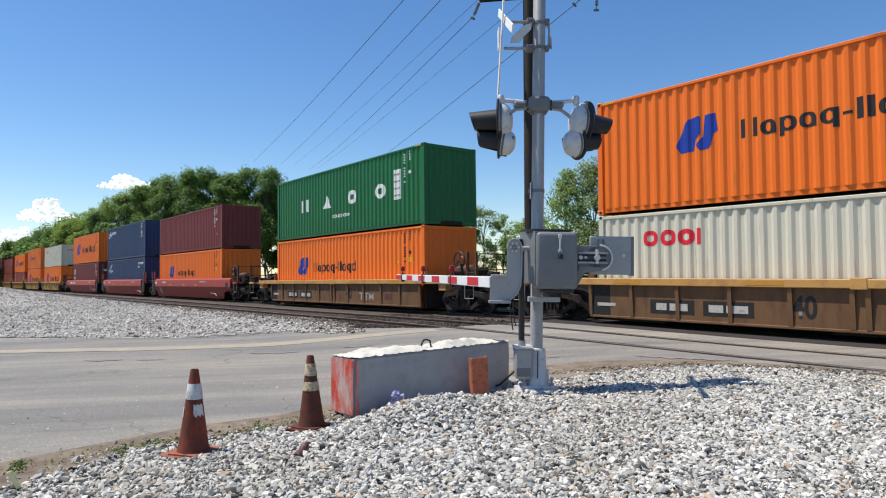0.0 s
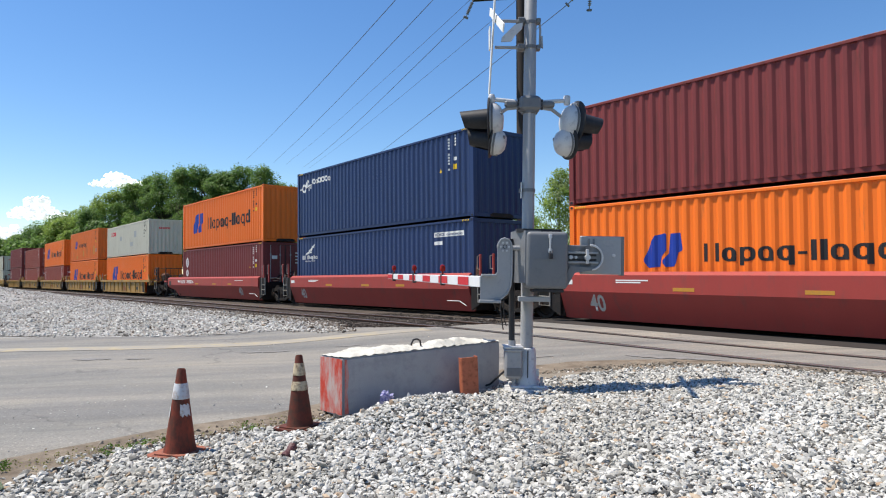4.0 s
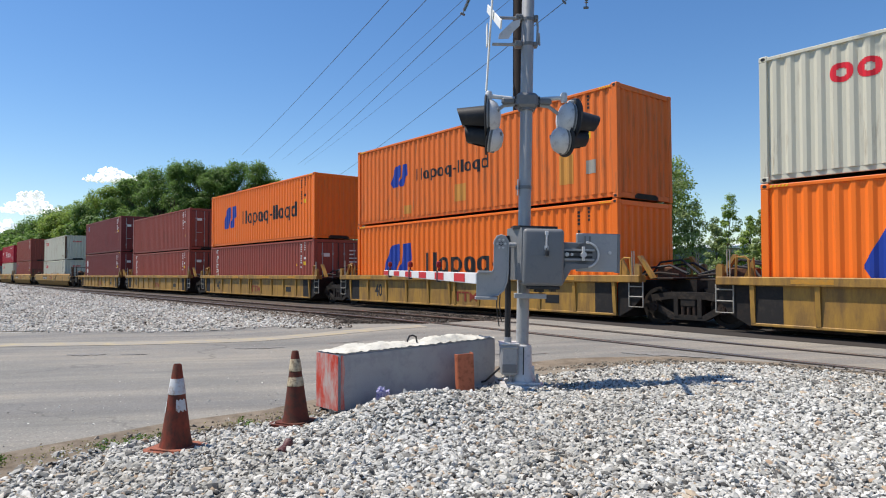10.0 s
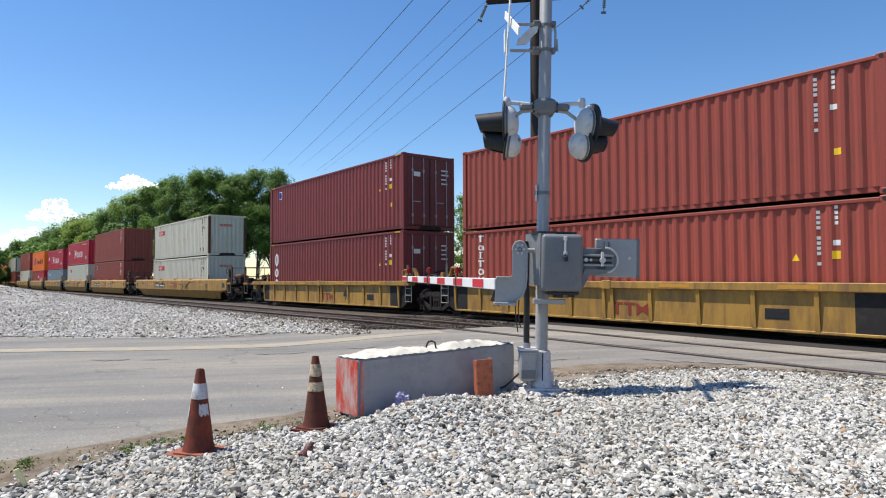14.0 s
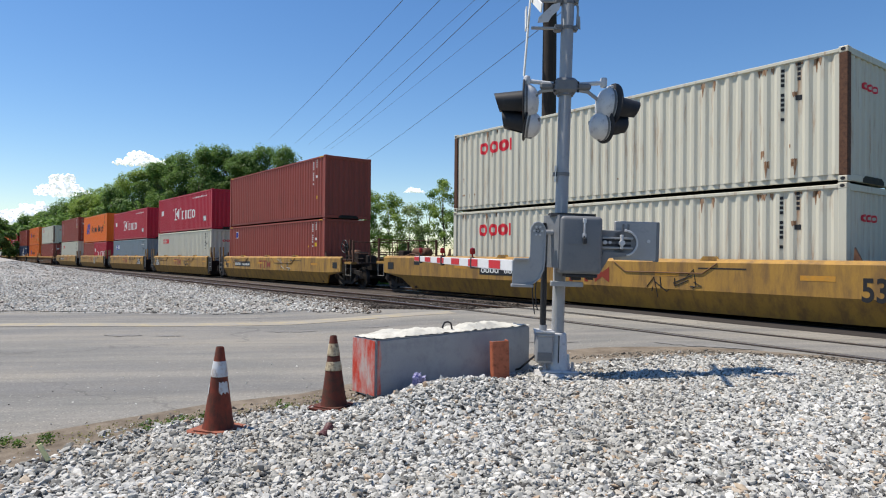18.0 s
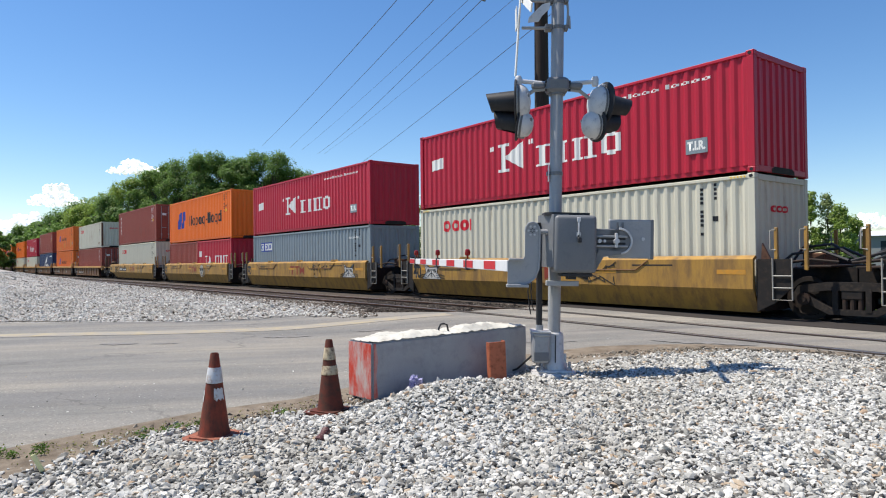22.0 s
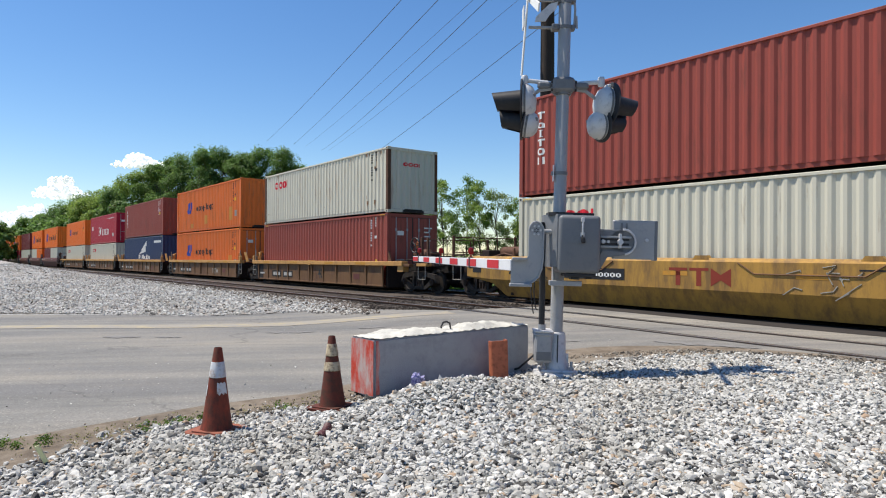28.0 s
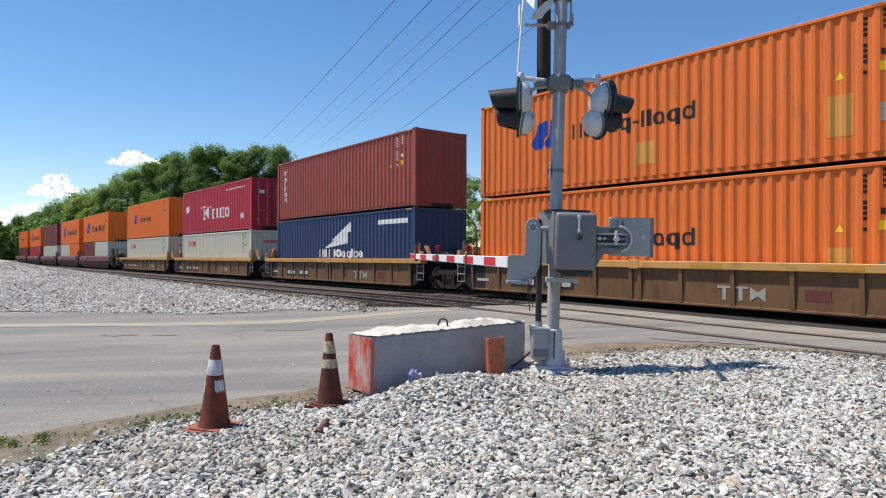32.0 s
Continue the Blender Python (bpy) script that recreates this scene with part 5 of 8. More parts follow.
# ---- transmission pole, its arms and the wires ----
pole = thing("transmission_pole", "tall dark weathered transmission pole beyond the tracks", "utility pole", at=pose(-20.95, 21.5, -0.3))
part("shaft", MB().lathe([(0.37, 0.0), (0.30, 14.0), (0.24, 24.0), (0.2, 24.1)], 16), "pole", pole, smooth=True)
for z in (7.0, 9.6, 12.4):
    part("band", MB().lathe([(0.355 - 0.005 * z, z - 0.05), (0.375 - 0.005 * z, z - 0.05), (0.375 - 0.005 * z, z + 0.05), (0.355 - 0.005 * z, z + 0.05)], 16), "pole", pole)
ROUT = Vector((1.45, 1.38, 0)).normalized()
for z, r in ((14.55, 2.35), (17.4, 2.5)):
    part("crossarm", MB().box(-r, -0.09, z - 0.1, r, 0.09, z + 0.1, 0.02).move(pose(0, 0, 0, 0, 0, math.degrees(math.atan2(ROUT.y, ROUT.x)))), "pole", pole)


def insulator(a, b):
    ins = thing("insulator", "grey ribbed insulator string hanging from the crossarm", "insulator", "insulators on the pole")
    a, b = Vector(a), Vector(b)
    m = Matrix.Translation(a) @ (b - a).to_track_quat("Z", "Y").to_matrix().to_4x4()
    L = (b - a).length
    part("rod", MB().cyl((0, 0, 0), (0, 0, L), 0.025, n=8).move(m), "insul", ins)
    for k in range(9):
        z = L * (0.15 + 0.08 * k)
        part("shed", MB().lathe([(0.03, z - 0.02), (0.085, z), (0.03, z + 0.03)], 12, m), "insul", ins)
    part("clamp", MB().box(-0.05, -0.12, L - 0.03, 0.05, 0.12, L + 0.06, 0.02).move(m), "galv_dark", ins)


insulator((-22.55, 19.85, 14.15), (-22.74, 19.57, 13.35))
insulator((-18.55, 23.35, 14.50), (-19.42, 22.86, 13.70))
insulator((-18.60, 23.5, 14.40), (-18.66, 23.45, 13.35))
WIRES = [((-24.87, 16.74, 14.21), (-102.25, 40.48, 19.8)), ((-23.87, 18.14, 14.23), (-100.6, 44.44, 19.5)), ((-22.82, 19.45, 14.21), (-99.8, 46.26, 19.28)),
         ((-22.72, 19.57, 13.4), (-98.66, 48.58, 18.69)), ((-21.62, 20.78, 13.87), (-98.2, 49.57, 18.72)), ((-19.42, 22.86, 13.70), (-98.16, 49.57, 13.14))]
for k, (a, b) in enumerate(WIRES):
    a, b = Vector(a), Vector(b)
    back = a + (a - b) * (0.0 if k in (3, 5) else 0.35)
    pts = []
    for i in range(25):
        f_ = i / 24
        p = back.lerp(b, f_)
        p.z -= 0.5 * math.sin(math.pi * f_)
        pts.append(p)
    thin = 0.6 if k in (2, 4) else 1.0
    solo("overhead_wire", MB().tube(pts, 0.017 * thin, 5), "wire", "thin dark overhead power line", "power line", group="overhead wires")


# ---- trees, bushes, far buildings, clouds ----
def leaf_cloud(name, centres, radii, per, size, mat, seed, parent=None, label="", category="", kind=""):
    """Leaves as small bent quads scattered through clumps."""
    rng = np.random.default_rng(seed)
    n = len(centres) * per
    c = np.repeat(np.asarray(centres, float), per, 0)
    r = np.repeat(np.asarray(radii, float), per)
    d = rng.normal(size=(n, 3))
    d /= np.linalg.norm(d, axis=1)[:, None]
    p = c + d * (r * rng.random(n) ** 0.36)[:, None] * np.array([1, 1, 0.8])
    nn = d * 1.1 + np.array([-0.2, -0.25, 0.6]) + rng.normal(size=(n, 3)) * 0.6
    nn /= np.linalg.norm(nn, axis=1)[:, None]
    u = np.cross(nn, rng.normal(size=(n, 3))); u /= np.linalg.norm(u, axis=1)[:, None] + 1e-9
    w = np.cross(nn, u)
    s = size * rng.uniform(0.55, 1.3, n)[:, None]
    q = np.stack([p - u * s, p + w * s * 0.62, p + u * s, p - w * s * 0.62], 1).reshape(-1, 3)
    me = bpy.data.meshes.new(name)
    me.vertices.add(4 * n); me.vertices.foreach_set("co", q.reshape(-1))
    me.loops.add(4 * n); me.loops.foreach_set("vertex_index", np.arange(4 * n))
    me.polygons.add(n); me.polygons.foreach_set("loop_start", np.arange(n) * 4); me.polygons.foreach_set("loop_total", np.full(n, 4))
    me.update(calc_edges=True)
    me.materials.append(M[mat])
    ob = new(name, me)
    ob.parent = parent
    return tagged(ob, label, category, kind=kind)


def tree(x, y, z0, h, spread, mat, seed, label, leaf=0.2, clumps=60, per=70, trunk_r=0.16, low=0.25, dense=1.0, tip=False, lobes=0):
    """A tapered trunk with limbs and a crown of leaf clumps that leaves gaps."""
    rng = np.random.default_rng(seed)
    t = thing("tree", label, "tree", "trees beyond the railway", at=pose(x, y, z0))
    wood = MB()
    top = Vector((rng.normal(0, 0.03) * h, rng.normal(0, 0.03) * h, h * 0.78))
    joints = [Vector((0, 0, -0.3))] + [Vector((top.x * f + rng.normal(0, 0.012) * h, top.y * f + rng.normal(0, 0.012) * h, top.z * f)) for f in (0.2, 0.4, 0.6, 0.8, 1.0)]
    for k in range(5):
        wood.cyl(joints[k], joints[k + 1], trunk_r * (1 - 0.17 * k), trunk_r * (1 - 0.17 * (k + 1)), 8)
    cs, rs = [], []
    lobe = [(Vector((0, 0, h * 0.99 - spread * 0.55)), spread * 0.55)]
    for k in range(lobes - 1):
        a, f = 2 * math.pi * (k + rng.uniform(-0.3, 0.3)) / (lobes - 1), rng.uniform(0.30, 0.88)
        r = spread * rng.uniform(0.36, 0.58)
        lobe.append((Vector((math.cos(a), math.sin(a), 0)) * (spread * 1.02 - r * 0.6) * (1.15 - 0.5 * f) + Vector((0, 0, h * f)), r))
    for k in range(clumps if lobes else 0):
        c0, r0 = lobe[k % lobes]
        q = Vector(rng.normal(size=3)).normalized()
        q.z = q.z * 0.9 + 0.1
        c = c0 + q * r0 * rng.uniform(0.45, 0.85)
        cs.append(c[:])
        rs.append(r0 * rng.uniform(0.34, 0.60) * dense)
        if k % 3 == 0:
            j = joints[min(5, max(1, int(c.z / h * 4.5)))]
            wood.cyl(j, j.lerp(c, 0.6), trunk_r * 0.28, trunk_r * 0.15, 5, False).cyl(j.lerp(c, 0.6), c, trunk_r * 0.15, trunk_r * 0.05, 5, False)
    for k in range(0 if lobes else clumps):
        f = low + (1 - low) * rng.random() ** 0.9
        a = rng.uniform(0, 2 * np.pi)
        prof = math.sin(math.pi * min(1, 0.16 + 0.84 * ((f - low) / (1 - low)))) ** 0.6 if not tip else (1.05 - (f - low) / (1 - low)) ** 0.8
        rad = spread * prof * math.sqrt(rng.uniform(0.12, 1.0)) * (1 + 0.25 * math.sin(3 * a + seed) )
        c = Vector((rad * math.cos(a) + top.x * f, rad * math.sin(a) + top.y * f, h * f * (1 + 0.04 * math.sin(2 * a + seed))))
        cs.append(c[:])
        rs.append(spread * rng.uniform(0.16, 0.34) * dense)
        if k % 2 == 0:
            g = f * 0.75
            j = joints[min(5, max(1, int(g / 0.78 * 5)))]
            mid = j.lerp(c, 0.55) + Vector((0, 0, 0.04 * h))
            wood.cyl(j, mid, trunk_r * 0.30, trunk_r * 0.17, 5, False).cyl(mid, c, trunk_r * 0.17, trunk_r * 0.05, 5, False)
    part("trunk", wood, "bark", t)
    leaf_cloud("crown", cs, rs, per, leaf, mat, seed + 1, t)
    return t


def by(az, d):
    """A place by its bearing from the y axis, to the left, and its distance."""
    return -d * math.sin(radians(az)), d * math.cos(radians(az))


# the wood on the left: bearing, distance, tangent of the height
WOOD = [(84.6, 235, 3.2), (83.6, 215, 4.0), (82.4, 200, 4.5), (81.3, 185, 5.0), (80.2, 172, 5.4), (79.2, 165, 5.8), (78.1, 140, 6.7), (77.0, 138, 7.4), (75.9, 128, 8.0), (74.8, 122, 8.6), (73.6, 116, 9.0), (72.4, 112, 9.1),
        (71.2, 112, 8.8), (70.0, 108, 8.8), (68.7, 106, 9.3), (67.3, 104, 9.2), (66.0, 104, 8.2), (64.9, 106, 7.2), (63.9, 104, 5.8)]
for k, (az, d, el) in enumerate(WOOD):
    x, y = by(az, d)
    zg = float(land(x, y)) - 0.3
    h = 1.5 - zg + d * math.tan(radians(el))
    m = ["leaf_mid", "leaf_dark", "leaf_mid", "leaf_dark"][k % 4] if k not in (3, 4, 6) else "leaf_light"
    tree(x, y, zg, h * 0.99, d * 0.030 + 0.6, m, 40 + 3 * k, "broad leafy green tree in the wood behind the railway", leaf=0.0012 * d, clumps=230, per=115, trunk_r=0.2, low=0.10, dense=1.0, lobes=11)
for k, az in enumerate(np.arange(63.5, 86, 1.25)):
    d = 118 + max(0, az - 74) * 8.5
    x, y = by(az, d)
    el = float(np.interp(az, [63, 67, 73, 78, 84, 87], [4.5, 6.5, 6.3, 4.2, 2.4, 1.2]))
    zg = float(land(x, y)) - 0.4
    tree(x, y, zg, 1.5 - zg + d * math.tan(radians(el)), d * 0.030, "leaf_mid" if k % 3 else "leaf_dark", 200 + 5 * k, "dark leafy tree deep in the wood", leaf=0.0022 * d, clumps=110, per=80, trunk_r=0.15, low=0.05, dense=1.2, lobes=7)
# lower growth to the right of the wood, behind the line
for k, (az, d, el, m) in enumerate([(62.3, 62, 4.4, "leaf_light"), (60.9, 60, 5.0, "leaf_mid"), (59.4, 62, 5.3, "leaf_light"), (57.9, 64, 5.0, "leaf_light"), (56.2, 66, 4.2, "leaf_pale"), (54.6, 68, 5.4, "leaf_mid"), (53.0, 66, 6.4, "leaf_light"), (51.3, 66, 6.9, "leaf_mid"), (49.9, 64, 6.3, "leaf_light"), (48.3, 66, 5.4, "leaf_pale"), (46.9, 66, 4.9, "leaf_light"), (45.4, 68, 4.5, "leaf_light"), (43.8, 64, 4.6, "leaf_mid")]):
    x, y = by(az, d)
    zg = float(land(x, y)) - 0.35
    tree(x, y, zg, 1.5 - zg + d * math.tan(radians(el)), 2.3, m, 400 + 3 * k, "young light green tree behind the railway", leaf=0.095, clumps=50, per=110, trunk_r=0.09, low=0.10)
# the open trees and saplings on the right
for k, (az, d, el, sp, cl) in enumerate([(41.2, 55, 8.3, 2.6, 60), (38.9, 54, 8.9, 3.0, 66), (36.9, 57, 6.8, 2.4, 44), (33.6, 56, 8.6, 2.9, 60), (31.6, 58, 8.4, 2.6, 54), (29.9, 58, 5.0, 2.0, 36)]):
    x, y = by(az, d)
    tree(x, y, -0.2, 1.7 + d * math.tan(radians(el)), sp, ["leaf_light", "leaf_pale"][k % 2], 500 + 3 * k, "airy young tree with pale spring leaves", leaf=0.105, clumps=int(cl * 1.5), per=95, trunk_r=0.12, low=0.16, dense=1.05)
for k, (az, d, el) in enumerate([(28.3, 46, 3.6), (27.2, 47, 5.6), (26.0, 46, 3.8), (25.0, 44, 4.4), (24.2, 45, 5.9), (23.4, 44, 4.7), (22.4, 45, 4.3), (21.6, 44, 3.6), (20.8, 46, 2.6)]):
    x, y = by(az, d)
    tree(x, y, -0.2, 1.7 + d * math.tan(radians(el)), 1.15, "leaf_light" if k % 3 else "leaf_pale", 600 + 3 * k, "slender sapling with small green leaves", leaf=0.075, clumps=52, per=75, trunk_r=0.05, low=0.12, tip=True)
# trees on the near side in the far distance
for k, (az, d, el) in enumerate([(88.4, 150, 1.7), (87.6, 150, 2.2), (86.9, 155, 1.5), (89.6, 140, 2.0)]):
    x, y = by(az, d)
    tree(x, y, -0.1, 1.6 + d * math.tan(radians(el)), 2.6, "leaf_dark", 700 + 3 * k, "dark green tree beside the road in the distance", leaf=0.24, clumps=44, per=70, trunk_r=0.18, low=0.08)
for k, az in enumerate(np.arange(84.6, 88.2, 0.9)):
    x, y = by(az, 330)
    tree(x, y, -3.0, 4.5 + 330 * math.tan(radians(1.6)), 9, "leaf_mid", 760 + k, "distant leafy tree on the horizon", leaf=1.1, clumps=36, per=50, trunk_r=0.3, low=0.05, dense=1.2)
for k, az in enumerate(np.arange(3, 21, 1.4)):
    x, y = by(az, 420)
    tree(x, y, -0.3, 1.5 + 420 * math.tan(radians(1.3 + 0.35 * math.sin(k * 2.3))), 9, "leaf_dark", 800 + k, "distant dark green tree on the horizon", leaf=1.3, clumps=30, per=36, trunk_r=0.3, low=0.05, dense=1.2)

# weeds and grass along the line
_n = 2600
_wx, _wy = _r.uniform(-40, 14, _n), 17.3 + 3.6 * _r.random(_n) ** 1.3
leaf_cloud("weeds", np.stack([_wx, _wy, land(_wx, _wy) - 0.28 + 0.30 * _r.random(_n)], 1), np.full(_n, 0.26), 16, 0.085, "weeds", 900, None, "low green weeds along the far side of the railway", "weeds", "stuff")
_n = 200
_wx, _wy = -6.02 + 0.10 * _r.normal(size=_n), _r.uniform(0.2, 2.6, _n)
_keep = np.sin(_wy * 5.1) > 0.0
leaf_cloud("verge_weeds", np.stack([_wx, _wy, np.full(_n, 0.03)], 1)[_keep], np.full(_n, 0.03)[_keep], 9, 0.012, "weeds", 901, None, "small green weeds at the edge of the asphalt", "weeds", "stuff")
_wx, _wy = -6.05 + 0.14 * _r.normal(size=_n), _r.uniform(-0.2, 3.2, _n)
leaf_cloud("dry_grass", np.stack([_wx, _wy, np.full(_n, 0.02)], 1), np.full(_n, 0.03), 6, 0.009, "weeds_dry", 902, None, "dry yellowish grass at the edge of the asphalt", "grass", "stuff")

# far sheds on the right
def shed(x0, y0, x1, y1, h, rise, wall, label):
    b = thing("warehouse", label, "building", kind="")
    part("wall", MB().box(x0, y0, -0.5, x1, y1, h), wall, b)
    part("roof", MB().prism([(y0 - 0.6, h), ((y0 + y1) / 2, h + rise), (y1 + 0.6, h)], x0 - 0.6, x1 + 0.6, "yz"), "bldg_white", b, "white metal roof")
    n = int((x1 - x0) / 6)
    for k in range(n):
        x = x0 + (k + 0.5) * (x1 - x0) / n
        part("panel_seam", MB().box(x - 0.08, y0 - 0.05, -0.4, x + 0.08, y0, h - 0.1), "bldg_grey", b)
        if k % 3 == 1:
            part("door", MB().box(x - 2.2, y0 - 0.04, 0.0, x - 0.4, y0, 3.4), "glass_dark", b)


shed(-46.0, 112, 12.0, 150, 4.2, 1.3, "bldg_grey", "long grey warehouse with a white metal roof")
shed(-62.0, 82, -44.0, 100, 4.2, 0.7, "bldg_grey", "low grey metal shed behind the trees")
tw = thing("radio_tower", "slender red-grey lattice radio tower in the distance", "tower", at=pose(*by(17.8, 350), 0))
for k in range(3):
    a = 2.1 * k
    part("leg", MB().cyl((0.5 * math.cos(a), 0.5 * math.sin(a), 0), (0.4 * math.cos(a), 0.4 * math.sin(a), 74.5), 0.06, n=5), "galv_dark", tw)
lat = MB()
for k in range(74):
    for q in range(3):
        a, b = 2.1 * q, 2.1 * (q + 1)
        lat.cyl((0.45 * math.cos(a), 0.45 * math.sin(a), k), (0.45 * math.cos(b), 0.45 * math.sin(b), k + 1), 0.03, n=4, caps=False)
part("lattice", lat, "galv_dark", tw, kind="stuff")


def cloud(az, el, wide, tall, seed, d=2600.0):
    rng = random.Random(seed)
    c = thing("cloud", "small white fair-weather cumulus cloud", "cloud", "fair-weather clouds", kind="structure")
    x, y = by(az, d)
    z = d * math.tan(radians(el))
    w, t = d * math.tan(radians(wide)) / 2, d * math.tan(radians(tall))
    rt = Vector((-x, -y, 0)).normalized().cross(Vector((0, 0, 1)))
    bm = bmesh.new()
    bmesh.ops.create_icosphere(bm, subdivisions=2, radius=1.0)
    bm.verts.index_update()
    ball, tri = np.array([v.co[:] for v in bm.verts]), np.array([[v.index for v in f.verts] for f in bm.faces])
    bm.free()
    vs, fs = [], []
    for k in range(320):
        f = rng.uniform(-1, 1)
        hgt = (1 - abs(f) ** 1.7) * (0.75 + 0.25 * math.sin(f * 7 + seed))
        r = t * rng.uniform(0.03, 0.19) * (0.35 + 0.65 * hgt)
        o = Vector((x, y, z)) + rt * (f * w) + Vector((rng.uniform(-0.3, 0.3) * w, rng.uniform(-0.3, 0.3) * w, t * rng.random() * hgt))
        fs.append(tri + len(ball) * k)
        vs.append(ball * np.array((1.25, 1.25, 0.8)) * r + np.array(o[:]))
    vs, fs = np.concatenate(vs), np.concatenate(fs)
    vs += t * 0.05 * np.stack([np.sin(vs[:, (q + 1) % 3] * 0.19 + 1.3 * q) + np.sin(vs[:, (q + 2) % 3] * 0.43 + q) for q in range(3)], 1)
    me = bpy.data.meshes.new("puffs")
    me.from_pydata(vs.tolist(), [], fs.tolist())
    me.materials.append(M["cloud"])
    me.polygons.foreach_set("use_smooth", [True] * len(me.polygons))
    part("puffs", me, "cloud", c)


for az, el, wide, tall, s in ((78.1, 6.8, 3.3, 1.2, 1), (83.6, 4.2, 3.0, 1.6, 2), (85.6, 1.9, 4.2, 1.8, 3), (55.8, 5.4, 1.5, 0.5, 5), (19.3, 1.9, 3.2, 1.2, 6), (89.5, 1.2, 4.0, 1.3, 7), (14.0, 1.5, 5.0, 1.0, 8)):
    cloud(az, el, wide, tall, s)


# ---- the train ----
def travelled(t):
    """Metres that the train has gone after t seconds: it slows a little."""
    return 9.81 * t - 0.0236 * t * t


def on_track(x, dy=0.0, dz=0.0):
    """The pose of a thing at x on the train's track, turned along it and tilted with it."""
    a, b = x - 5.0, x + 5.0
    ya, yb, za, zb = (float(f(v)) for f in (track_dev, rail_z) for v in (a, b))
    return pose(x, TRAIN_Y + dy + (ya + yb) / 2, (za + zb) / 2 + dz, 0, -math.degrees(math.atan2(zb - za, 10)), math.degrees(math.atan2(yb - ya, 10)))


RIDERS = []  # each thing that rides along, with its x at the start and its height over the rail
W = 2.438
STD, HIGH = 2.591, 2.896
CELL, DEEP = 0.278, 0.036
_cache = {}


def shared(key, make):
    if key not in _cache:
        _cache[key] = make()
    return _cache[key]


def corr(x):
    """How far the corrugated wall steps back at x."""
    u = (x / CELL) % 1.0
    if u < 0.26: return 0.0
    if u < 0.50: return DEEP * (u - 0.26) / 0.24
    if u < 0.76: return DEEP
    return DEEP * (1.0 - u) / 0.24


def breaks(a, b):
    out = [a]
    k = math.floor(a / CELL)
    while k * CELL < b + CELL:
        for u in (0.0, 0.26, 0.50, 0.76):
            x = (k + u) * CELL
            if a + 1e-4 < x < b - 1e-4:
                out.append(x)
        k += 1
    return out + [b]


def corr_wall(a, b, z0, z1):
    """A corrugated steel wall that faces -y, standing at y = 0."""
    xs = breaks(a, b)
    mb = MB()
    vs = []
    for x in xs:
        y = corr(x)
        vs += [(x, y, z0), (x, y, z1), (x, y + 0.004, z1), (x, y + 0.004, z0)]
    fs = []
    for i in range(len(xs) - 1):
        p, q = 4 * i, 4 * i + 4
        fs += [(p, q, q + 1, p + 1), (p + 2, q + 2, q + 3, p + 3)]
    return mb.add(vs, fs)


def paint(mb, a, b, lo, hi, lift=0.004, flat=False):
    """A painted patch that follows the corrugation, between the heights lo and hi (numbers or functions of x)."""
    xs = [a, b] if flat else breaks(a, b)
    if callable(lo) or callable(hi):
        xs = sorted(set(xs + [a + (b - a) * i / 10 for i in range(11)]))
    g = lambda f, x: f(x) if callable(f) else f
    vs = []
    for x in xs:
        y = (0.0 if flat else corr(x)) - lift
        vs += [(x, y, g(lo, x)), (x, y, g(hi, x))]
    return mb.add(vs, [(2 * i, 2 * i + 2, 2 * i + 3, 2 * i + 1) for i in range(len(xs) - 1)])


# word shapes as plain rings and bars: o tall ring, a low ring, p and q low ring with a hanging bar, d low ring with a tall bar,
# n tall bar, u two tall bars, i tall bar with feet, w wedge, s and c hollow blocks, - dash, b wide block, . gap
GLYPH = {"s": 0.66, "n": 0.24, "-": 0.36, "b": 0.52, "o": 0.94, ".": 0.35, "c": 0.78, "a": 0.64, "p": 0.68, "q": 0.68, "d": 0.70, "u": 0.74, "i": 0.42, "w": 0.9}


def ring(mb, x0, x1, lo, hi, tx, tz, lift, flat):
    """An upright ring, tx thick at its sides and tz at top and bottom."""
    n, mid, xm = 14, (lo + hi) / 2, (x0 + x1) / 2
    curve = lambda u, r, h: h * max(0.0, 1 - (abs(u - xm) / r) ** 2.3) ** (1 / 2.3) if abs(u - xm) < r else 0.0
    edge = sorted({x0 + (x1 - x0) * (0.5 - 0.5 * math.cos(math.pi * i / n)) for i in range(n + 1)} | {x0 + tx, x1 - tx})
    R, H, r, h = (x1 - x0) / 2, (hi - lo) / 2, (x1 - x0) / 2 - tx, (hi - lo) / 2 - tz
    for a, b in zip(edge, edge[1:]):
        c = (a + b) / 2
        out, hole = curve(c, R, H), curve(c, r, h)
        if hole > 0:
            paint(mb, a, b, mid + hole, mid + out, lift, flat)
            paint(mb, a, b, mid - out, mid - hole, lift, flat)
        else:
            paint(mb, a, b, mid - out, mid + out, lift, flat)


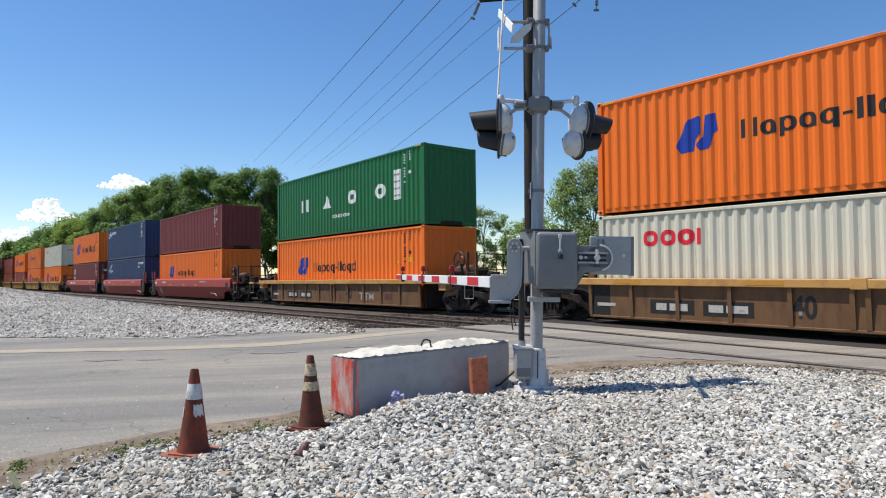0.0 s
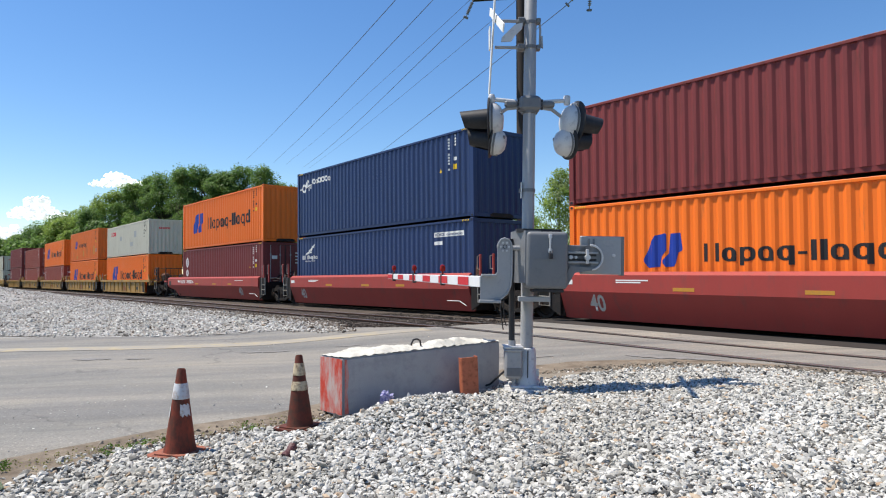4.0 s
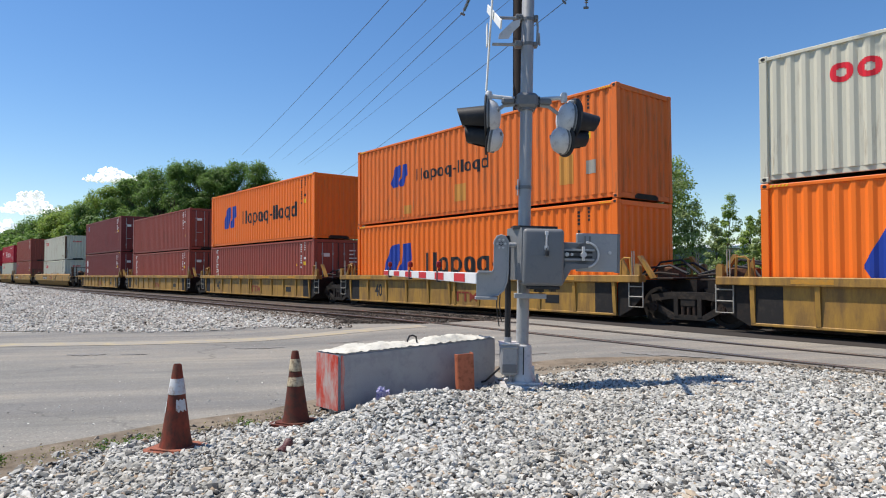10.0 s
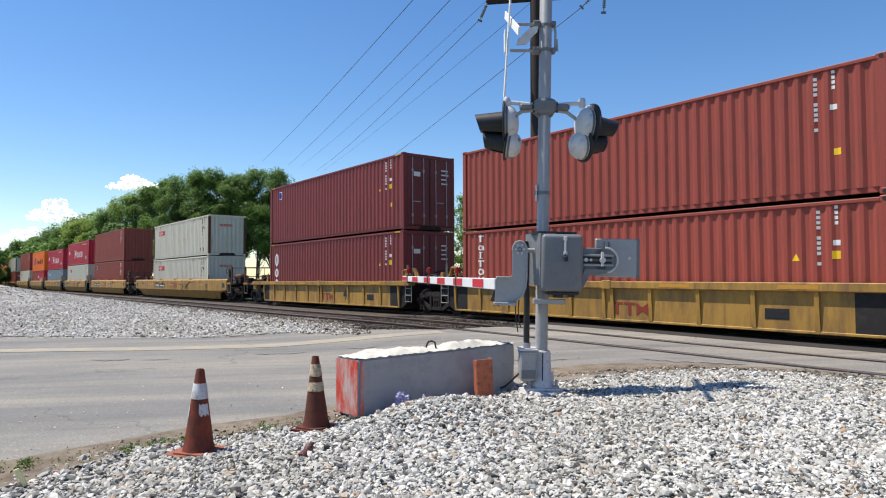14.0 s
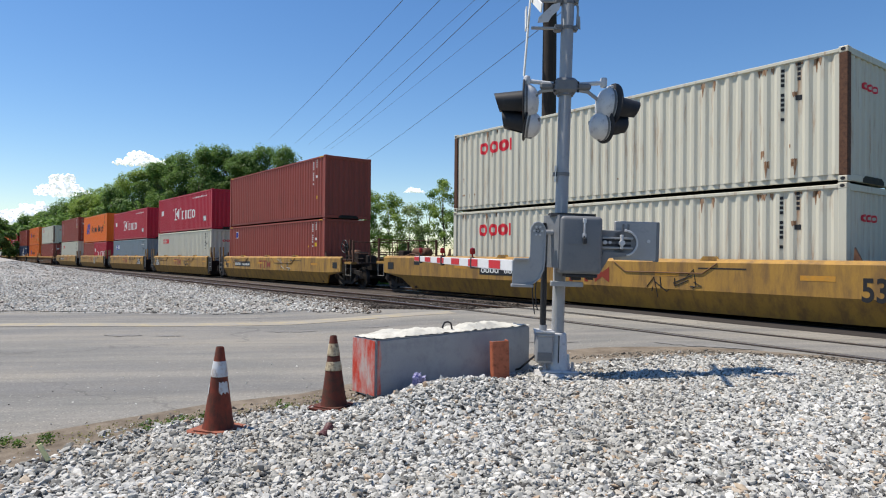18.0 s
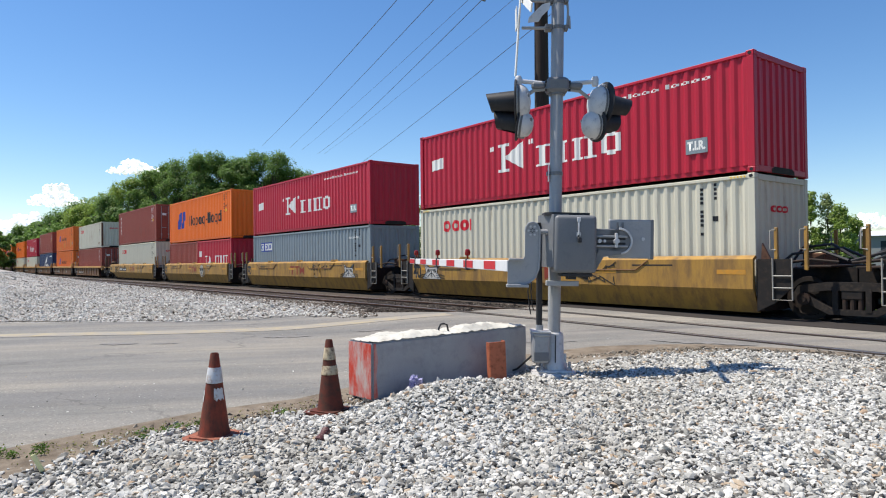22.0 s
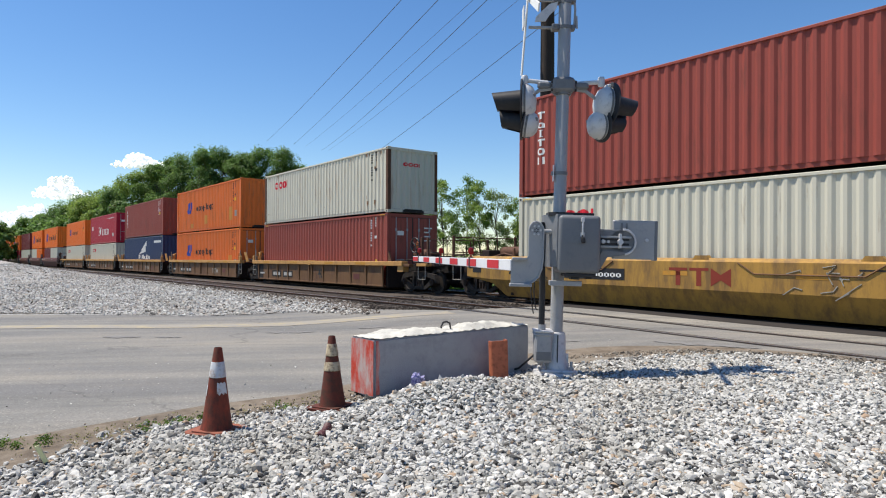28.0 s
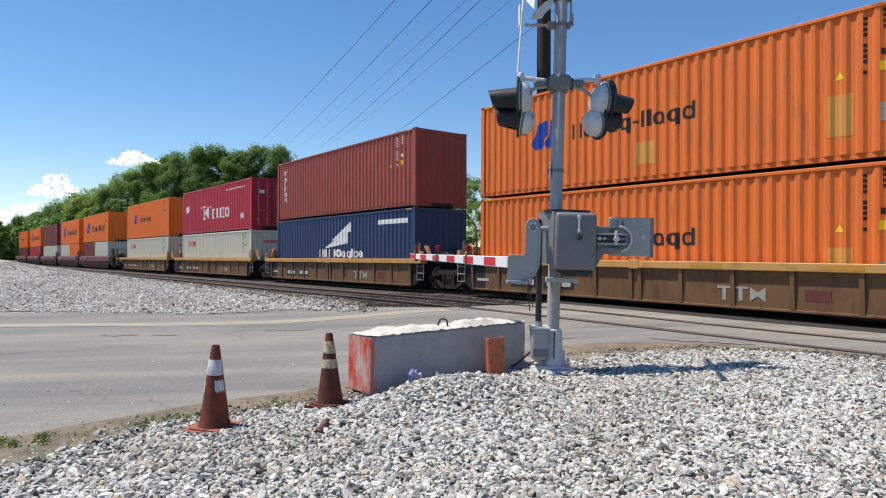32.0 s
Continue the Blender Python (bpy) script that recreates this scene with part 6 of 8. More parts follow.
def bars(mb, x0, x1, z, h, code, lift=0.004, flat=False):
    """Plain rings and bars in a word's rhythm, from x0 to x1."""
    gap = 0.13
    k = (x1 - x0) / (sum(GLYPH[c] + gap for c in code) - gap)
    x = x0
    for c in code:
        w = GLYPH[c] * k
        st = min(0.21 * k, w)
        if c == "-":
            paint(mb, x, x + w, z + 0.30 * h, z + 0.44 * h, lift, flat)
        elif c in "nb":
            paint(mb, x, x + w, z, z + h, lift, flat)
        elif c == "o":
            ring(mb, x, x + w, z, z + h, 0.30 * w, 0.28 * h, lift, flat)
        elif c in "apqd":
            ring(mb, x, x + w, z - 0.01 * h, z + 0.75 * h, st, 0.14 * h, lift, flat)
            for side, lo, hi in {"a": ((1, 0, 0.5),), "p": ((0, -0.22, 0.74),), "q": ((1, -0.22, 0.74),), "d": ((1, 0, 1.0),)}[c]:
                u = x if side == 0 else x + w - st
                paint(mb, u, u + st, z + lo * h, z + hi * h, lift + 0.002, flat)
        elif c == "u":
            for u in (x, x + w - st):
                paint(mb, u, u + st, z, z + h, lift, flat)
        elif c == "i":
            paint(mb, x + 0.28 * w, x + 0.72 * w, z + 0.10 * h, z + 0.90 * h, lift, flat)
            for lo in (0.0, 0.90):
                paint(mb, x, x + w, z + lo * h, z + (lo + 0.10) * h, lift, flat)
        elif c == "w":
            paint(mb, x, x + w, z, lambda u: z + h * (1 - abs(u - x - w / 2) / (w / 2)), lift, flat)
        elif c != ".":
            lo, hi = {"s": (0, 0.74), "c": (0, 1.0)}[c]
            lo, hi = z + lo * h, z + hi * h
            r = min(0.12 * h, 0.4 * st)
            tk = min(0.8 * st, 0.2 * (hi - lo))
            for a in (x, x + w - st):
                paint(mb, a, a + st, lo + r, hi - r, lift, flat)
            paint(mb, x + st, x + w - st, hi - tk, hi, lift, flat)
            paint(mb, x + st, x + w - st, lo, lo + tk, lift, flat)
        x += w + gap * k


def emblem(mb, x, z, w, h):
    """A slanted flag in two strokes."""
    lerp = lambda u, pts: float(np.interp((u - x) / w, [p[0] for p in pts], [p[1] for p in pts])) * h + z
    paint(mb, x, x + 0.60 * w, lambda u: lerp(u, [(0, 0.20), (0.10, 0.0), (0.42, 0.03), (0.46, 0.30), (0.60, 0.50)]), lambda u: lerp(u, [(0, 0.26), (0.20, 0.78), (0.30, 0.95), (0.58, 1.0), (0.60, 0.97)]))
    paint(mb, x + 0.50 * w, x + 1.0 * w, lambda u: lerp(u, [(0.5, 0.14), (0.58, 0.02), (0.84, 0.04), (0.88, 0.42), (1.0, 0.50)]), lambda u: lerp(u, [(0.5, 0.22), (0.66, 0.42), (0.70, 0.98), (0.97, 1.0), (0.98, 0.62), (1.0, 0.60)]))


def livery(style, H, L):
    """Painted marks of one container side: a list of name, material and mesh builder. x runs along the wall from 0 to L."""
    out = []

    def g(name, m):
        out.append((name, m, MB()))
        return out[-1][2]

    if style == "lines":  # large blue flag and black word
        emblem(g("emblem", "logo_blue"), 1.85, 0.93, 1.68, 1.20)
        bars(g("wordmark", "black"), 4.35, 10.5, 1.08, 0.68, "uapaq-nnaqd")
    elif style in ("lines_small", "lines_worn"):
        emblem(g("emblem", "logo_blue"), 2.28, 1.24, 1.0, 0.80)
        bars(g("wordmark", "black"), 3.8, 7.5, 1.37, 0.40, "uapaq-nnaqd")
        if style == "lines_worn":
            for u, z0, w_, h_ in ((5.9, 0.45, 0.55, 0.55), (10.3, 0.50, 0.45, 0.80), (3.1, 0.25, 0.4, 0.3)):
                paint(g("repair_patch", "patch_ochre"), u, u + w_, z0, z0 + h_)
            paint(g("scuff", "logo_grey"), 11.2, 11.5, 0.7, 1.05)
    elif style in ("blossom", "blossom_patched", "blossom_rusty"):
        if style == "blossom_patched":
            for u, z0, w_, h_ in ((4.1, 1.30, 0.5, 0.36), (8.2, 1.40, 0.75, 0.50), (7.2, 0.75, 0.7, 0.32)):
                paint(g("repair_patch", "patch_grey"), u, u + w_, z0, z0 + h_)
        bars(g("wordmark", "logo_red"), 1.33, 2.84, H - 0.83, 0.37, "ooon")
    elif style == "crimson":
        f = g("flag", "white")
        paint(f, 0.68, 1.32, lambda u: H * 0.50 + (u - 0.68) * 0.06, lambda u: H * 0.64 + (u - 0.68) * 0.08)
        w = g("wordmark", "white")
        bars(w, 4.15, 4.62, 0.86, 0.86, "i")
        paint(w, 4.50, 5.22, lambda u: 1.24 - (u - 4.50) * 0.50, lambda u: 1.34 + (u - 4.50) * 0.50)
        for u, q in ((5.75, 0.55), (6.55, 0.42), (7.12, 0.40), (7.56, 0.40)):
            bars(w, u, u + q, 0.86, 0.60, "i")
        bars(w, 8.14, 8.74, 0.86, 0.60, "c")
        for u in (3.75, 3.88, 5.45, 5.58):
            paint(w, u, u + 0.08, 1.56, 1.70)
        bars(g("small_writing", "white"), 8.2, 11.2, H * 0.84, 0.11, "sssnsss.nssss")
    elif style == "short_red":
        f = g("flag", "white")
        paint(f, 0.35, 0.75, H * 0.60, H * 0.74)
        bars(g("wordmark", "white"), 1.45, 5.4, 0.98, 0.62, "iw.iiiii")
    elif style == "union":
        for i, c in enumerate("uwoo"):
            bars(g("wide_letter_bar", "white"), 2.61 + 2.12 * i, 3.30 + 2.12 * i, 1.2, 0.56, c)
        paint(g("white_panel", "white"), 10.25, 10.70, 1.04, 2.16)
        bars(g("small_writing", "white"), 5.6, 7.0, 0.72, 0.20, "ssss.sss")
        r = g("small_writing", "black")
        for i in range(4):
            bars(r, 10.30, 10.65, 1.16 + 0.26 * i, 0.10, "sss", 0.007)
    elif style == "horse":
        h = g("emblem", "white")
        ring(h, 0.42, 0.84, 1.98, 2.36, 0.11, 0.10, 0.004, False)
        paint(h, 0.22, 0.46, lambda u: 2.10 + (u - 0.22) * 0.1, lambda u: 2.13 + (u - 0.22) * 0.35)
        paint(h, 0.80, 0.98, lambda u: 2.12 + (u - 0.8) * 0.4, lambda u: 2.34 + (u - 0.8) * 1.1)
        paint(h, 0.94, 1.12, lambda u: 2.44 - (u - 0.94) * 0.5, lambda u: 2.55 - (u - 0.94) * 0.7)
        paint(h, 0.96, 1.30, lambda u: 2.20 + (u - 0.96) * 0.12, lambda u: 2.27 + (u - 0.96) * 0.12)
        paint(h, 1.10, 1.16, 2.02, 2.22)
        paint(h, 1.22, 1.28, 2.10, 2.30)
        bars(g("wordmark", "white"), 1.42, 3.0, 2.28, 0.24, "oaoooa")
    elif style == "wing":
        h = g("emblem", "white")
        for q in range(4):
            paint(h, 0.74 + 0.12 * q, 1.36 + 0.10 * q, lambda u: 2.06 + 0.055 * q + (u - 0.74 - 0.12 * q) * (0.18 + 0.10 * q), lambda u: 2.095 + 0.055 * q + (u - 0.74 - 0.12 * q) * (0.22 + 0.11 * q))
        bars(g("wordmark", "white"), 0.46, 1.86, 1.88, 0.17, "unu.noaqnaa")
        bars(g("small_writing", "white"), 0.70, 1.70, 1.77, 0.07, "s.ssssssss")
        paint(g("white_panel", "white"), 10.14, 11.72, 2.36, 2.52)
        bars(g("small_writing", "blue"), 10.2, 11.6, 2.39, 0.10, "cccc..sssssss", 0.007)
        paint(g("white_panel", "white"), 10.14, 10.62, 2.10, 2.22)
    elif style == "wing_mid":
        h = g("emblem", "white")
        paint(h, 5.2, 7.2, lambda u: 1.45 + (u - 5.2) * 0.10, lambda u: 1.50 + (u - 5.2) * 0.34)
        paint(h, 5.8, 7.5, lambda u: 1.75 + (u - 5.8) * 0.24, lambda u: 1.80 + (u - 5.8) * 0.46)
        bars(g("wordmark", "white"), 4.6, 8.45, 1.05, 0.36, "unu.noaqnaa")
        paint(g("white_panel", "white"), 9.6, 11.7, 2.34, 2.52)
    elif style == "square":
        paint(g("blue_panel", "logo_blue"), 1.0, 2.46, 1.70, 2.18)
        for i in range(3):
            paint(g("white_square", "white"), 1.04 + 0.48 * i, 1.44 + 0.48 * i, 1.76, 2.12, 0.007)
            bars(g("letter_bar", "logo_blue"), 1.12 + 0.48 * i, 1.36 + 0.48 * i, 1.82, 0.24, "c", 0.010)
        bars(g("small_writing", "white"), 10.4, 11.3, H * 0.80, 0.12, "sss.ssss")
    elif style == "upright":  # tall white characters down the left end
        for i in range(6):
            z = 2.22 - 0.262 * i
            b_ = g("letter_bar", "white")
            if i in (0, 3):  # beam on a post
                paint(b_, 0.74, 1.02, z + 0.15, z + 0.20)
                paint(b_, 0.84, 0.92, z - 0.01, z + 0.15)
            elif i == 4:
                ring(b_, 0.74, 1.02, z - 0.01, z + 0.20, 0.08, 0.05, 0.004, False)
            elif i == 2:
                bars(b_, 0.80, 0.96, z - 0.01, 0.21, "i")
            else:
                bars(b_, 0.74, 1.02, z - 0.01, 0.21, "a" if i == 1 else "u")
    elif style == "upright_low":
        for z0, z1 in ((1.74, 2.42), (1.20, 1.66), (0.62, 1.12)):
            ring(g("letter_ring", "white"), 0.62, 0.98, z0, z1, 0.09, 0.10, 0.004, False)
    elif style == "badge":
        paint(g("badge", "white"), 1.04, 1.42, 2.20, 2.58)
        paint(g("badge", "logo_blue"), 1.08, 1.38, 2.24, 2.54, 0.007)
    if style == "blossom_rusty":  # streaks that run down from the top and the seams
        rng = random.Random(int(H * 1000))
        for i in range(30):
            u, w_ = rng.choice((rng.uniform(0.2, 1.2), rng.uniform(0.3, L - 0.5), rng.uniform(L - 1.8, L - 0.3))), rng.uniform(0.03, 0.12)
            top = rng.choice((H - 0.11, H - 0.11, H * rng.uniform(0.3, 0.8), 0.55))
            drop = rng.uniform(0.08, 0.45)
            mid_, ph = u + w_ * rng.uniform(0.3, 0.7), rng.uniform(0, 6)
            lo = lambda v: max(0.17, top - drop * (1 - abs(v - mid_) / w_) * (0.75 + 0.25 * math.sin(v * 90 + ph)))
            paint(g("rust_stain", "rust_stain"), u, u + w_, lo, lambda v: top - 0.02 * abs(math.sin(v * 70 + ph)), 0.003)
    if L > 8:  # registration marks near the other end
        dark = style in ("lines", "lines_small", "lines_worn", "blossom_patched", "blossom", "blossom_rusty", "square")
        if style not in ("crimson", "wing", "wing_mid"):
            m = g("small_writing", "black" if dark else "white")
            for i in range(11):
                if i not in (4, 9):
                    paint(m, L - 1.27, L - 1.21, H * 0.90 - 0.10 * i, H * 0.90 - 0.10 * i + 0.065)
            for i in range(4):
                paint(m, L - 0.95, L - 0.89, H * 0.93 - 0.10 * i, H * 0.93 - 0.10 * i + 0.065)
            paint(m, L - 0.98, L - 0.86, H * 0.66, H * 0.70)
        if style in ("lines", "lines_small", "lines_worn", "upright", "badge", "upright_low", "horse"):
            paint(g("warning_label", "label_yellow"), L - 1.75, L - 1.6, H * 0.55, lambda u: H * 0.55 + 0.15 - abs(u - L + 1.675) * 1.6)
            paint(g("label", "label_yellow"), L - 1.0, L - 0.86, H * 0.56, H * 0.62)
        if style in ("badge", "plain"):
            paint(g("label", "label_yellow"), L - 0.94, L - 0.80, H * 0.32, H * 0.37)
    return out


def text_mesh(text, size, mat):
    """Flat letters as a mesh, standing in the xz plane and facing -y."""
    cu = bpy.data.curves.new("text", "FONT")
    cu.offset = 0.014
    cu.body, cu.size, cu.align_x, cu.align_y = text, size, "CENTER", "CENTER"
    ob = bpy.data.objects.new("text", cu)
    scene.collection.objects.link(ob)
    me = bpy.data.meshes.new_from_object(ob.evaluated_get(bpy.context.evaluated_depsgraph_get()))
    bpy.data.objects.remove(ob)
    bpy.data.curves.remove(cu)
    me.name = "number"
    me.transform(pose(0, 0, 0, 90, 0, 0) @ Matrix.Diagonal((0.78, 1.0, 1.0, 1.0)))
    me.materials.clear()
    me.materials.append(M[mat])
    return me


def container(x_left, z, mat, style, H, label, L=12.192, doors=False, rust=False):
    """A steel shipping container whose rear end stands at x_left on the train at the clip's start."""
    c = thing("shipping_container", label, "shipping container", "shipping containers on the train")
    h2, w2 = L / 2, W / 2
    at0 = pose(-h2, -w2, 0)
    wall = shared(("wall", L, H, mat), lambda: fix_normals(corr_wall(0.13, L - 0.13, 0.15, H - 0.10).mesh("side_wall", mat)))
    part("side_wall", wall, mat, c, at=pose(-h2, -w2 + 0.016, 0))
    part("side_wall", wall, mat, c, at=pose(h2, w2 - 0.016, 0, 0, 0, 180))
    endw = shared(("end", H, mat), lambda: fix_normals(corr_wall(0.12, W - 0.12, 0.16, H - 0.12).mesh("end_wall", mat)))
    part("end_wall", endw, mat, c, at=pose(h2 - 0.02, -w2, 0, 0, 0, 90)) if not doors else None
    part("end_wall", endw, mat, c, at=pose(-h2 + 0.02, w2, 0, 0, 0, -90))
    if doors:
        dm = shared(("door", H, mat), lambda: fix_normals(MB().box(-0.02, 0, 0.17, 0.0, W / 2 - 0.125, H - 0.13, 0.006).box(0, 0.05, 0.30, 0.018, W / 2 - 0.18, H * 0.34).box(0, 0.05, H * 0.38, 0.018, W / 2 - 0.18, H * 0.62).box(0, 0.05, H * 0.66, 0.018, W / 2 - 0.18, H - 0.26).mesh("door", mat)))
        rodm = shared(("rod", H), lambda: MB().cyl((0, 0, 0.2), (0, 0, H - 0.16), 0.017, n=8).box(-0.03, -0.035, 0.5, 0.02, 0.035, 0.62).box(-0.03, -0.035, H - 0.7, 0.02, 0.035, H - 0.6).mesh("lock_rod", "galv"))
        hdl = shared("handle", lambda: MB().box(-0.01, 0, 0, 0.02, 0.34, 0.035, 0.006).mesh("door_handle", "galv"))
        for s in (0, 1):
            d = part("door", dm, mat, c, at=pose(h2 - 0.02, -w2 + 0.12 + s * (W / 2 - 0.122), 0))
            for q in (0.28, 0.80):
                part("lock_rod", rodm, "galv", d, "galvanised locking rod", at=pose(0.035, q, 0))
            part("door_handle", hdl, "galv", d, at=pose(0.05, 0.3, 1.05))
            seal = shared(("seal", H), lambda: MB().box(0.0, 0.0, 0.19, 0.006, 0.02, H - 0.15).box(0.0, W / 2 - 0.15, 0.19, 0.006, W / 2 - 0.13, H - 0.15).box(0.0, 0.02, H - 0.17, 0.006, W / 2 - 0.15, H - 0.15).box(0.0, 0.02, 0.19, 0.006, W / 2 - 0.15, 0.21).mesh("door_seal", "hood"))
            part("door_seal", seal, "hood", d, "black rubber door seal")
        mk = MB()
        for i in range(4):
            mk.box(h2 + 0.002, 0.55, H * 0.80 - 0.17 * i, h2 + 0.004, 0.55 + random.uniform(0.25, 0.4), H * 0.80 - 0.17 * i + 0.05)
        mk.box(h2 + 0.002, -0.75, H * 0.70, h2 + 0.004, -0.45, H * 0.76)
        part("door_marking", mk, "white", c)
    roof = shared(("roof", L, H, mat), lambda: fix_normals(MB().box(0.1, 0.06, H - 0.05, L - 0.1, W - 0.06, H - 0.02).mesh("roof", mat)))
    part("roof", roof, mat, c, at=at0)
    frame_mat = "rusty" if rust else mat
    postm = shared(("post", H, frame_mat), lambda: fix_normals(MB().box(-0.08, -0.075, 0.11, 0.08, 0.075, H - 0.11, 0.012).mesh("corner_post", frame_mat)))
    cast = shared(("cast", mat), lambda: fix_normals(MB().box(-0.089, -0.081, 0, 0.089, 0.081, 0.118, 0.014).mesh("corner_casting", mat)))
    for sx in (-1, 1):
        for sy in (-1, 1):
            part("corner_post", postm, frame_mat, c, at=pose(sx * (h2 - 0.085), sy * (w2 - 0.08), 0))
            for zz in (0.0, H - 0.118):
                part("corner_casting", cast, mat, c, at=pose(sx * (h2 - 0.09), sy * (w2 - 0.082), zz))
            if sy < 0:
                hole = shared("casting_hole", lambda: MB().prism([(0.045 * math.cos(k * math.pi / 5), 0.034 * math.sin(k * math.pi / 5)) for k in range(10)], -0.002, 0.002).mesh("casting_hole", "black"))
                for zz in (0.059, H - 0.059):
                    part("casting_hole", hole, "black", c, at=pose(sx * (h2 - 0.09), -w2 - 0.0005, zz))
    slot = shared("tunnel", lambda: MB().prism([(-0.52, 0.02), (0.52, 0.02), (0.52, 0.10), (0.40, 0.16), (-0.40, 0.16), (-0.52, 0.10)], -0.002, 0.002, "yz").mesh("tunnel_slot", "grime"))
    part("tunnel_slot", slot, "grime", c, "dark recess under the end sill", at=pose(h2 - 0.0005, 0, 0))
    if H > 2.8:
        def stripes():
            mb = MB()
            for q in range(5):
                mb.prism([(0.20 + 0.075 * q, H - 0.085), (0.235 + 0.075 * q, H - 0.085), (0.255 + 0.075 * q, H - 0.04), (0.22 + 0.075 * q, H - 0.04)], -0.004, 0.0)
                mb.prism([(L - 0.20 - 0.075 * q, H - 0.085), (L - 0.235 - 0.075 * q, H - 0.085), (L - 0.255 - 0.075 * q, H - 0.04), (L - 0.22 - 0.075 * q, H - 0.04)], -0.004, 0.0)
            return mb.mesh("height_stripes", "label_yellow")
        part("height_stripes", shared(("stripes", H, L), stripes), "label_yellow", c, "yellow dashes along the top rail", at=pose(-h2, -w2 + 0.002, 0), kind="stuff")
    top = shared(("rail", L, H, mat, 1), lambda: fix_normals(MB().box(-h2 + 0.17, -0.03, H - 0.10, h2 - 0.17, 0.03, H - 0.03, 0.008).mesh("top_rail", mat)))
    low = shared(("rail", L, H, mat, 0), lambda: fix_normals(MB().box(-h2 + 0.17, -0.03, 0.045, h2 - 0.17, 0.03, 0.165, 0.008).mesh("bottom_rail", mat)))
    for sy in (-1, 1):
        part("top_rail", top, mat, c, at=pose(0, sy * (w2 - 0.032), 0))
        part("bottom_rail", low, mat, c, at=pose(0, sy * (w2 - 0.085), 0))
    hd = shared(("head", mat), lambda: fix_normals(MB().box(-0.035, -w2 + 0.16, 0.0, 0.035, w2 - 0.16, 0.13, 0.008).mesh("end_rail", mat)))
    for sx in (-1, 1):
        for zz in (0.02, H - 0.145):
            part("end_rail", hd, mat, c, at=pose(sx * (h2 - 0.04), 0, zz))
    floor = shared(("floor", L), lambda: fix_normals(MB().box(-h2 + 0.1, -w2 + 0.08, 0.12, h2 - 0.1, w2 - 0.08, 0.16).mesh("floor", "under")))
    part("floor", floor, "under", c)
    for pname, mname, me in shared(("livery", style, H, L), lambda: [(n_, k, b.mesh(n_, k)) for n_, k, b in livery(style, H, L)]):
        part(pname, me, mname, c, at=pose(-h2, -w2 + 0.016, 0), kind="stuff" if pname in ("wordmark", "small_writing") else "")
    if style.startswith("blossom"):
        part("end_mark", shared(("endmark", H), lambda: (lambda b: (bars(b, 0.75, 1.55, H * 0.72, 0.15, "ooon"), b.mesh("end_mark", "logo_red"))[1])(MB())), "logo_red", c, at=pose(h2 - 0.018, -w2, 0, 0, 0, 90), kind="stuff")
    if style == "crimson":  # customs plate
        plate = part("customs_plate", shared("customs_plate", lambda: MB().box(-0.27, -0.002, -0.17, 0.27, 0.002, 0.17).mesh("customs_plate", "slate")), "slate", c, "dark blue-grey plate with white letters", at=pose(h2 - 1.35, -w2 + 0.009, H * 0.28))
        part("letters", shared("customs_letters", lambda: text_mesh("T.I.R.", 0.27, "white")), "white", plate, at=pose(0, -0.005, 0))
    RIDERS.append((c, x_left + h2, z))
    return c


# one truck: side frames, bolster, springs and two wheelsets
WHEEL_R = 0.42
WHEELSETS = []


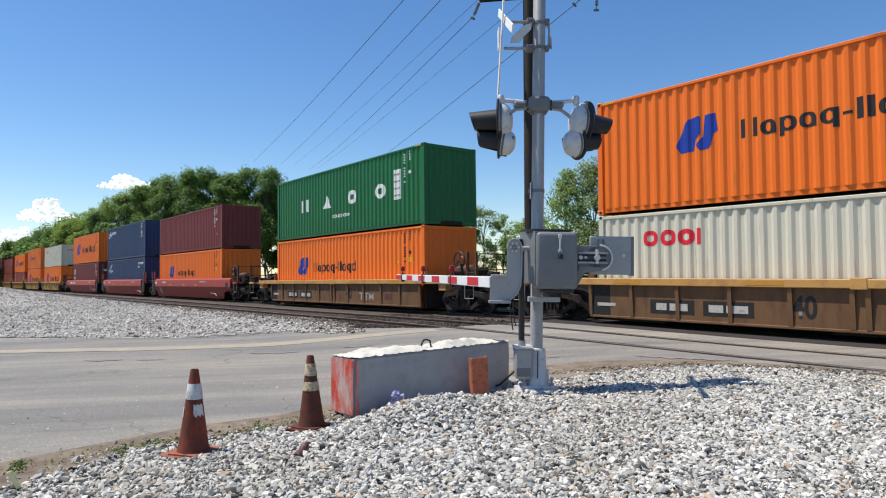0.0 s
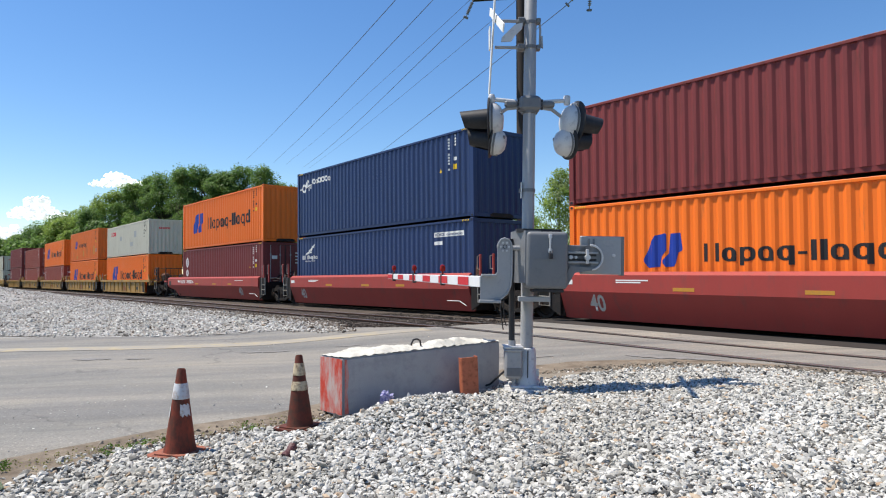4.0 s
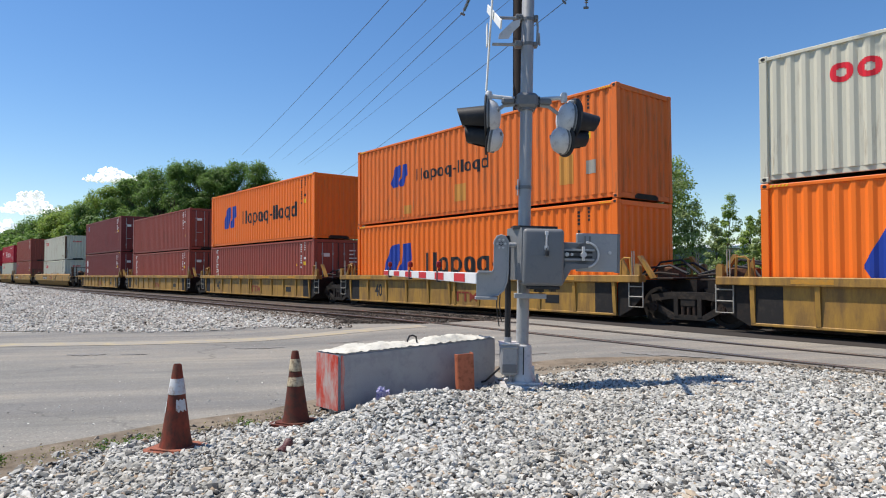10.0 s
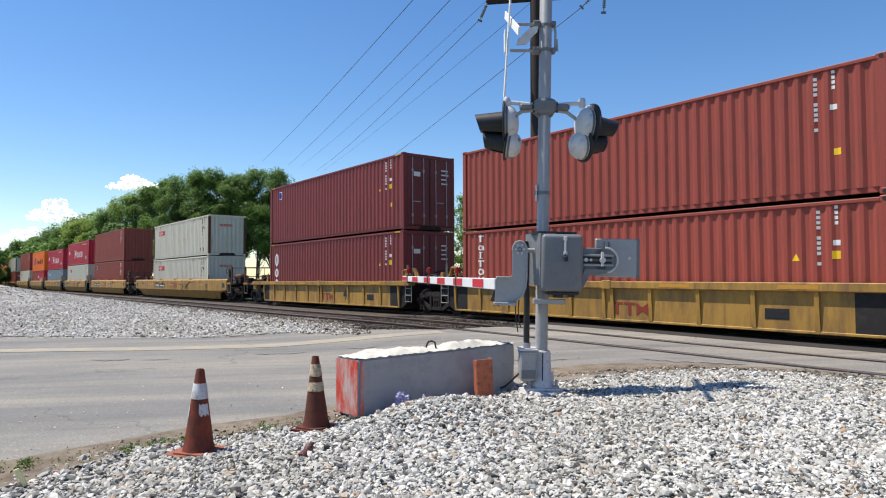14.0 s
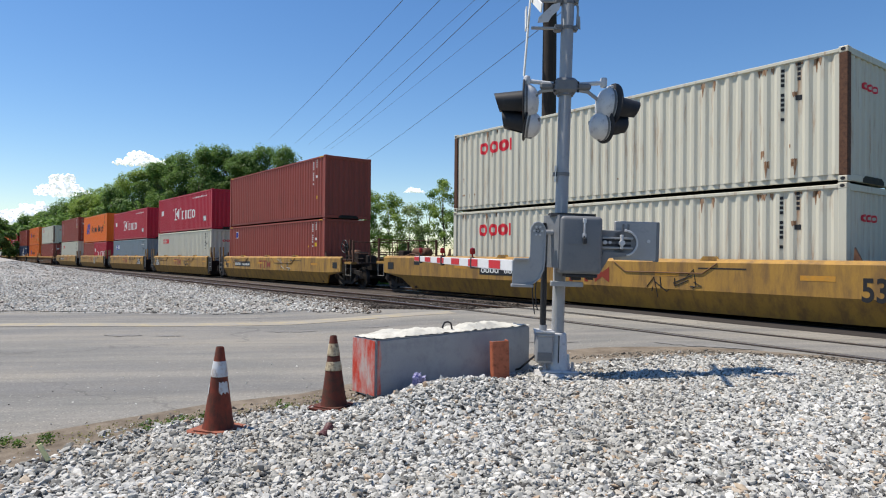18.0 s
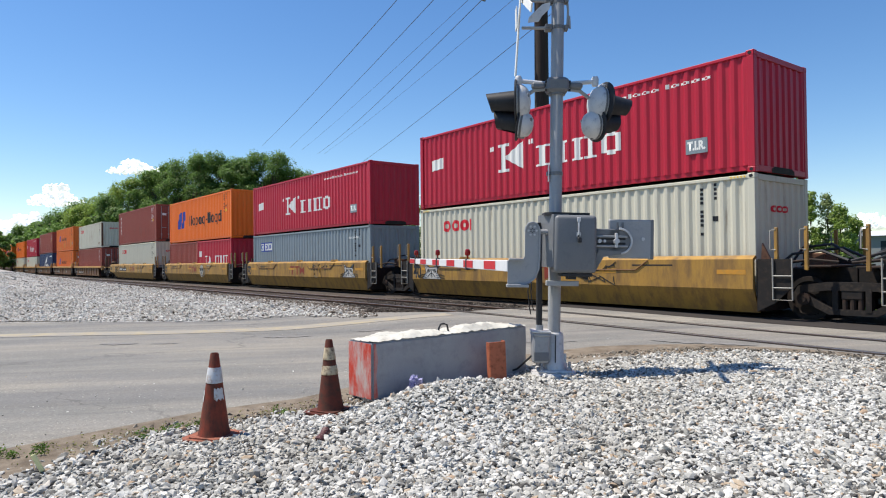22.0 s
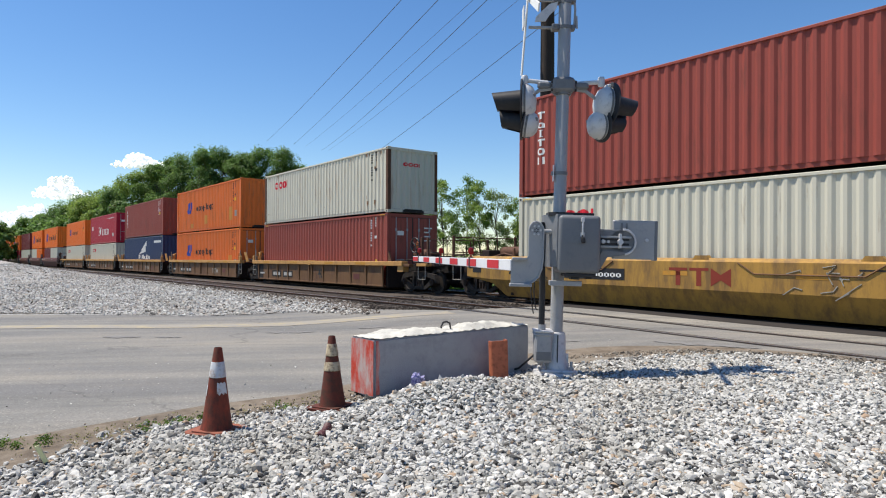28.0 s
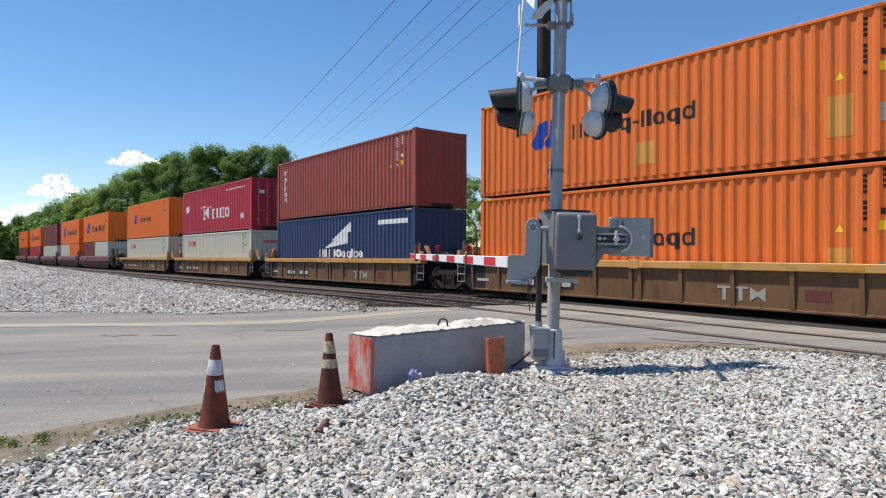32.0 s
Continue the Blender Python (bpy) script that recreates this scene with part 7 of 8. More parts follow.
def truck(parent, x):
    tk = part("truck", shared("bolster", lambda: fix_normals(MB().box(-0.2, -1.05, 0.42, 0.2, 1.05, 0.72, 0.03).cyl((0, 0, 0.7), (0, 0, 0.82), 0.2, n=14).mesh("truck", "grime"))), "grime", parent, "black cast-steel truck with two axles", at=pose(x, 0, 0))
    def frame_mesh():
        outer = [(-1.15, 0.36), (-1.15, 0.56), (-0.95, 0.66), (-0.45, 0.74), (0.45, 0.74), (0.95, 0.66), (1.15, 0.56), (1.15, 0.36), (0.75, 0.34), (0.42, 0.18), (-0.42, 0.18), (-0.75, 0.34)]
        mb = MB()
        mb.prism([(-1.15, 0.38), (-0.98, 0.68), (-0.45, 0.76), (0.45, 0.76), (0.98, 0.68), (1.15, 0.38), (0.95, 0.38), (0.85, 0.54), (0.42, 0.60), (-0.42, 0.60), (-0.85, 0.54), (-0.95, 0.38)], -0.07, 0.07)
        mb.prism([(-0.98, 0.42), (-0.80, 0.50), (-0.36, 0.24), (0.36, 0.24), (0.80, 0.50), (0.98, 0.42), (0.42, 0.13), (-0.42, 0.13)], -0.07, 0.07)
        mb.box(-0.34, -0.08, 0.20, -0.24, 0.08, 0.64).box(0.24, -0.08, 0.20, 0.34, 0.08, 0.64)
        return fix_normals(mb.mesh("side_frame", "frame_steel"))
    spring = lambda: MB().cyl((-0.14, 0, 0.24), (-0.14, 0, 0.44), 0.055, n=10).cyl((0, 0, 0.24), (0, 0, 0.44), 0.055, n=10).cyl((0.14, 0, 0.24), (0.14, 0, 0.44), 0.055, n=10).mesh("spring", "under")
    for s in (-1, 1):
        part("side_frame", shared("side_frame", frame_mesh), "grime", tk, at=pose(0, s * 0.99, 0))
        part("spring", shared("spring", spring), "under", tk, at=pose(0, s * 0.99, 0))
        for e in (-0.86, 0.86):
            part("bearing", shared("bearing", lambda: MB().cyl((0, -0.11, 0), (0, 0.11, 0), 0.125, n=14).cyl((0, -0.13, 0), (0, 0.13, 0), 0.07, n=8).mesh("bearing", "under")), "under", tk, at=pose(e, s * 1.0, WHEEL_R))
    def wheel_mesh():
        mb = MB().cyl((0, -1.05, 0), (0, 1.05, 0), 0.075, n=10)
        for s in (-1, 1):
            m = pose(0, s * 0.752, 0, 90 * s, 0, 0)
            mb.lathe([(0.10, -0.09), (0.13, 0.02), (0.34, 0.0), (0.36, 0.06), (WHEEL_R, 0.055), (WHEEL_R, -0.04), (WHEEL_R + 0.025, -0.05), (WHEEL_R + 0.02, -0.075), (0.35, -0.075), (0.33, -0.03), (0.14, -0.05)], 24, m)
        for k in range(6):  # cap bolts on the axle ends
            a = k * math.pi / 3
            mb.cyl((0.05 * math.cos(a), -1.14, 0.05 * math.sin(a)), (0.05 * math.cos(a), -1.05, 0.05 * math.sin(a)), 0.012, n=5)
        return fix_normals(mb.mesh("wheelset", "grime"))
    for e in (-0.86, 0.86):
        w = part("wheelset", shared("wheelset", wheel_mesh), "under", tk, "grimy black steel wheels on an axle", at=pose(e, 0, WHEEL_R))
        WHEELSETS.append((w, e))
    return tk


def end_gear(car, sx, x0, x1, body, brake):
    """Platform, steps, railings, brake gear and coupler at a car's outer end, from the well at x0 to the coupler at x1."""
    X = lambda u: sx * u
    span = lambda a, b: (min(X(a), X(b)), max(X(a), X(b)))

    def block(name, a, b, y0, y1, z0, z1, mat, c=0.01, label="", parent=car):
        u, v = span(a, b)
        return part(name, MB().box(u, y0, z0, v, y1, z1, c), mat, parent, label)

    block("end_sill", x0, x1 - 0.55, -0.45, 0.45, 0.72, 1.0, "grime", 0.02)
    block("bolster_beam", x0 + 1.45, x0 + 1.85, -1.2, 1.2, 0.80, 1.05, "grime", 0.02)
    for s in (-1, 1):
        a, b = sorted((s * 1.50, s * 1.24))
        block("hanging_box", x0 + 1.02, x0 + 1.40, a, b, 0.76, 0.985, body)
        block("step_board", x1 - 1.50, x1 - 0.92, a, b, 0.98, 1.08, body)
        block("ledge", x0 + 1.42, x1 - 1.95, a, b - 0.06 * (s < 0), 0.96, 1.06, "ochre")
        st = MB().tube([(X(x1 - 1.42), s * 1.47, 1.0), (X(x1 - 1.42), s * 1.47, 0.52), (X(x1 - 1.0), s * 1.47, 0.52), (X(x1 - 1.0), s * 1.47, 1.0)], 0.015, 6)
        part("step", st, "logo_grey", car, "pale steel sill step")
        part("side_rail", MB().tube([(X(x1 - 1.50), s * 1.40, 1.06), (X(x1 - 1.50), s * 1.40, 1.32), (X(x1 - 0.95), s * 1.40, 1.32), (X(x1 - 0.95), s * 1.40, 1.18), (X(x1 - 1.5), s * 1.40, 1.18)], 0.02, 6), "under", car)
        block("corner_post", x1 - 0.97, x1 - 0.89, s * 1.40 - 0.04, s * 1.40 + 0.04, 1.06, 1.98, "rusty")
    block("cross_platform", x1 - 1.05, x1 - 0.62, -1.22, 1.22, 0.98, 1.06, "under")
    for zz in (1.42, 1.92):
        part("railing", MB().tube([(X(x1 - 0.93), -1.38, zz), (X(x1 - 0.93), 1.38, zz)], 0.018, 6), "rusty", car)
    for yy in (-0.55, 0.55):
        part("railing_post", MB().tube([(X(x1 - 0.93), yy, 1.05), (X(x1 - 0.93), yy, 1.92)], 0.016, 6), "rusty", car)
    u, v = span(x1 - 0.9, x1 - 0.12)
    cp = MB().box(u, -0.10, 0.70, v, 0.10, 0.90, 0.02)
    u, v = span(x1 - 0.22, x1 + 0.02)
    cp.box(u, -0.20, 0.64, v, 0.20, 0.94, 0.05)
    part("coupler", cp, "under", car)
    part("brake_hose", MB().tube([(X(x1 - 0.55 + 0.12 * i), 0.35, 0.72 - 0.28 * math.sin(math.pi * i / 5)) for i in range(6)], 0.025, 6), "conduit", car)
    part("pipe", MB().tube([(X(x0 + 0.15), -1.0, 1.16), (X(x0 + 1.5), -1.0, 1.22), (X(x1 - 1.1), -0.8, 1.22)], 0.022, 6), "under", car)
    if brake:
        bx = x1 - 1.95
        b = block("brake_stand", bx + 0.28, bx + 0.36, -1.20, -1.10, 1.0, 2.02, "rusty")
        part("brake_chain", MB().tube([(X(bx), -1.14, 1.70), (X(bx + 0.02), -1.14, 1.34), (X(bx), -1.12, 1.05)], 0.05, 6), "under", b)
        block("brake_bracket", bx - 0.12, bx + 0.30, -1.24, -1.06, 1.12, 1.18, "rusty", parent=b)
        ring = [(X(bx) + 0.27 * math.cos(2 * math.pi * k / 20), -1.24, 1.74 + 0.27 * math.sin(2 * math.pi * k / 20)) for k in range(21)]
        bw = MB().tube(ring, 0.022, 6)
        for k in range(0, 20, 4):
            bw.tube([(X(bx), -1.22, 1.74), ring[k]], 0.016, 5)
        part("brake_wheel", bw, "hood", b, "black spoked brake wheel")
        part("brake_gear", MB().lathe([(0.0, -0.07), (0.11, -0.05), (0.14, 0.0), (0.12, 0.05), (0.0, 0.06)], 14, pose(X(bx), -1.14, 1.74, 90, 0, 0)), "under" if brake == 1 else "brake_orange", b, smooth=True)
    if sx < 0:
        part("lever", MB().tube([(X(x0 + 0.2), -1.05, 1.30), (X(x0 + 0.7), -1.05, 1.38), (X(x0 + 1.3), -1.0, 1.26)], 0.035, 6), "rusty", car)
    if brake or sx < 0:
        part("air_tank", MB().lathe([(0.0, -0.52), (0.12, -0.50), (0.19, -0.42), (0.19, 0.42), (0.12, 0.50), (0.0, 0.52)], 16, pose(X(x0 + 1.05), -0.35, 1.42, 0, 90, 0)), "rusty", car, "rusty brown air tank", smooth=True)
        block("tank_bracket", x0 + 0.75, x0 + 0.85, -0.5, -0.2, 1.0, 1.28, "under")
        block("valve_box", x0 + 1.75, x0 + 2.15, -0.75, -0.25, 1.02, 1.50, "under", 0.03)
        block("valve_body", x0 + 2.3, x0 + 2.55, -0.5, -0.1, 1.02, 1.36, "grime", 0.03)


def beam_mark(mb, x0, x1, z, h):
    """Two beams on posts and a waisted block: a mark in plain shapes."""
    w = x1 - x0
    for a in (0.0, 0.345):
        paint(mb, x0 + a * w, x0 + (a + 0.31) * w, z + 0.84 * h, z + h, 0, True)
        paint(mb, x0 + (a + 0.115) * w, x0 + (a + 0.195) * w, z, z + 0.84 * h, 0, True)
    mid = x0 + 0.845 * w
    half = lambda u: h * max(0.12, min(0.5, 0.14 + abs(u - mid) / (0.155 * w) * 0.36))
    paint(mb, x0 + 0.69 * w, x1, lambda u: z + 0.5 * h - half(u), lambda u: z + 0.5 * h + half(u), 0, True)


def well_car(xc, kind, left, right, seed, number="40", brakeside=1, num_x=0.3):
    """One unit of a double-stack car round the container at xc. left and right: how far its outer coupler stands from the centre, or 0 where
    it shares a truck with its neighbour; a shared truck belongs to the unit on its left."""
    label = {"rib_yellow": "dirty yellow double-stack well car with ribbed steel sides", "rib_ochre": "rust-brown weathered double-stack well car with ribbed sides",
             "red": "brick-red double-stack well car with smooth steel sides", "smooth": "yellow double-stack well car with smooth folded steel sides", "dark": "dark red-brown double-stack well car with smooth steel sides"}[kind]
    car = thing("well_car", label, "freight car", "well cars of the train")
    body = {"rib_yellow": "yellow", "rib_ochre": "ochre", "red": "car_red", "smooth": "yellow", "dark": "car_brown"}[kind]
    chord = {"rib_yellow": "yellow", "rib_ochre": "ochre_light"}.get(kind, body)
    rng = random.Random(seed)
    half = 8.1 if left > 11 else 6.2
    for u, w_ in ((-half + 1.15, 0.85), (0.0, 0.6), (half - 1.15, 0.85)):
        part("well_floor", shared(("wf", w_), lambda: fix_normals(MB().box(-w_, -1.2, 0.09, w_, 1.2, 0.14).mesh("well_floor", "under"))), "under", car, at=pose(u, 0, 0))
    for s in (-1, 1):
        f = pose(0, 0, 0) if s < 0 else pose(0, 0, 0, 0, 0, 180)
        lo_out, hi_out = (bool(left), bool(right)) if s < 0 else (bool(right), bool(left))  # which ends of this side are outer ones
        if kind.startswith("rib"):
            part("side_sheet", shared((kind, "sheet"), lambda: fix_normals(MB().box(-half, -1.46, 0.20, half, -1.44, 1.0).mesh("side_sheet", body))), body, car, at=f)
            c0, c1 = -half - (1.4 if lo_out else 0.7), half + (1.4 if hi_out else 0.7)
            part("top_chord", shared((kind, "chord", lo_out, hi_out), lambda: fix_normals(MB().box(c0, -1.555, 0.98, c1, -1.27, 1.15, 0.014).mesh("top_chord", chord))), chord, car, at=f)
            part("bottom_chord", shared((kind, "bchord"), lambda: fix_normals(MB().box(-half, -1.475, 0.165, half, -1.32, 0.225, 0.012).mesh("bottom_chord", body))), body, car, at=f)
            rib = shared((kind, "rib"), lambda: fix_normals(MB().prism([(-1.478, 0.22), (-1.525, 0.982), (-1.458, 0.982), (-1.458, 0.22)], -0.045, 0.045, "yz").mesh("rib", body)))
            for i in range(11):
                for off in ((-0.13, 0.13) if i == 5 else (0.0,)):
                    part("rib", rib, body, car, at=f @ pose(-half + 0.05 + (2 * half - 0.1) * i / 10 + off, 0, 0))
            part("chord_clip", shared((kind, "clip"), lambda: fix_normals(MB().box(-0.14, -1.566, 0.96, 0.14, -1.30, 1.175, 0.01).mesh("chord_clip", chord))), chord, car, at=f)
            bay = shared((kind, "bay"), lambda: MB().box(-0.27, -1.4615, 0.21, 0.27, -1.457, 0.97).mesh("end_bay", "panel_grey"))
            for e in (-1, 1) if kind == "rib_yellow" else (-1,):
                part("end_bay", bay, "panel_grey", car, "dark grey end bay with white stencils", at=f @ pose(e * (half - 0.37), 0, 0))
            if kind == "rib_ochre":
                for u in (-3.85, -2.52):
                    part("number_board", shared((kind, "board"), lambda: MB().box(-0.56, -1.4635, 0.34, 0.56, -1.461, 0.66).mesh("number_board", "panel_grey")), "panel_grey", car, at=f @ pose(u, 0, 0))
            for u in (-5.0, -1.7, 1.9, 4.6):
                part("reflector", shared((kind, "refl"), lambda: MB().box(-0.38, -1.559, 1.02, 0.38, -1.556, 1.11).mesh("reflector", "patch_orange")), "patch_orange", car, at=f @ pose(u, 0, 0))
            part("data_plate", shared((kind, "plate"), lambda: MB().box(-0.24, -1.465, -0.11, 0.24, -1.461, 0.11).mesh("data_plate", "black" if kind == "rib_yellow" else "car_brown")), "black", car, "dark stencilled data plate", at=f @ pose(half - 2.05, 0, 0.52))
            if kind == "rib_yellow":
                part("stencil", shared((kind, "stencil"), lambda: MB().box(half - 2.25, -1.469, 0.54, half - 2.08, -1.467, 0.62).box(half - 2.0, -1.469, 0.54, half - 1.83, -1.467, 0.62).box(half - 2.25, -1.469, 0.44, half - 1.83, -1.467, 0.46).mesh("stencil", "white" if kind == "rib_ochre" else "black")), "white", car, at=f, kind="stuff")
            if kind == "rib_ochre":
                part("stencil", shared((kind, "stencil2"), lambda: MB().box(-4.25, -1.4675, 0.42, -3.98, -1.465, 0.58).box(-3.9, -1.4675, 0.42, -3.45, -1.465, 0.58).box(-2.95, -1.4675, 0.42, -2.62, -1.465, 0.58).box(-2.55, -1.4675, 0.42, -2.08, -1.465, 0.58).box(-half + 0.25, -1.4675, 0.46, -half + 0.8, -1.465, 0.54).mesh("stencil", "logo_pale")), "logo_pale", car, at=f, kind="stuff")
        else:
            # folded sheet: upright above, drawn in below; at an outer end it runs on over the truck, cut away below
            def sheet_mesh():
                fold = 0.60 if kind == "smooth" else 0.80
                prof = [(-1.40, 1.30), (-1.52, 1.22), (-1.52, fold), (-1.27, 0.10), (-1.22, 0.10), (-1.44, fold), (-1.44, 1.20), (-1.34, 1.26)]
                mb = MB()
                tail = [(half + 0.33, 0.10), (half + 0.78, 0.48), (half + 1.95, 0.66)]
                ends = [(-x, z) for x, z in reversed(tail)] if lo_out else [(-half + 0.03, 0.10)]
                ends += tail if hi_out else [(half - 0.03, 0.10)]
                vs, k, n = [], len(prof), len(ends)
                for x, zmin in ends:
                    for q, (y, z) in enumerate(prof):
                        if z < zmin:  # slide up along the fold
                            t = min(1.0, (zmin - 0.10) / (fold - 0.10))
                            y = y + ((-1.52 if q in (2, 3) else -1.44) - y) * t
                        vs.append((x, y, max(z, zmin)))
                fs = [(i * k + j, i * k + (j + 1) % k, (i + 1) * k + (j + 1) % k, (i + 1) * k + j) for i in range(n - 1) for j in range(k)] + [tuple(range(k)), tuple(range(n * k - 1, (n - 1) * k - 1, -1))]
                return fix_normals(mb.add(vs, fs).mesh("side_sheet", body))
            part("side_sheet", shared((kind, "sheet", half, lo_out, hi_out), sheet_mesh), body, car, at=f)
            for e, out in ((-1, lo_out), (1, hi_out)):
                if out:
                    part("data_plate", shared((kind, "plate"), lambda: MB().box(-0.2, -1.526, -0.13, 0.2, -1.522, 0.13).mesh("data_plate", "black")), "black", car, "black stencilled data plate", at=f @ pose(e * (half + 1.45), 0, 0.92))
            part("stencil", shared((kind, "stencil", half), lambda: MB().box(-4.4, -1.524, 1.08, -3.5, -1.521, 1.11).box(-4.4, -1.524, 1.03, -3.7, -1.521, 1.06).box(3.2, -1.524, 1.08, 4.3, -1.521, 1.11).box(-half + 0.1, -1.524, 0.98, -half + 0.45, -1.521, 1.10).mesh("stencil", "white" if kind in ("red", "dark") else "black")), "white", car, at=f, kind="stuff")
            if kind == "smooth":
                for u in (-5.3, -3.1, -0.6, 2.4, 5.7):
                    part("reflector", shared((kind, "refl"), lambda: MB().box(-0.32, -1.524, 0.90, 0.32, -1.521, 1.0).mesh("reflector", "patch_orange")), "patch_orange", car, at=f @ pose(u, 0, 0))
                lug = shared("lug", lambda: fix_normals(MB().prism([(-0.2, 0), (0.2, 0), (0.13, 0.09), (-0.13, 0.09)], -0.08, 0.08).mesh("stacking_lug", "yellow")))
                for u in (-3.4, 0, 3.4):
                    part("stacking_lug", lug, "yellow", car, at=f @ pose(u, -1.38, 1.27))
                ridge = shared(("ridge", half), lambda: MB().tube([(-4.9, -1.53, 1.21), (-4.55, -1.53, 0.98), (-2.7, -1.53, 0.98), (-2.35, -1.53, 1.21)], 0.015, 5).tube([(0.9, -1.53, 1.21), (1.25, -1.53, 0.98), (3.3, -1.53, 0.98), (3.65, -1.53, 1.21)], 0.015, 5).mesh("seam", "ochre"))
                part("seam", ridge, "ochre", car, at=f)
            if kind == "red":
                for u in (-2.6, 0.2, 2.5):
                    part("reflector", shared((kind, "refl"), lambda: MB().box(-0.26, -1.524, 0.86, 0.26, -1.521, 0.94).mesh("reflector", "patch_orange")), "patch_orange", car, at=f @ pose(u, 0, 0))
                part("seam", shared("redseam", lambda: MB().tube([(half - 1.1, -1.50, 0.42), (half - 0.5, -1.49, 0.42), (half - 0.2, -1.47, 0.28)], 0.012, 5).mesh("seam", "white")), "white", car, at=f)
        # the well's number
        num = shared(("num", number, kind), lambda: text_mesh(number, 0.60, "black" if kind in ("rib_yellow", "rib_ochre", "smooth") else "logo_pale"))
        yy = -1.464 if kind.startswith("rib") else -1.524
        zz = 0.58 if kind.startswith("rib") else 0.86
        if kind == "smooth" and half < 7:  # across the fold: a little proud of the sloping sheet
            part("number", num, "black", car, at=f @ pose(num_x - 5.88, -1.5235, 0.83))
        elif kind in ("red", "dark"):  # on the sloping lower sheet
            part("number", num, "black", car, at=f @ pose(num_x - 5.90, -1.417, 0.50, 19.65, 0, 0))
        else:
            part("number", num, "black", car, at=f @ pose(num_x - 5.92, yy, 0.74 if kind == "smooth" else zz))
    # marks and sprayed tags on the near side
    mk = MB()
    if kind == "smooth":
        y = -1.524
        beam_mark(mk, -0.75, 0.75, 0.68, 0.40)
        mk.move(pose(0, y, 0))
        part("marking", mk, "logo_dark_red", car, kind="stuff")
        tg = MB()
        for i in range(9):
            a, b = rng.uniform(1.6, 3.2), rng.uniform(0.55, 1.15)
            tg.tube([(a, y, b), (a + rng.uniform(-0.3, 0.3), y, min(1.18, b + rng.uniform(-0.2, 0.25))), (a + rng.uniform(-0.4, 0.4), y, min(1.18, b + rng.uniform(-0.25, 0.25)))], 0.012, 4)
        part("sprayed_tag", tg, rng.choice(["black", "logo_grey"]), car, "sprayed line graffiti", kind="stuff")
        for x0, filled in {112: [(-5.55, 1)], 113: [(4.35, 1)], 115: [(-5.85, 0)]}.get(seed, []):
            # a sprayed mask with pointed ears, drawn in dark lines
            rim_ = [(x0, 0.62), (x0 + 0.20, 0.84), (x0 + 0.10, 1.18), (x0 + 0.38, 1.02), (x0 + 0.66, 1.02), (x0 + 0.94, 1.18), (x0 + 0.84, 0.84), (x0 + 1.06, 0.62), (x0 + 0.72, 0.61), (x0 + 0.32, 0.61)]
            line = lambda pts: MB().tube([(u, y - 0.002, v) for u, v in pts], 0.011, 4)
            base = part("sprayed_patch", MB().prism(rim_, y - 0.001, y + 0.004), "logo_pale", car, "pale sprayed graffiti mask with dark lines") if filled else car
            part("outline", line(rim_ + rim_[:1]), "black", base)
            part("stroke", line([(x0 + 0.22, 0.80), (x0 + 0.38, 0.93), (x0 + 0.66, 0.93), (x0 + 0.82, 0.80)]), "black", base)
            part("stroke", line([(x0 + 0.30, 0.68), (x0 + 0.45, 0.80), (x0 + 0.58, 0.80), (x0 + 0.74, 0.68)]), "black", base)
            part("stroke", line([(x0 + 0.52, 0.66), (x0 + 0.52, 0.88)]), "black", base)
            for q, v in ((-1, 0.66), (-1, 0.74), (1, 0.66), (1, 0.74)):  # whiskers
                u = x0 + 0.53 + q * 0.28
                part("stroke", line([(u, v), (u + q * 0.22, v + 0.03), (u + q * 0.44, v - 0.02)]), "black", base)
            for u in (x0 + 0.36, x0 + 0.70):  # eyes
                part("stroke", line([(u + 0.07 * math.cos(k * math.pi / 4), 0.90 + 0.045 * math.sin(k * math.pi / 4)) for k in range(9)]), "black", base)
            for q in (-1, 1):  # inner ears
                part("stroke", line([(x0 + 0.53 + q * 0.30, 0.98), (x0 + 0.53 + q * 0.37, 1.10), (x0 + 0.53 + q * 0.18, 1.01)]), "black", base)
        if seed == 114:  # a sprayed mask beside the mark
            mask = part("sprayed_patch", MB().prism([(1.75 + 0.36 * math.cos(a) * (1 - 0.18 * (math.sin(a) < 0)), 0.80 + 0.38 * math.sin(a)) for a in [k * math.pi / 10 for k in range(20)]], y - 0.001, y + 0.004), "logo_grey", car, "grey sprayed graffiti patch with dark eyes")
            for u, v, ru, rv in ((1.60, 0.86, 0.10, 0.09), (1.90, 0.86, 0.10, 0.09), (1.75, 0.68, 0.05, 0.06), (1.75, 0.52, 0.16, 0.025)):
                part("dark_spot", MB().prism([(u + ru * math.cos(k * math.pi / 5), v + rv * math.sin(k * math.pi / 5)) for k in range(10)], y - 0.004, y - 0.001), "black", mask)
        pl = MB().box(-4.33, y - 0.002, 0.74, -2.0, y + 0.003, 1.02)
        if seed in (110, 111, 115):
            part("number_board", pl, "black", car, "black board with pale figures")
        fg = MB()
        bars(fg, -4.25, -2.1, 0.80, 0.15, "cccc..ssssss", 0, True)
        if seed in (110, 111, 115):
            part("figures", fg.move(pose(0, y - 0.005, 0)), "white", car, kind="stuff")
    elif kind.startswith("rib"):
        u = 0.1 if kind == "rib_yellow" else 2.1
        beam_mark(mk, u, u + 1.05, 0.34, 0.30)
        if seed != 116:
            part("marking", mk.move(pose(0, -1.468, 0)), "logo_dark_red" if kind == "rib_yellow" else "logo_grey", car)
    elif kind == "red" and seed == 104:
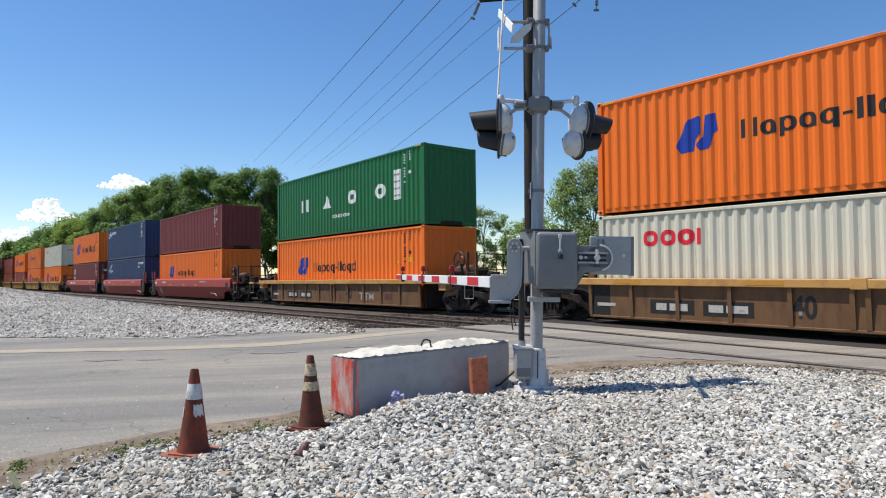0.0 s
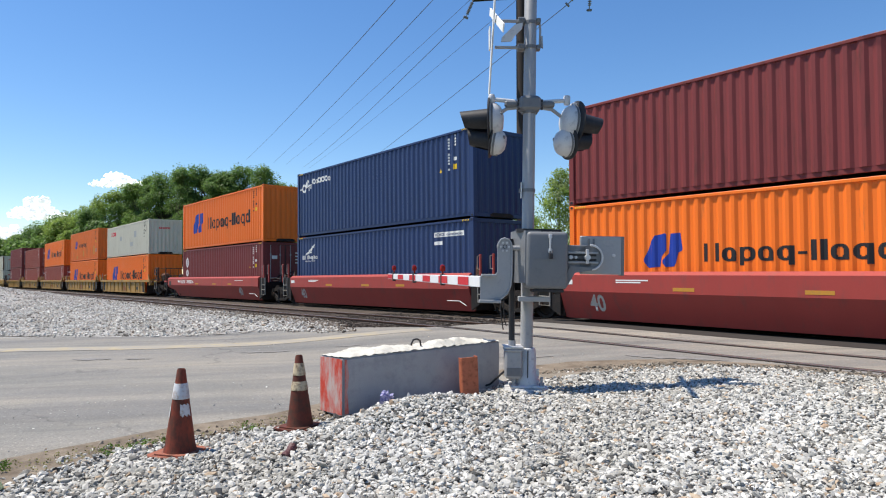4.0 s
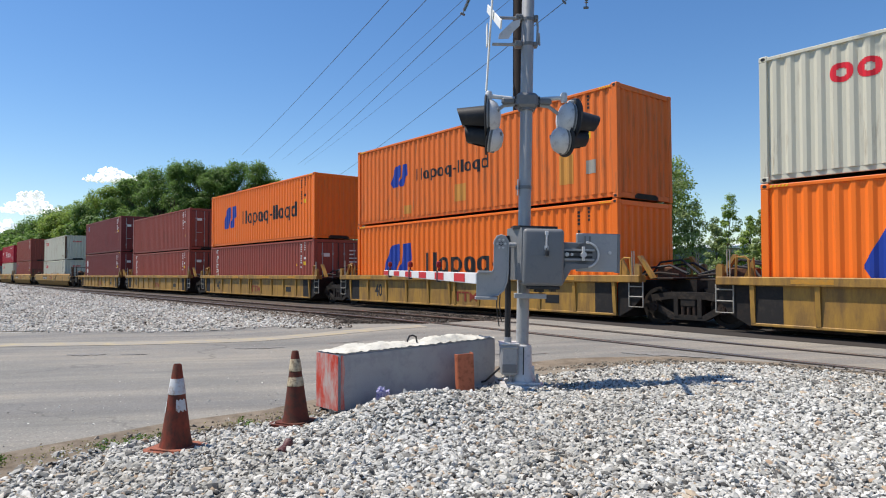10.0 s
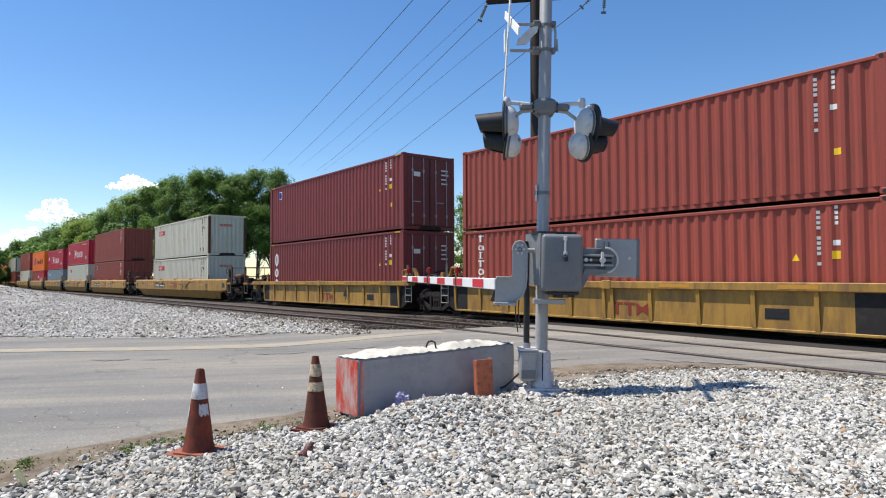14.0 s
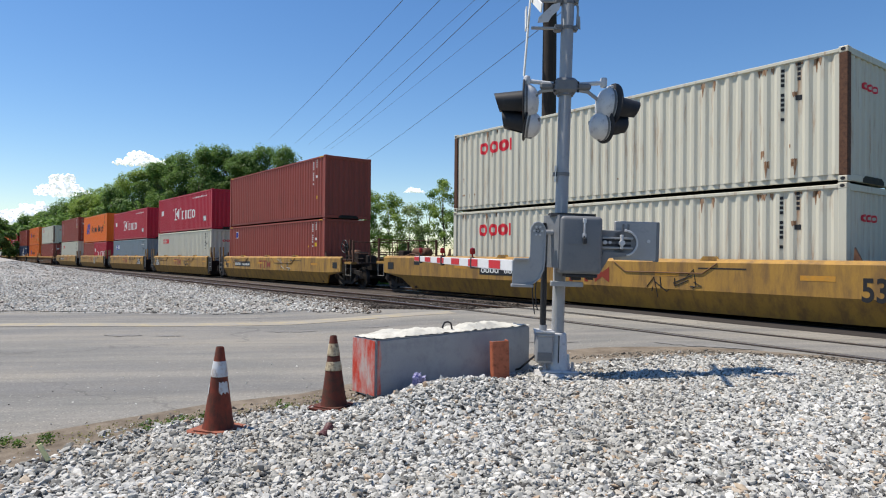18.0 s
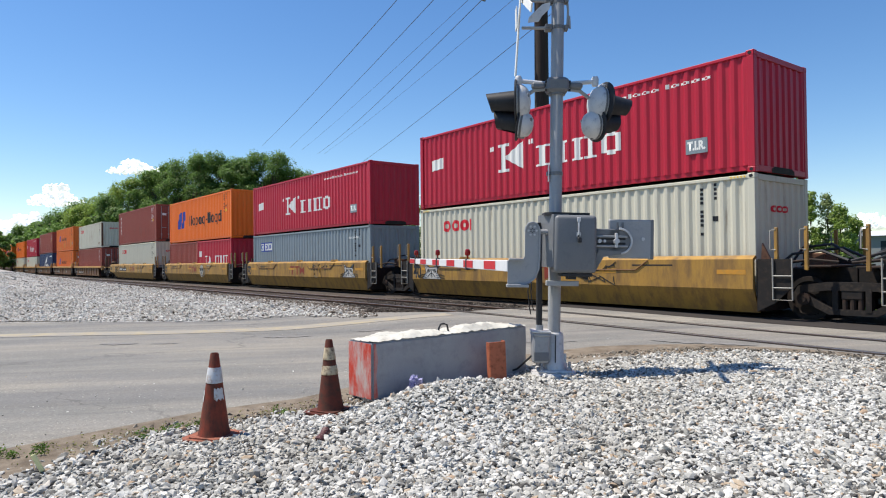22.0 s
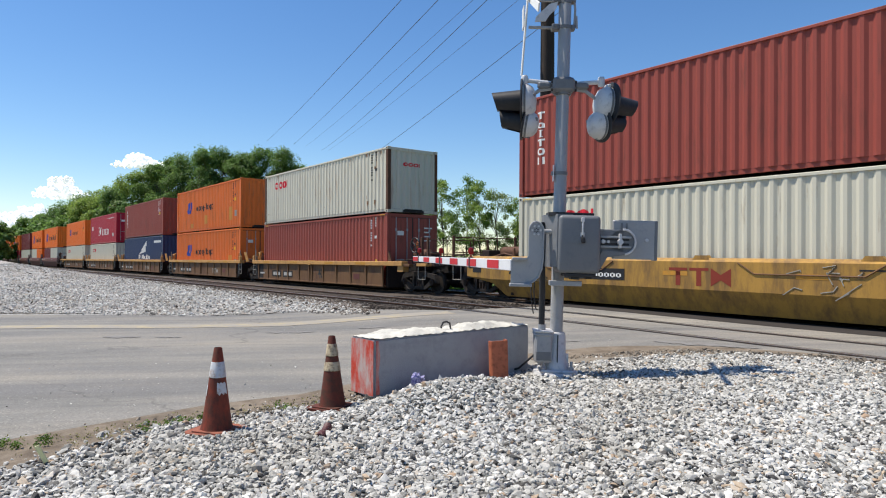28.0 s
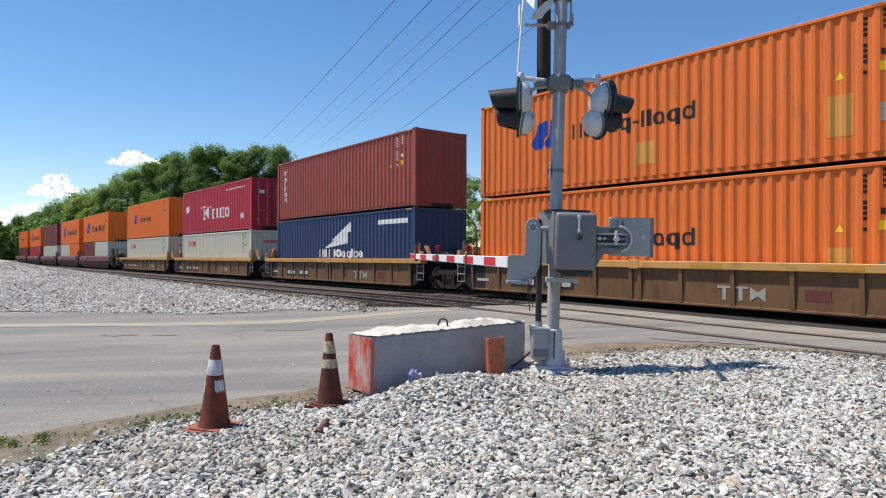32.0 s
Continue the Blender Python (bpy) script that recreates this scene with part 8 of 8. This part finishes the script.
        bars(mk, -5.6, -3.2, 0.92, 0.19, "cccc..ssssss", 0, True)
        part("marking", mk.move(pose(0, -1.524, 0)), "white", car)
    # ends
    for sx, reach in ((-1, left), (1, right)):
        X = lambda u: sx * u
        bulk = shared(("bulk", kind, half), lambda: fix_normals(MB().box(-0.06, -1.33, 0.14, 0.06, 1.33, 1.02, 0.01).mesh("bulkhead", "under")))
        part("bulkhead", bulk, "under", car, at=pose(X(half + 0.04), 0, 0))
        if reach:
            end_gear(car, sx, half, reach, chord if kind != "rib_ochre" else "ochre_light", brakeside if sx > 0 else 0)
            truck(car, X(reach - 2.0))
        else:
            neck = MB().prism([(X(half + 0.1), 0.74), (X(half + 0.1), 1.0), (X(half + 1.5), 1.04), (X(half + 1.5), 0.72)], -0.42, 0.42)
            part("articulation", neck, "grime", car)
            rib = kind.startswith("rib")
            zt, ys = (0.97, 1.43) if rib else (1.22, 1.46)
            for s in (-1, 1):
                a, b = sorted((s * ys, s * (ys - 0.05)))
                part("end_panel", MB().prism([(X(half + 0.02), zt), (X(half + 0.72), zt), (X(half + 0.72), 0.66), (X(half + 0.40), 0.34), (X(half + 0.02), 0.14)], a, b), "grime", car, "black end panel beside the truck")
                yl = s * (ys + 0.03)
                ld = MB().tube([(X(half + 0.36), yl, zt + 0.02), (X(half + 0.36), yl, 0.40), (X(half + 0.74), yl, 0.40), (X(half + 0.74), yl, zt + 0.02)], 0.017, 6)
                for zz in (0.64, 0.88):
                    ld.tube([(X(half + 0.36), yl, zz), (X(half + 0.74), yl, zz)], 0.015, 6)
                part("ladder", ld, "logo_grey", car, "pale steel end ladder")
                if rib:
                    part("end_bracket", MB().tube([(X(half + 0.06), s * 1.36, 1.12), (X(half + 0.08), s * 1.36, 1.50), (X(half + 0.16), s * 1.36, 1.56), (X(half + 0.34), s * 1.36, 1.56), (X(half + 0.36), s * 1.36, 1.12)], 0.028, 6), chord, car)
                    a, b = sorted((s * 1.53, s * 1.42))
                    part("eye_plate", MB().prism([(X(half + 0.56), 1.14), (X(half + 0.70), 1.14), (X(half + 0.70), 1.36), (X(half + 0.66), 1.42), (X(half + 0.59), 1.42), (X(half + 0.56), 1.36)], a, b), chord, car)
                    a, b = sorted((s * 1.20, s * 1.08))
                    part("slanted_plate", MB().prism([(X(half + 0.42), 1.60), (X(half + 0.50), 1.62), (X(half + 0.88), 1.08), (X(half + 0.78), 1.06)], a, b), chord, car)
                    part("handhold", MB().tube([(X(half + 0.44), s * 1.44, 1.14), (X(half + 0.44), s * 1.44, 1.72), (X(half + 0.50), s * 1.44, 1.72), (X(half + 0.50), s * 1.44, 1.14)], 0.013, 5), "logo_grey", car)
                else:
                    for u in (0.40, 0.98):
                        pm = part("handrail_post", MB().box(X(half + u) - 0.035, s * 1.40 - 0.03, 1.0, X(half + u) + 0.035, s * 1.40 + 0.03, 1.86, 0.008), body, car)
                        part("hand_loop", MB().tube([(X(half + u), s * 1.43, 1.82), (X(half + u) - 0.11, s * 1.43, 1.80), (X(half + u) - 0.11, s * 1.43, 1.42), (X(half + u), s * 1.43, 1.40)], 0.013, 5), "logo_grey", pm)
            part("wheel_cover", MB().box(min(X(half + 0.75), X(half + 1.3)), -1.1, 1.05, max(X(half + 0.75), X(half + 1.3)), 1.1, 1.09, 0.01), "under", car)
            part("cross_pipe", MB().tube([(X(half + 0.25), -1.1, 1.12), (X(half + 0.9), -1.0, 1.2), (X(half + 1.4), -1.0, 1.15)], 0.03, 6), "under", car)
            for k, (y0, zz) in enumerate(((-0.7, 1.32), (-0.2, 1.46), (0.35, 1.38))):
                part("air_hose", MB().tube([(X(half + 0.1), y0, 1.06), (X(half + 0.35), y0 + 0.1, zz), (X(half + 0.9), y0 + 0.15, zz + 0.06), (X(half + 1.5), y0 - 0.1, 1.18)], 0.03, 6), "conduit", car)
            part("gear_box", MB().box(min(X(half + 0.5), X(half + 0.95)), -0.5, 1.02, max(X(half + 0.5), X(half + 0.95)), 0.1, 1.34, 0.03), "rusty", car)
            if sx > 0:
                truck(car, 7.83)
    for sx in (-1, 1):
        part("guide", MB().prism([(sx * 6.2, 1.02), (sx * 6.5, 1.02), (sx * 6.24, 1.55)], -1.26, -1.20), "rusty" if kind != "rib_yellow" else "yellow", car)
    RIDERS.append((car, xc, 0.0))
    return car


# x of each container's rear end at the start; lower and upper load: paint, marks, height, doors showing
HL, HLW = "bright orange container with blue flag emblem and black word bars", "worn faded orange container with small blue flag and word bars"
OO, TX, TR = "grey-beige corrugated container with red ring marks", "dark maroon container with white upright marks", "red-brown container with tall white upright marks"
KL, BR, MR = "crimson container with large white serif word shape", "plain red-brown corrugated container", "plain dark maroon corrugated container"
S_, H_ = STD, HIGH
REACH = {"o": 9.95, "s": 0, "l": 11.55}  # how far an outer coupler stands from the centre; s: a shared truck; l: the long car
TRAIN = [
    (-10.65, "rib_ochre", "oo", ("beige", "blossom", S_, OO, ""), ("orange", "lines_small", H_, HL, "")),
    (-30.40, "rib_ochre", "oo", ("orange", "lines_small", H_, HL, ""), ("green", "union", H_, "dark green container with wide-spaced white marks", "")),
    (-50.20, "red", "so", ("orange", "lines_small", H_, HL, ""), ("maroon", "plain", S_, MR, "")),
    (-66.25, "red", "ss", ("blue", "wing", H_, "dark blue container with a white wing mark and word bars", ""), ("blue", "horse", H_, "dark blue container with a white seahorse-like mark", "")),
    (-81.93, "red", "os", ("maroon", "upright_low", H_, TX, "doors"), ("orange", "lines", H_, HL, "")),
    (-101.90, "rib_yellow", "so", ("orange", "lines", H_, HL, ""), ("beige", "blossom_patched", S_, OO, "")),
    (-117.57, "rib_yellow", "ss", ("orange", "lines", H_, HL, ""), ("orange_worn", "lines_worn", H_, HLW, "")),
    (-133.30, "rib_yellow", "ss", ("brown", "upright", S_, TR, "doors"), ("orange", "lines", H_, HL, "")),
    (-149.15, "rib_yellow", "ss", ("brown", "upright", S_, TR, "doors"), ("brown", "plain", S_, BR, "doors")),
    (-164.80, "rib_yellow", "os", ("maroon", "upright_low", H_, TX, "doors"), ("maroon", "badge", H_, "dark maroon container with a small blue badge and yellow labels", "doors")),
    (-186.40, "smooth", "ll", ("beige_rusty", "blossom_rusty", S_, OO, ""), ("beige_rusty", "blossom_rusty", S_, "rust-stained grey-beige container with red ring marks", "")),
    (-208.07, "smooth", "so", ("brown", "badge", H_, BR, ""), ("brown", "plain", H_, BR, "")),
    (-223.50, "smooth", "ss", ("beige", "blossom", H_, OO, ""), ("red", "crimson", S_, KL, "")),
    (-239.15, "smooth", "ss", ("slate", "square", S_, "blue-grey container with a blue and white square mark", ""), ("red", "crimson", S_, KL, "")),
    (-254.65, "smooth", "ss", None, ("orange", "lines", H_, HL, "")),
    (-270.18, "smooth", "os", ("beige", "blossom", H_, OO, ""), ("brown", "upright", H_, TR, "doors")),
    (-289.92, "rib_ochre", "so", ("brown", "plain", H_, BR, "doors"), ("beige_rusty", "blossom_rusty", S_, OO, "")),
    (-305.58, "rib_ochre", "ss", ("orange_worn", "lines_worn", H_, HLW, "doors"), ("orange_worn", "lines_worn", H_, HLW, "")),
    (-321.40, "rib_ochre", "ss", ("blue", "wing_mid", H_, "dark blue container with a large white wing mark", ""), ("brown", "upright", H_, TR, "")),
    (-337.05, "rib_ochre", "ss", ("beige", "blossom", S_, OO, ""), ("red", "crimson", H_, KL, "doors")),
    (-352.60, "rib_ochre", "os", ("beige", "blossom", S_, OO, ""), ("orange", "lines_small", H_, HL, "")),
    (-372.40, "dark", "so", None, ("orange", "lines", H_, HL, "")),
    (-387.30, "dark", "ss", None, ("orange", "lines", H_, HL, "")),
    (-402.70, "dark", "ss", ("beige", "plain", S_, OO, ""), ("maroon", "plain", H_, MR, "doors")),
    (-418.00, "dark", "ss", ("red", "plain", S_, "plain crimson corrugated steel container", ""), ("orange", "lines", H_, HL, "")),
    (-433.50, "dark", "os", ("maroon", "plain", S_, MR, ""), ("orange", "lines_small", H_, HL, "")),
]
PAIRS = {14: (("brown", "plain", "short plain red-brown corrugated container"), ("red", "short_red", "short crimson container with white word bars")),
         21: (("maroon", "plain", "short plain dark maroon corrugated container"), ("beige", "plain", "short plain grey-beige corrugated container")), 22: (("beige", "plain", "short plain grey-beige corrugated container"), ("orange", "plain", "short plain orange corrugated container"))}
FLOOR = 0.15
NUM_X = {0: 4.94, 3: 0.88, 4: 9.72, 2: 0.88, 12: 0.0, 13: 0.0, 14: 0.0, 15: -0.05, 5: 8.04, 6: 1.7, 7: 1.66, 8: 1.7, 9: 8.2, 10: 12.6, 16: 6.9, 17: 2.03}
for i, (x, kind, ends_, lower, upper) in enumerate(TRAIN):
    left, right = REACH[ends_[0]], REACH[ends_[1]]
    x -= {4: 0.34, 15: 0.30}.get(i, 0.08)
    well_car(x + 6.096, kind, left, right, 100 + i, "53" if left > 11 else "40", 2 if kind == "rib_ochre" else 1, NUM_X.get(i, 7.2 if kind == "rib_ochre" else 0.3))
    z = FLOOR + (0.05 if left > 11 else 0)
    if lower:
        container(x, z, lower[0], lower[1], lower[2], lower[3], doors=bool(lower[4]))
        z += lower[2] + 0.02
    else:
        for k, (m_, st_, lb_) in enumerate(PAIRS[i]):
            container(x + 6.13 * k, z, m_, st_, S_, lb_, L=6.058)
        z += S_ + 0.02
    container(x, z, upper[0], upper[1], upper[2], upper[3], doors=bool(upper[4]), rust=(i in (10, 16)))


# ---- the train rolls through ----
def motions():
    """The train rolls through the crossing; its wheels turn."""
    steps = [2.0 * k for k in range(17)]
    for ob, x0, dz in RIDERS:
        walk(ob, [(t, on_track(x0 + travelled(t), 0.0, dz)) for t in steps])
    leaders = {}
    for w, e in WHEELSETS:
        if e not in leaders:
            walk(w, [(k / FPS, Matrix.Translation((e, 0, WHEEL_R)) @ Matrix.Rotation(travelled(k / FPS) / WHEEL_R, 4, "Y")) for k in range(32 * FPS + 1)])
            leaders[e] = w.animation_data
        else:
            w.rotation_mode = "QUATERNION"
            ad = w.animation_data_create()
            ad.action = leaders[e].action
            ad.action_slot = leaders[e].action_slot


motions()
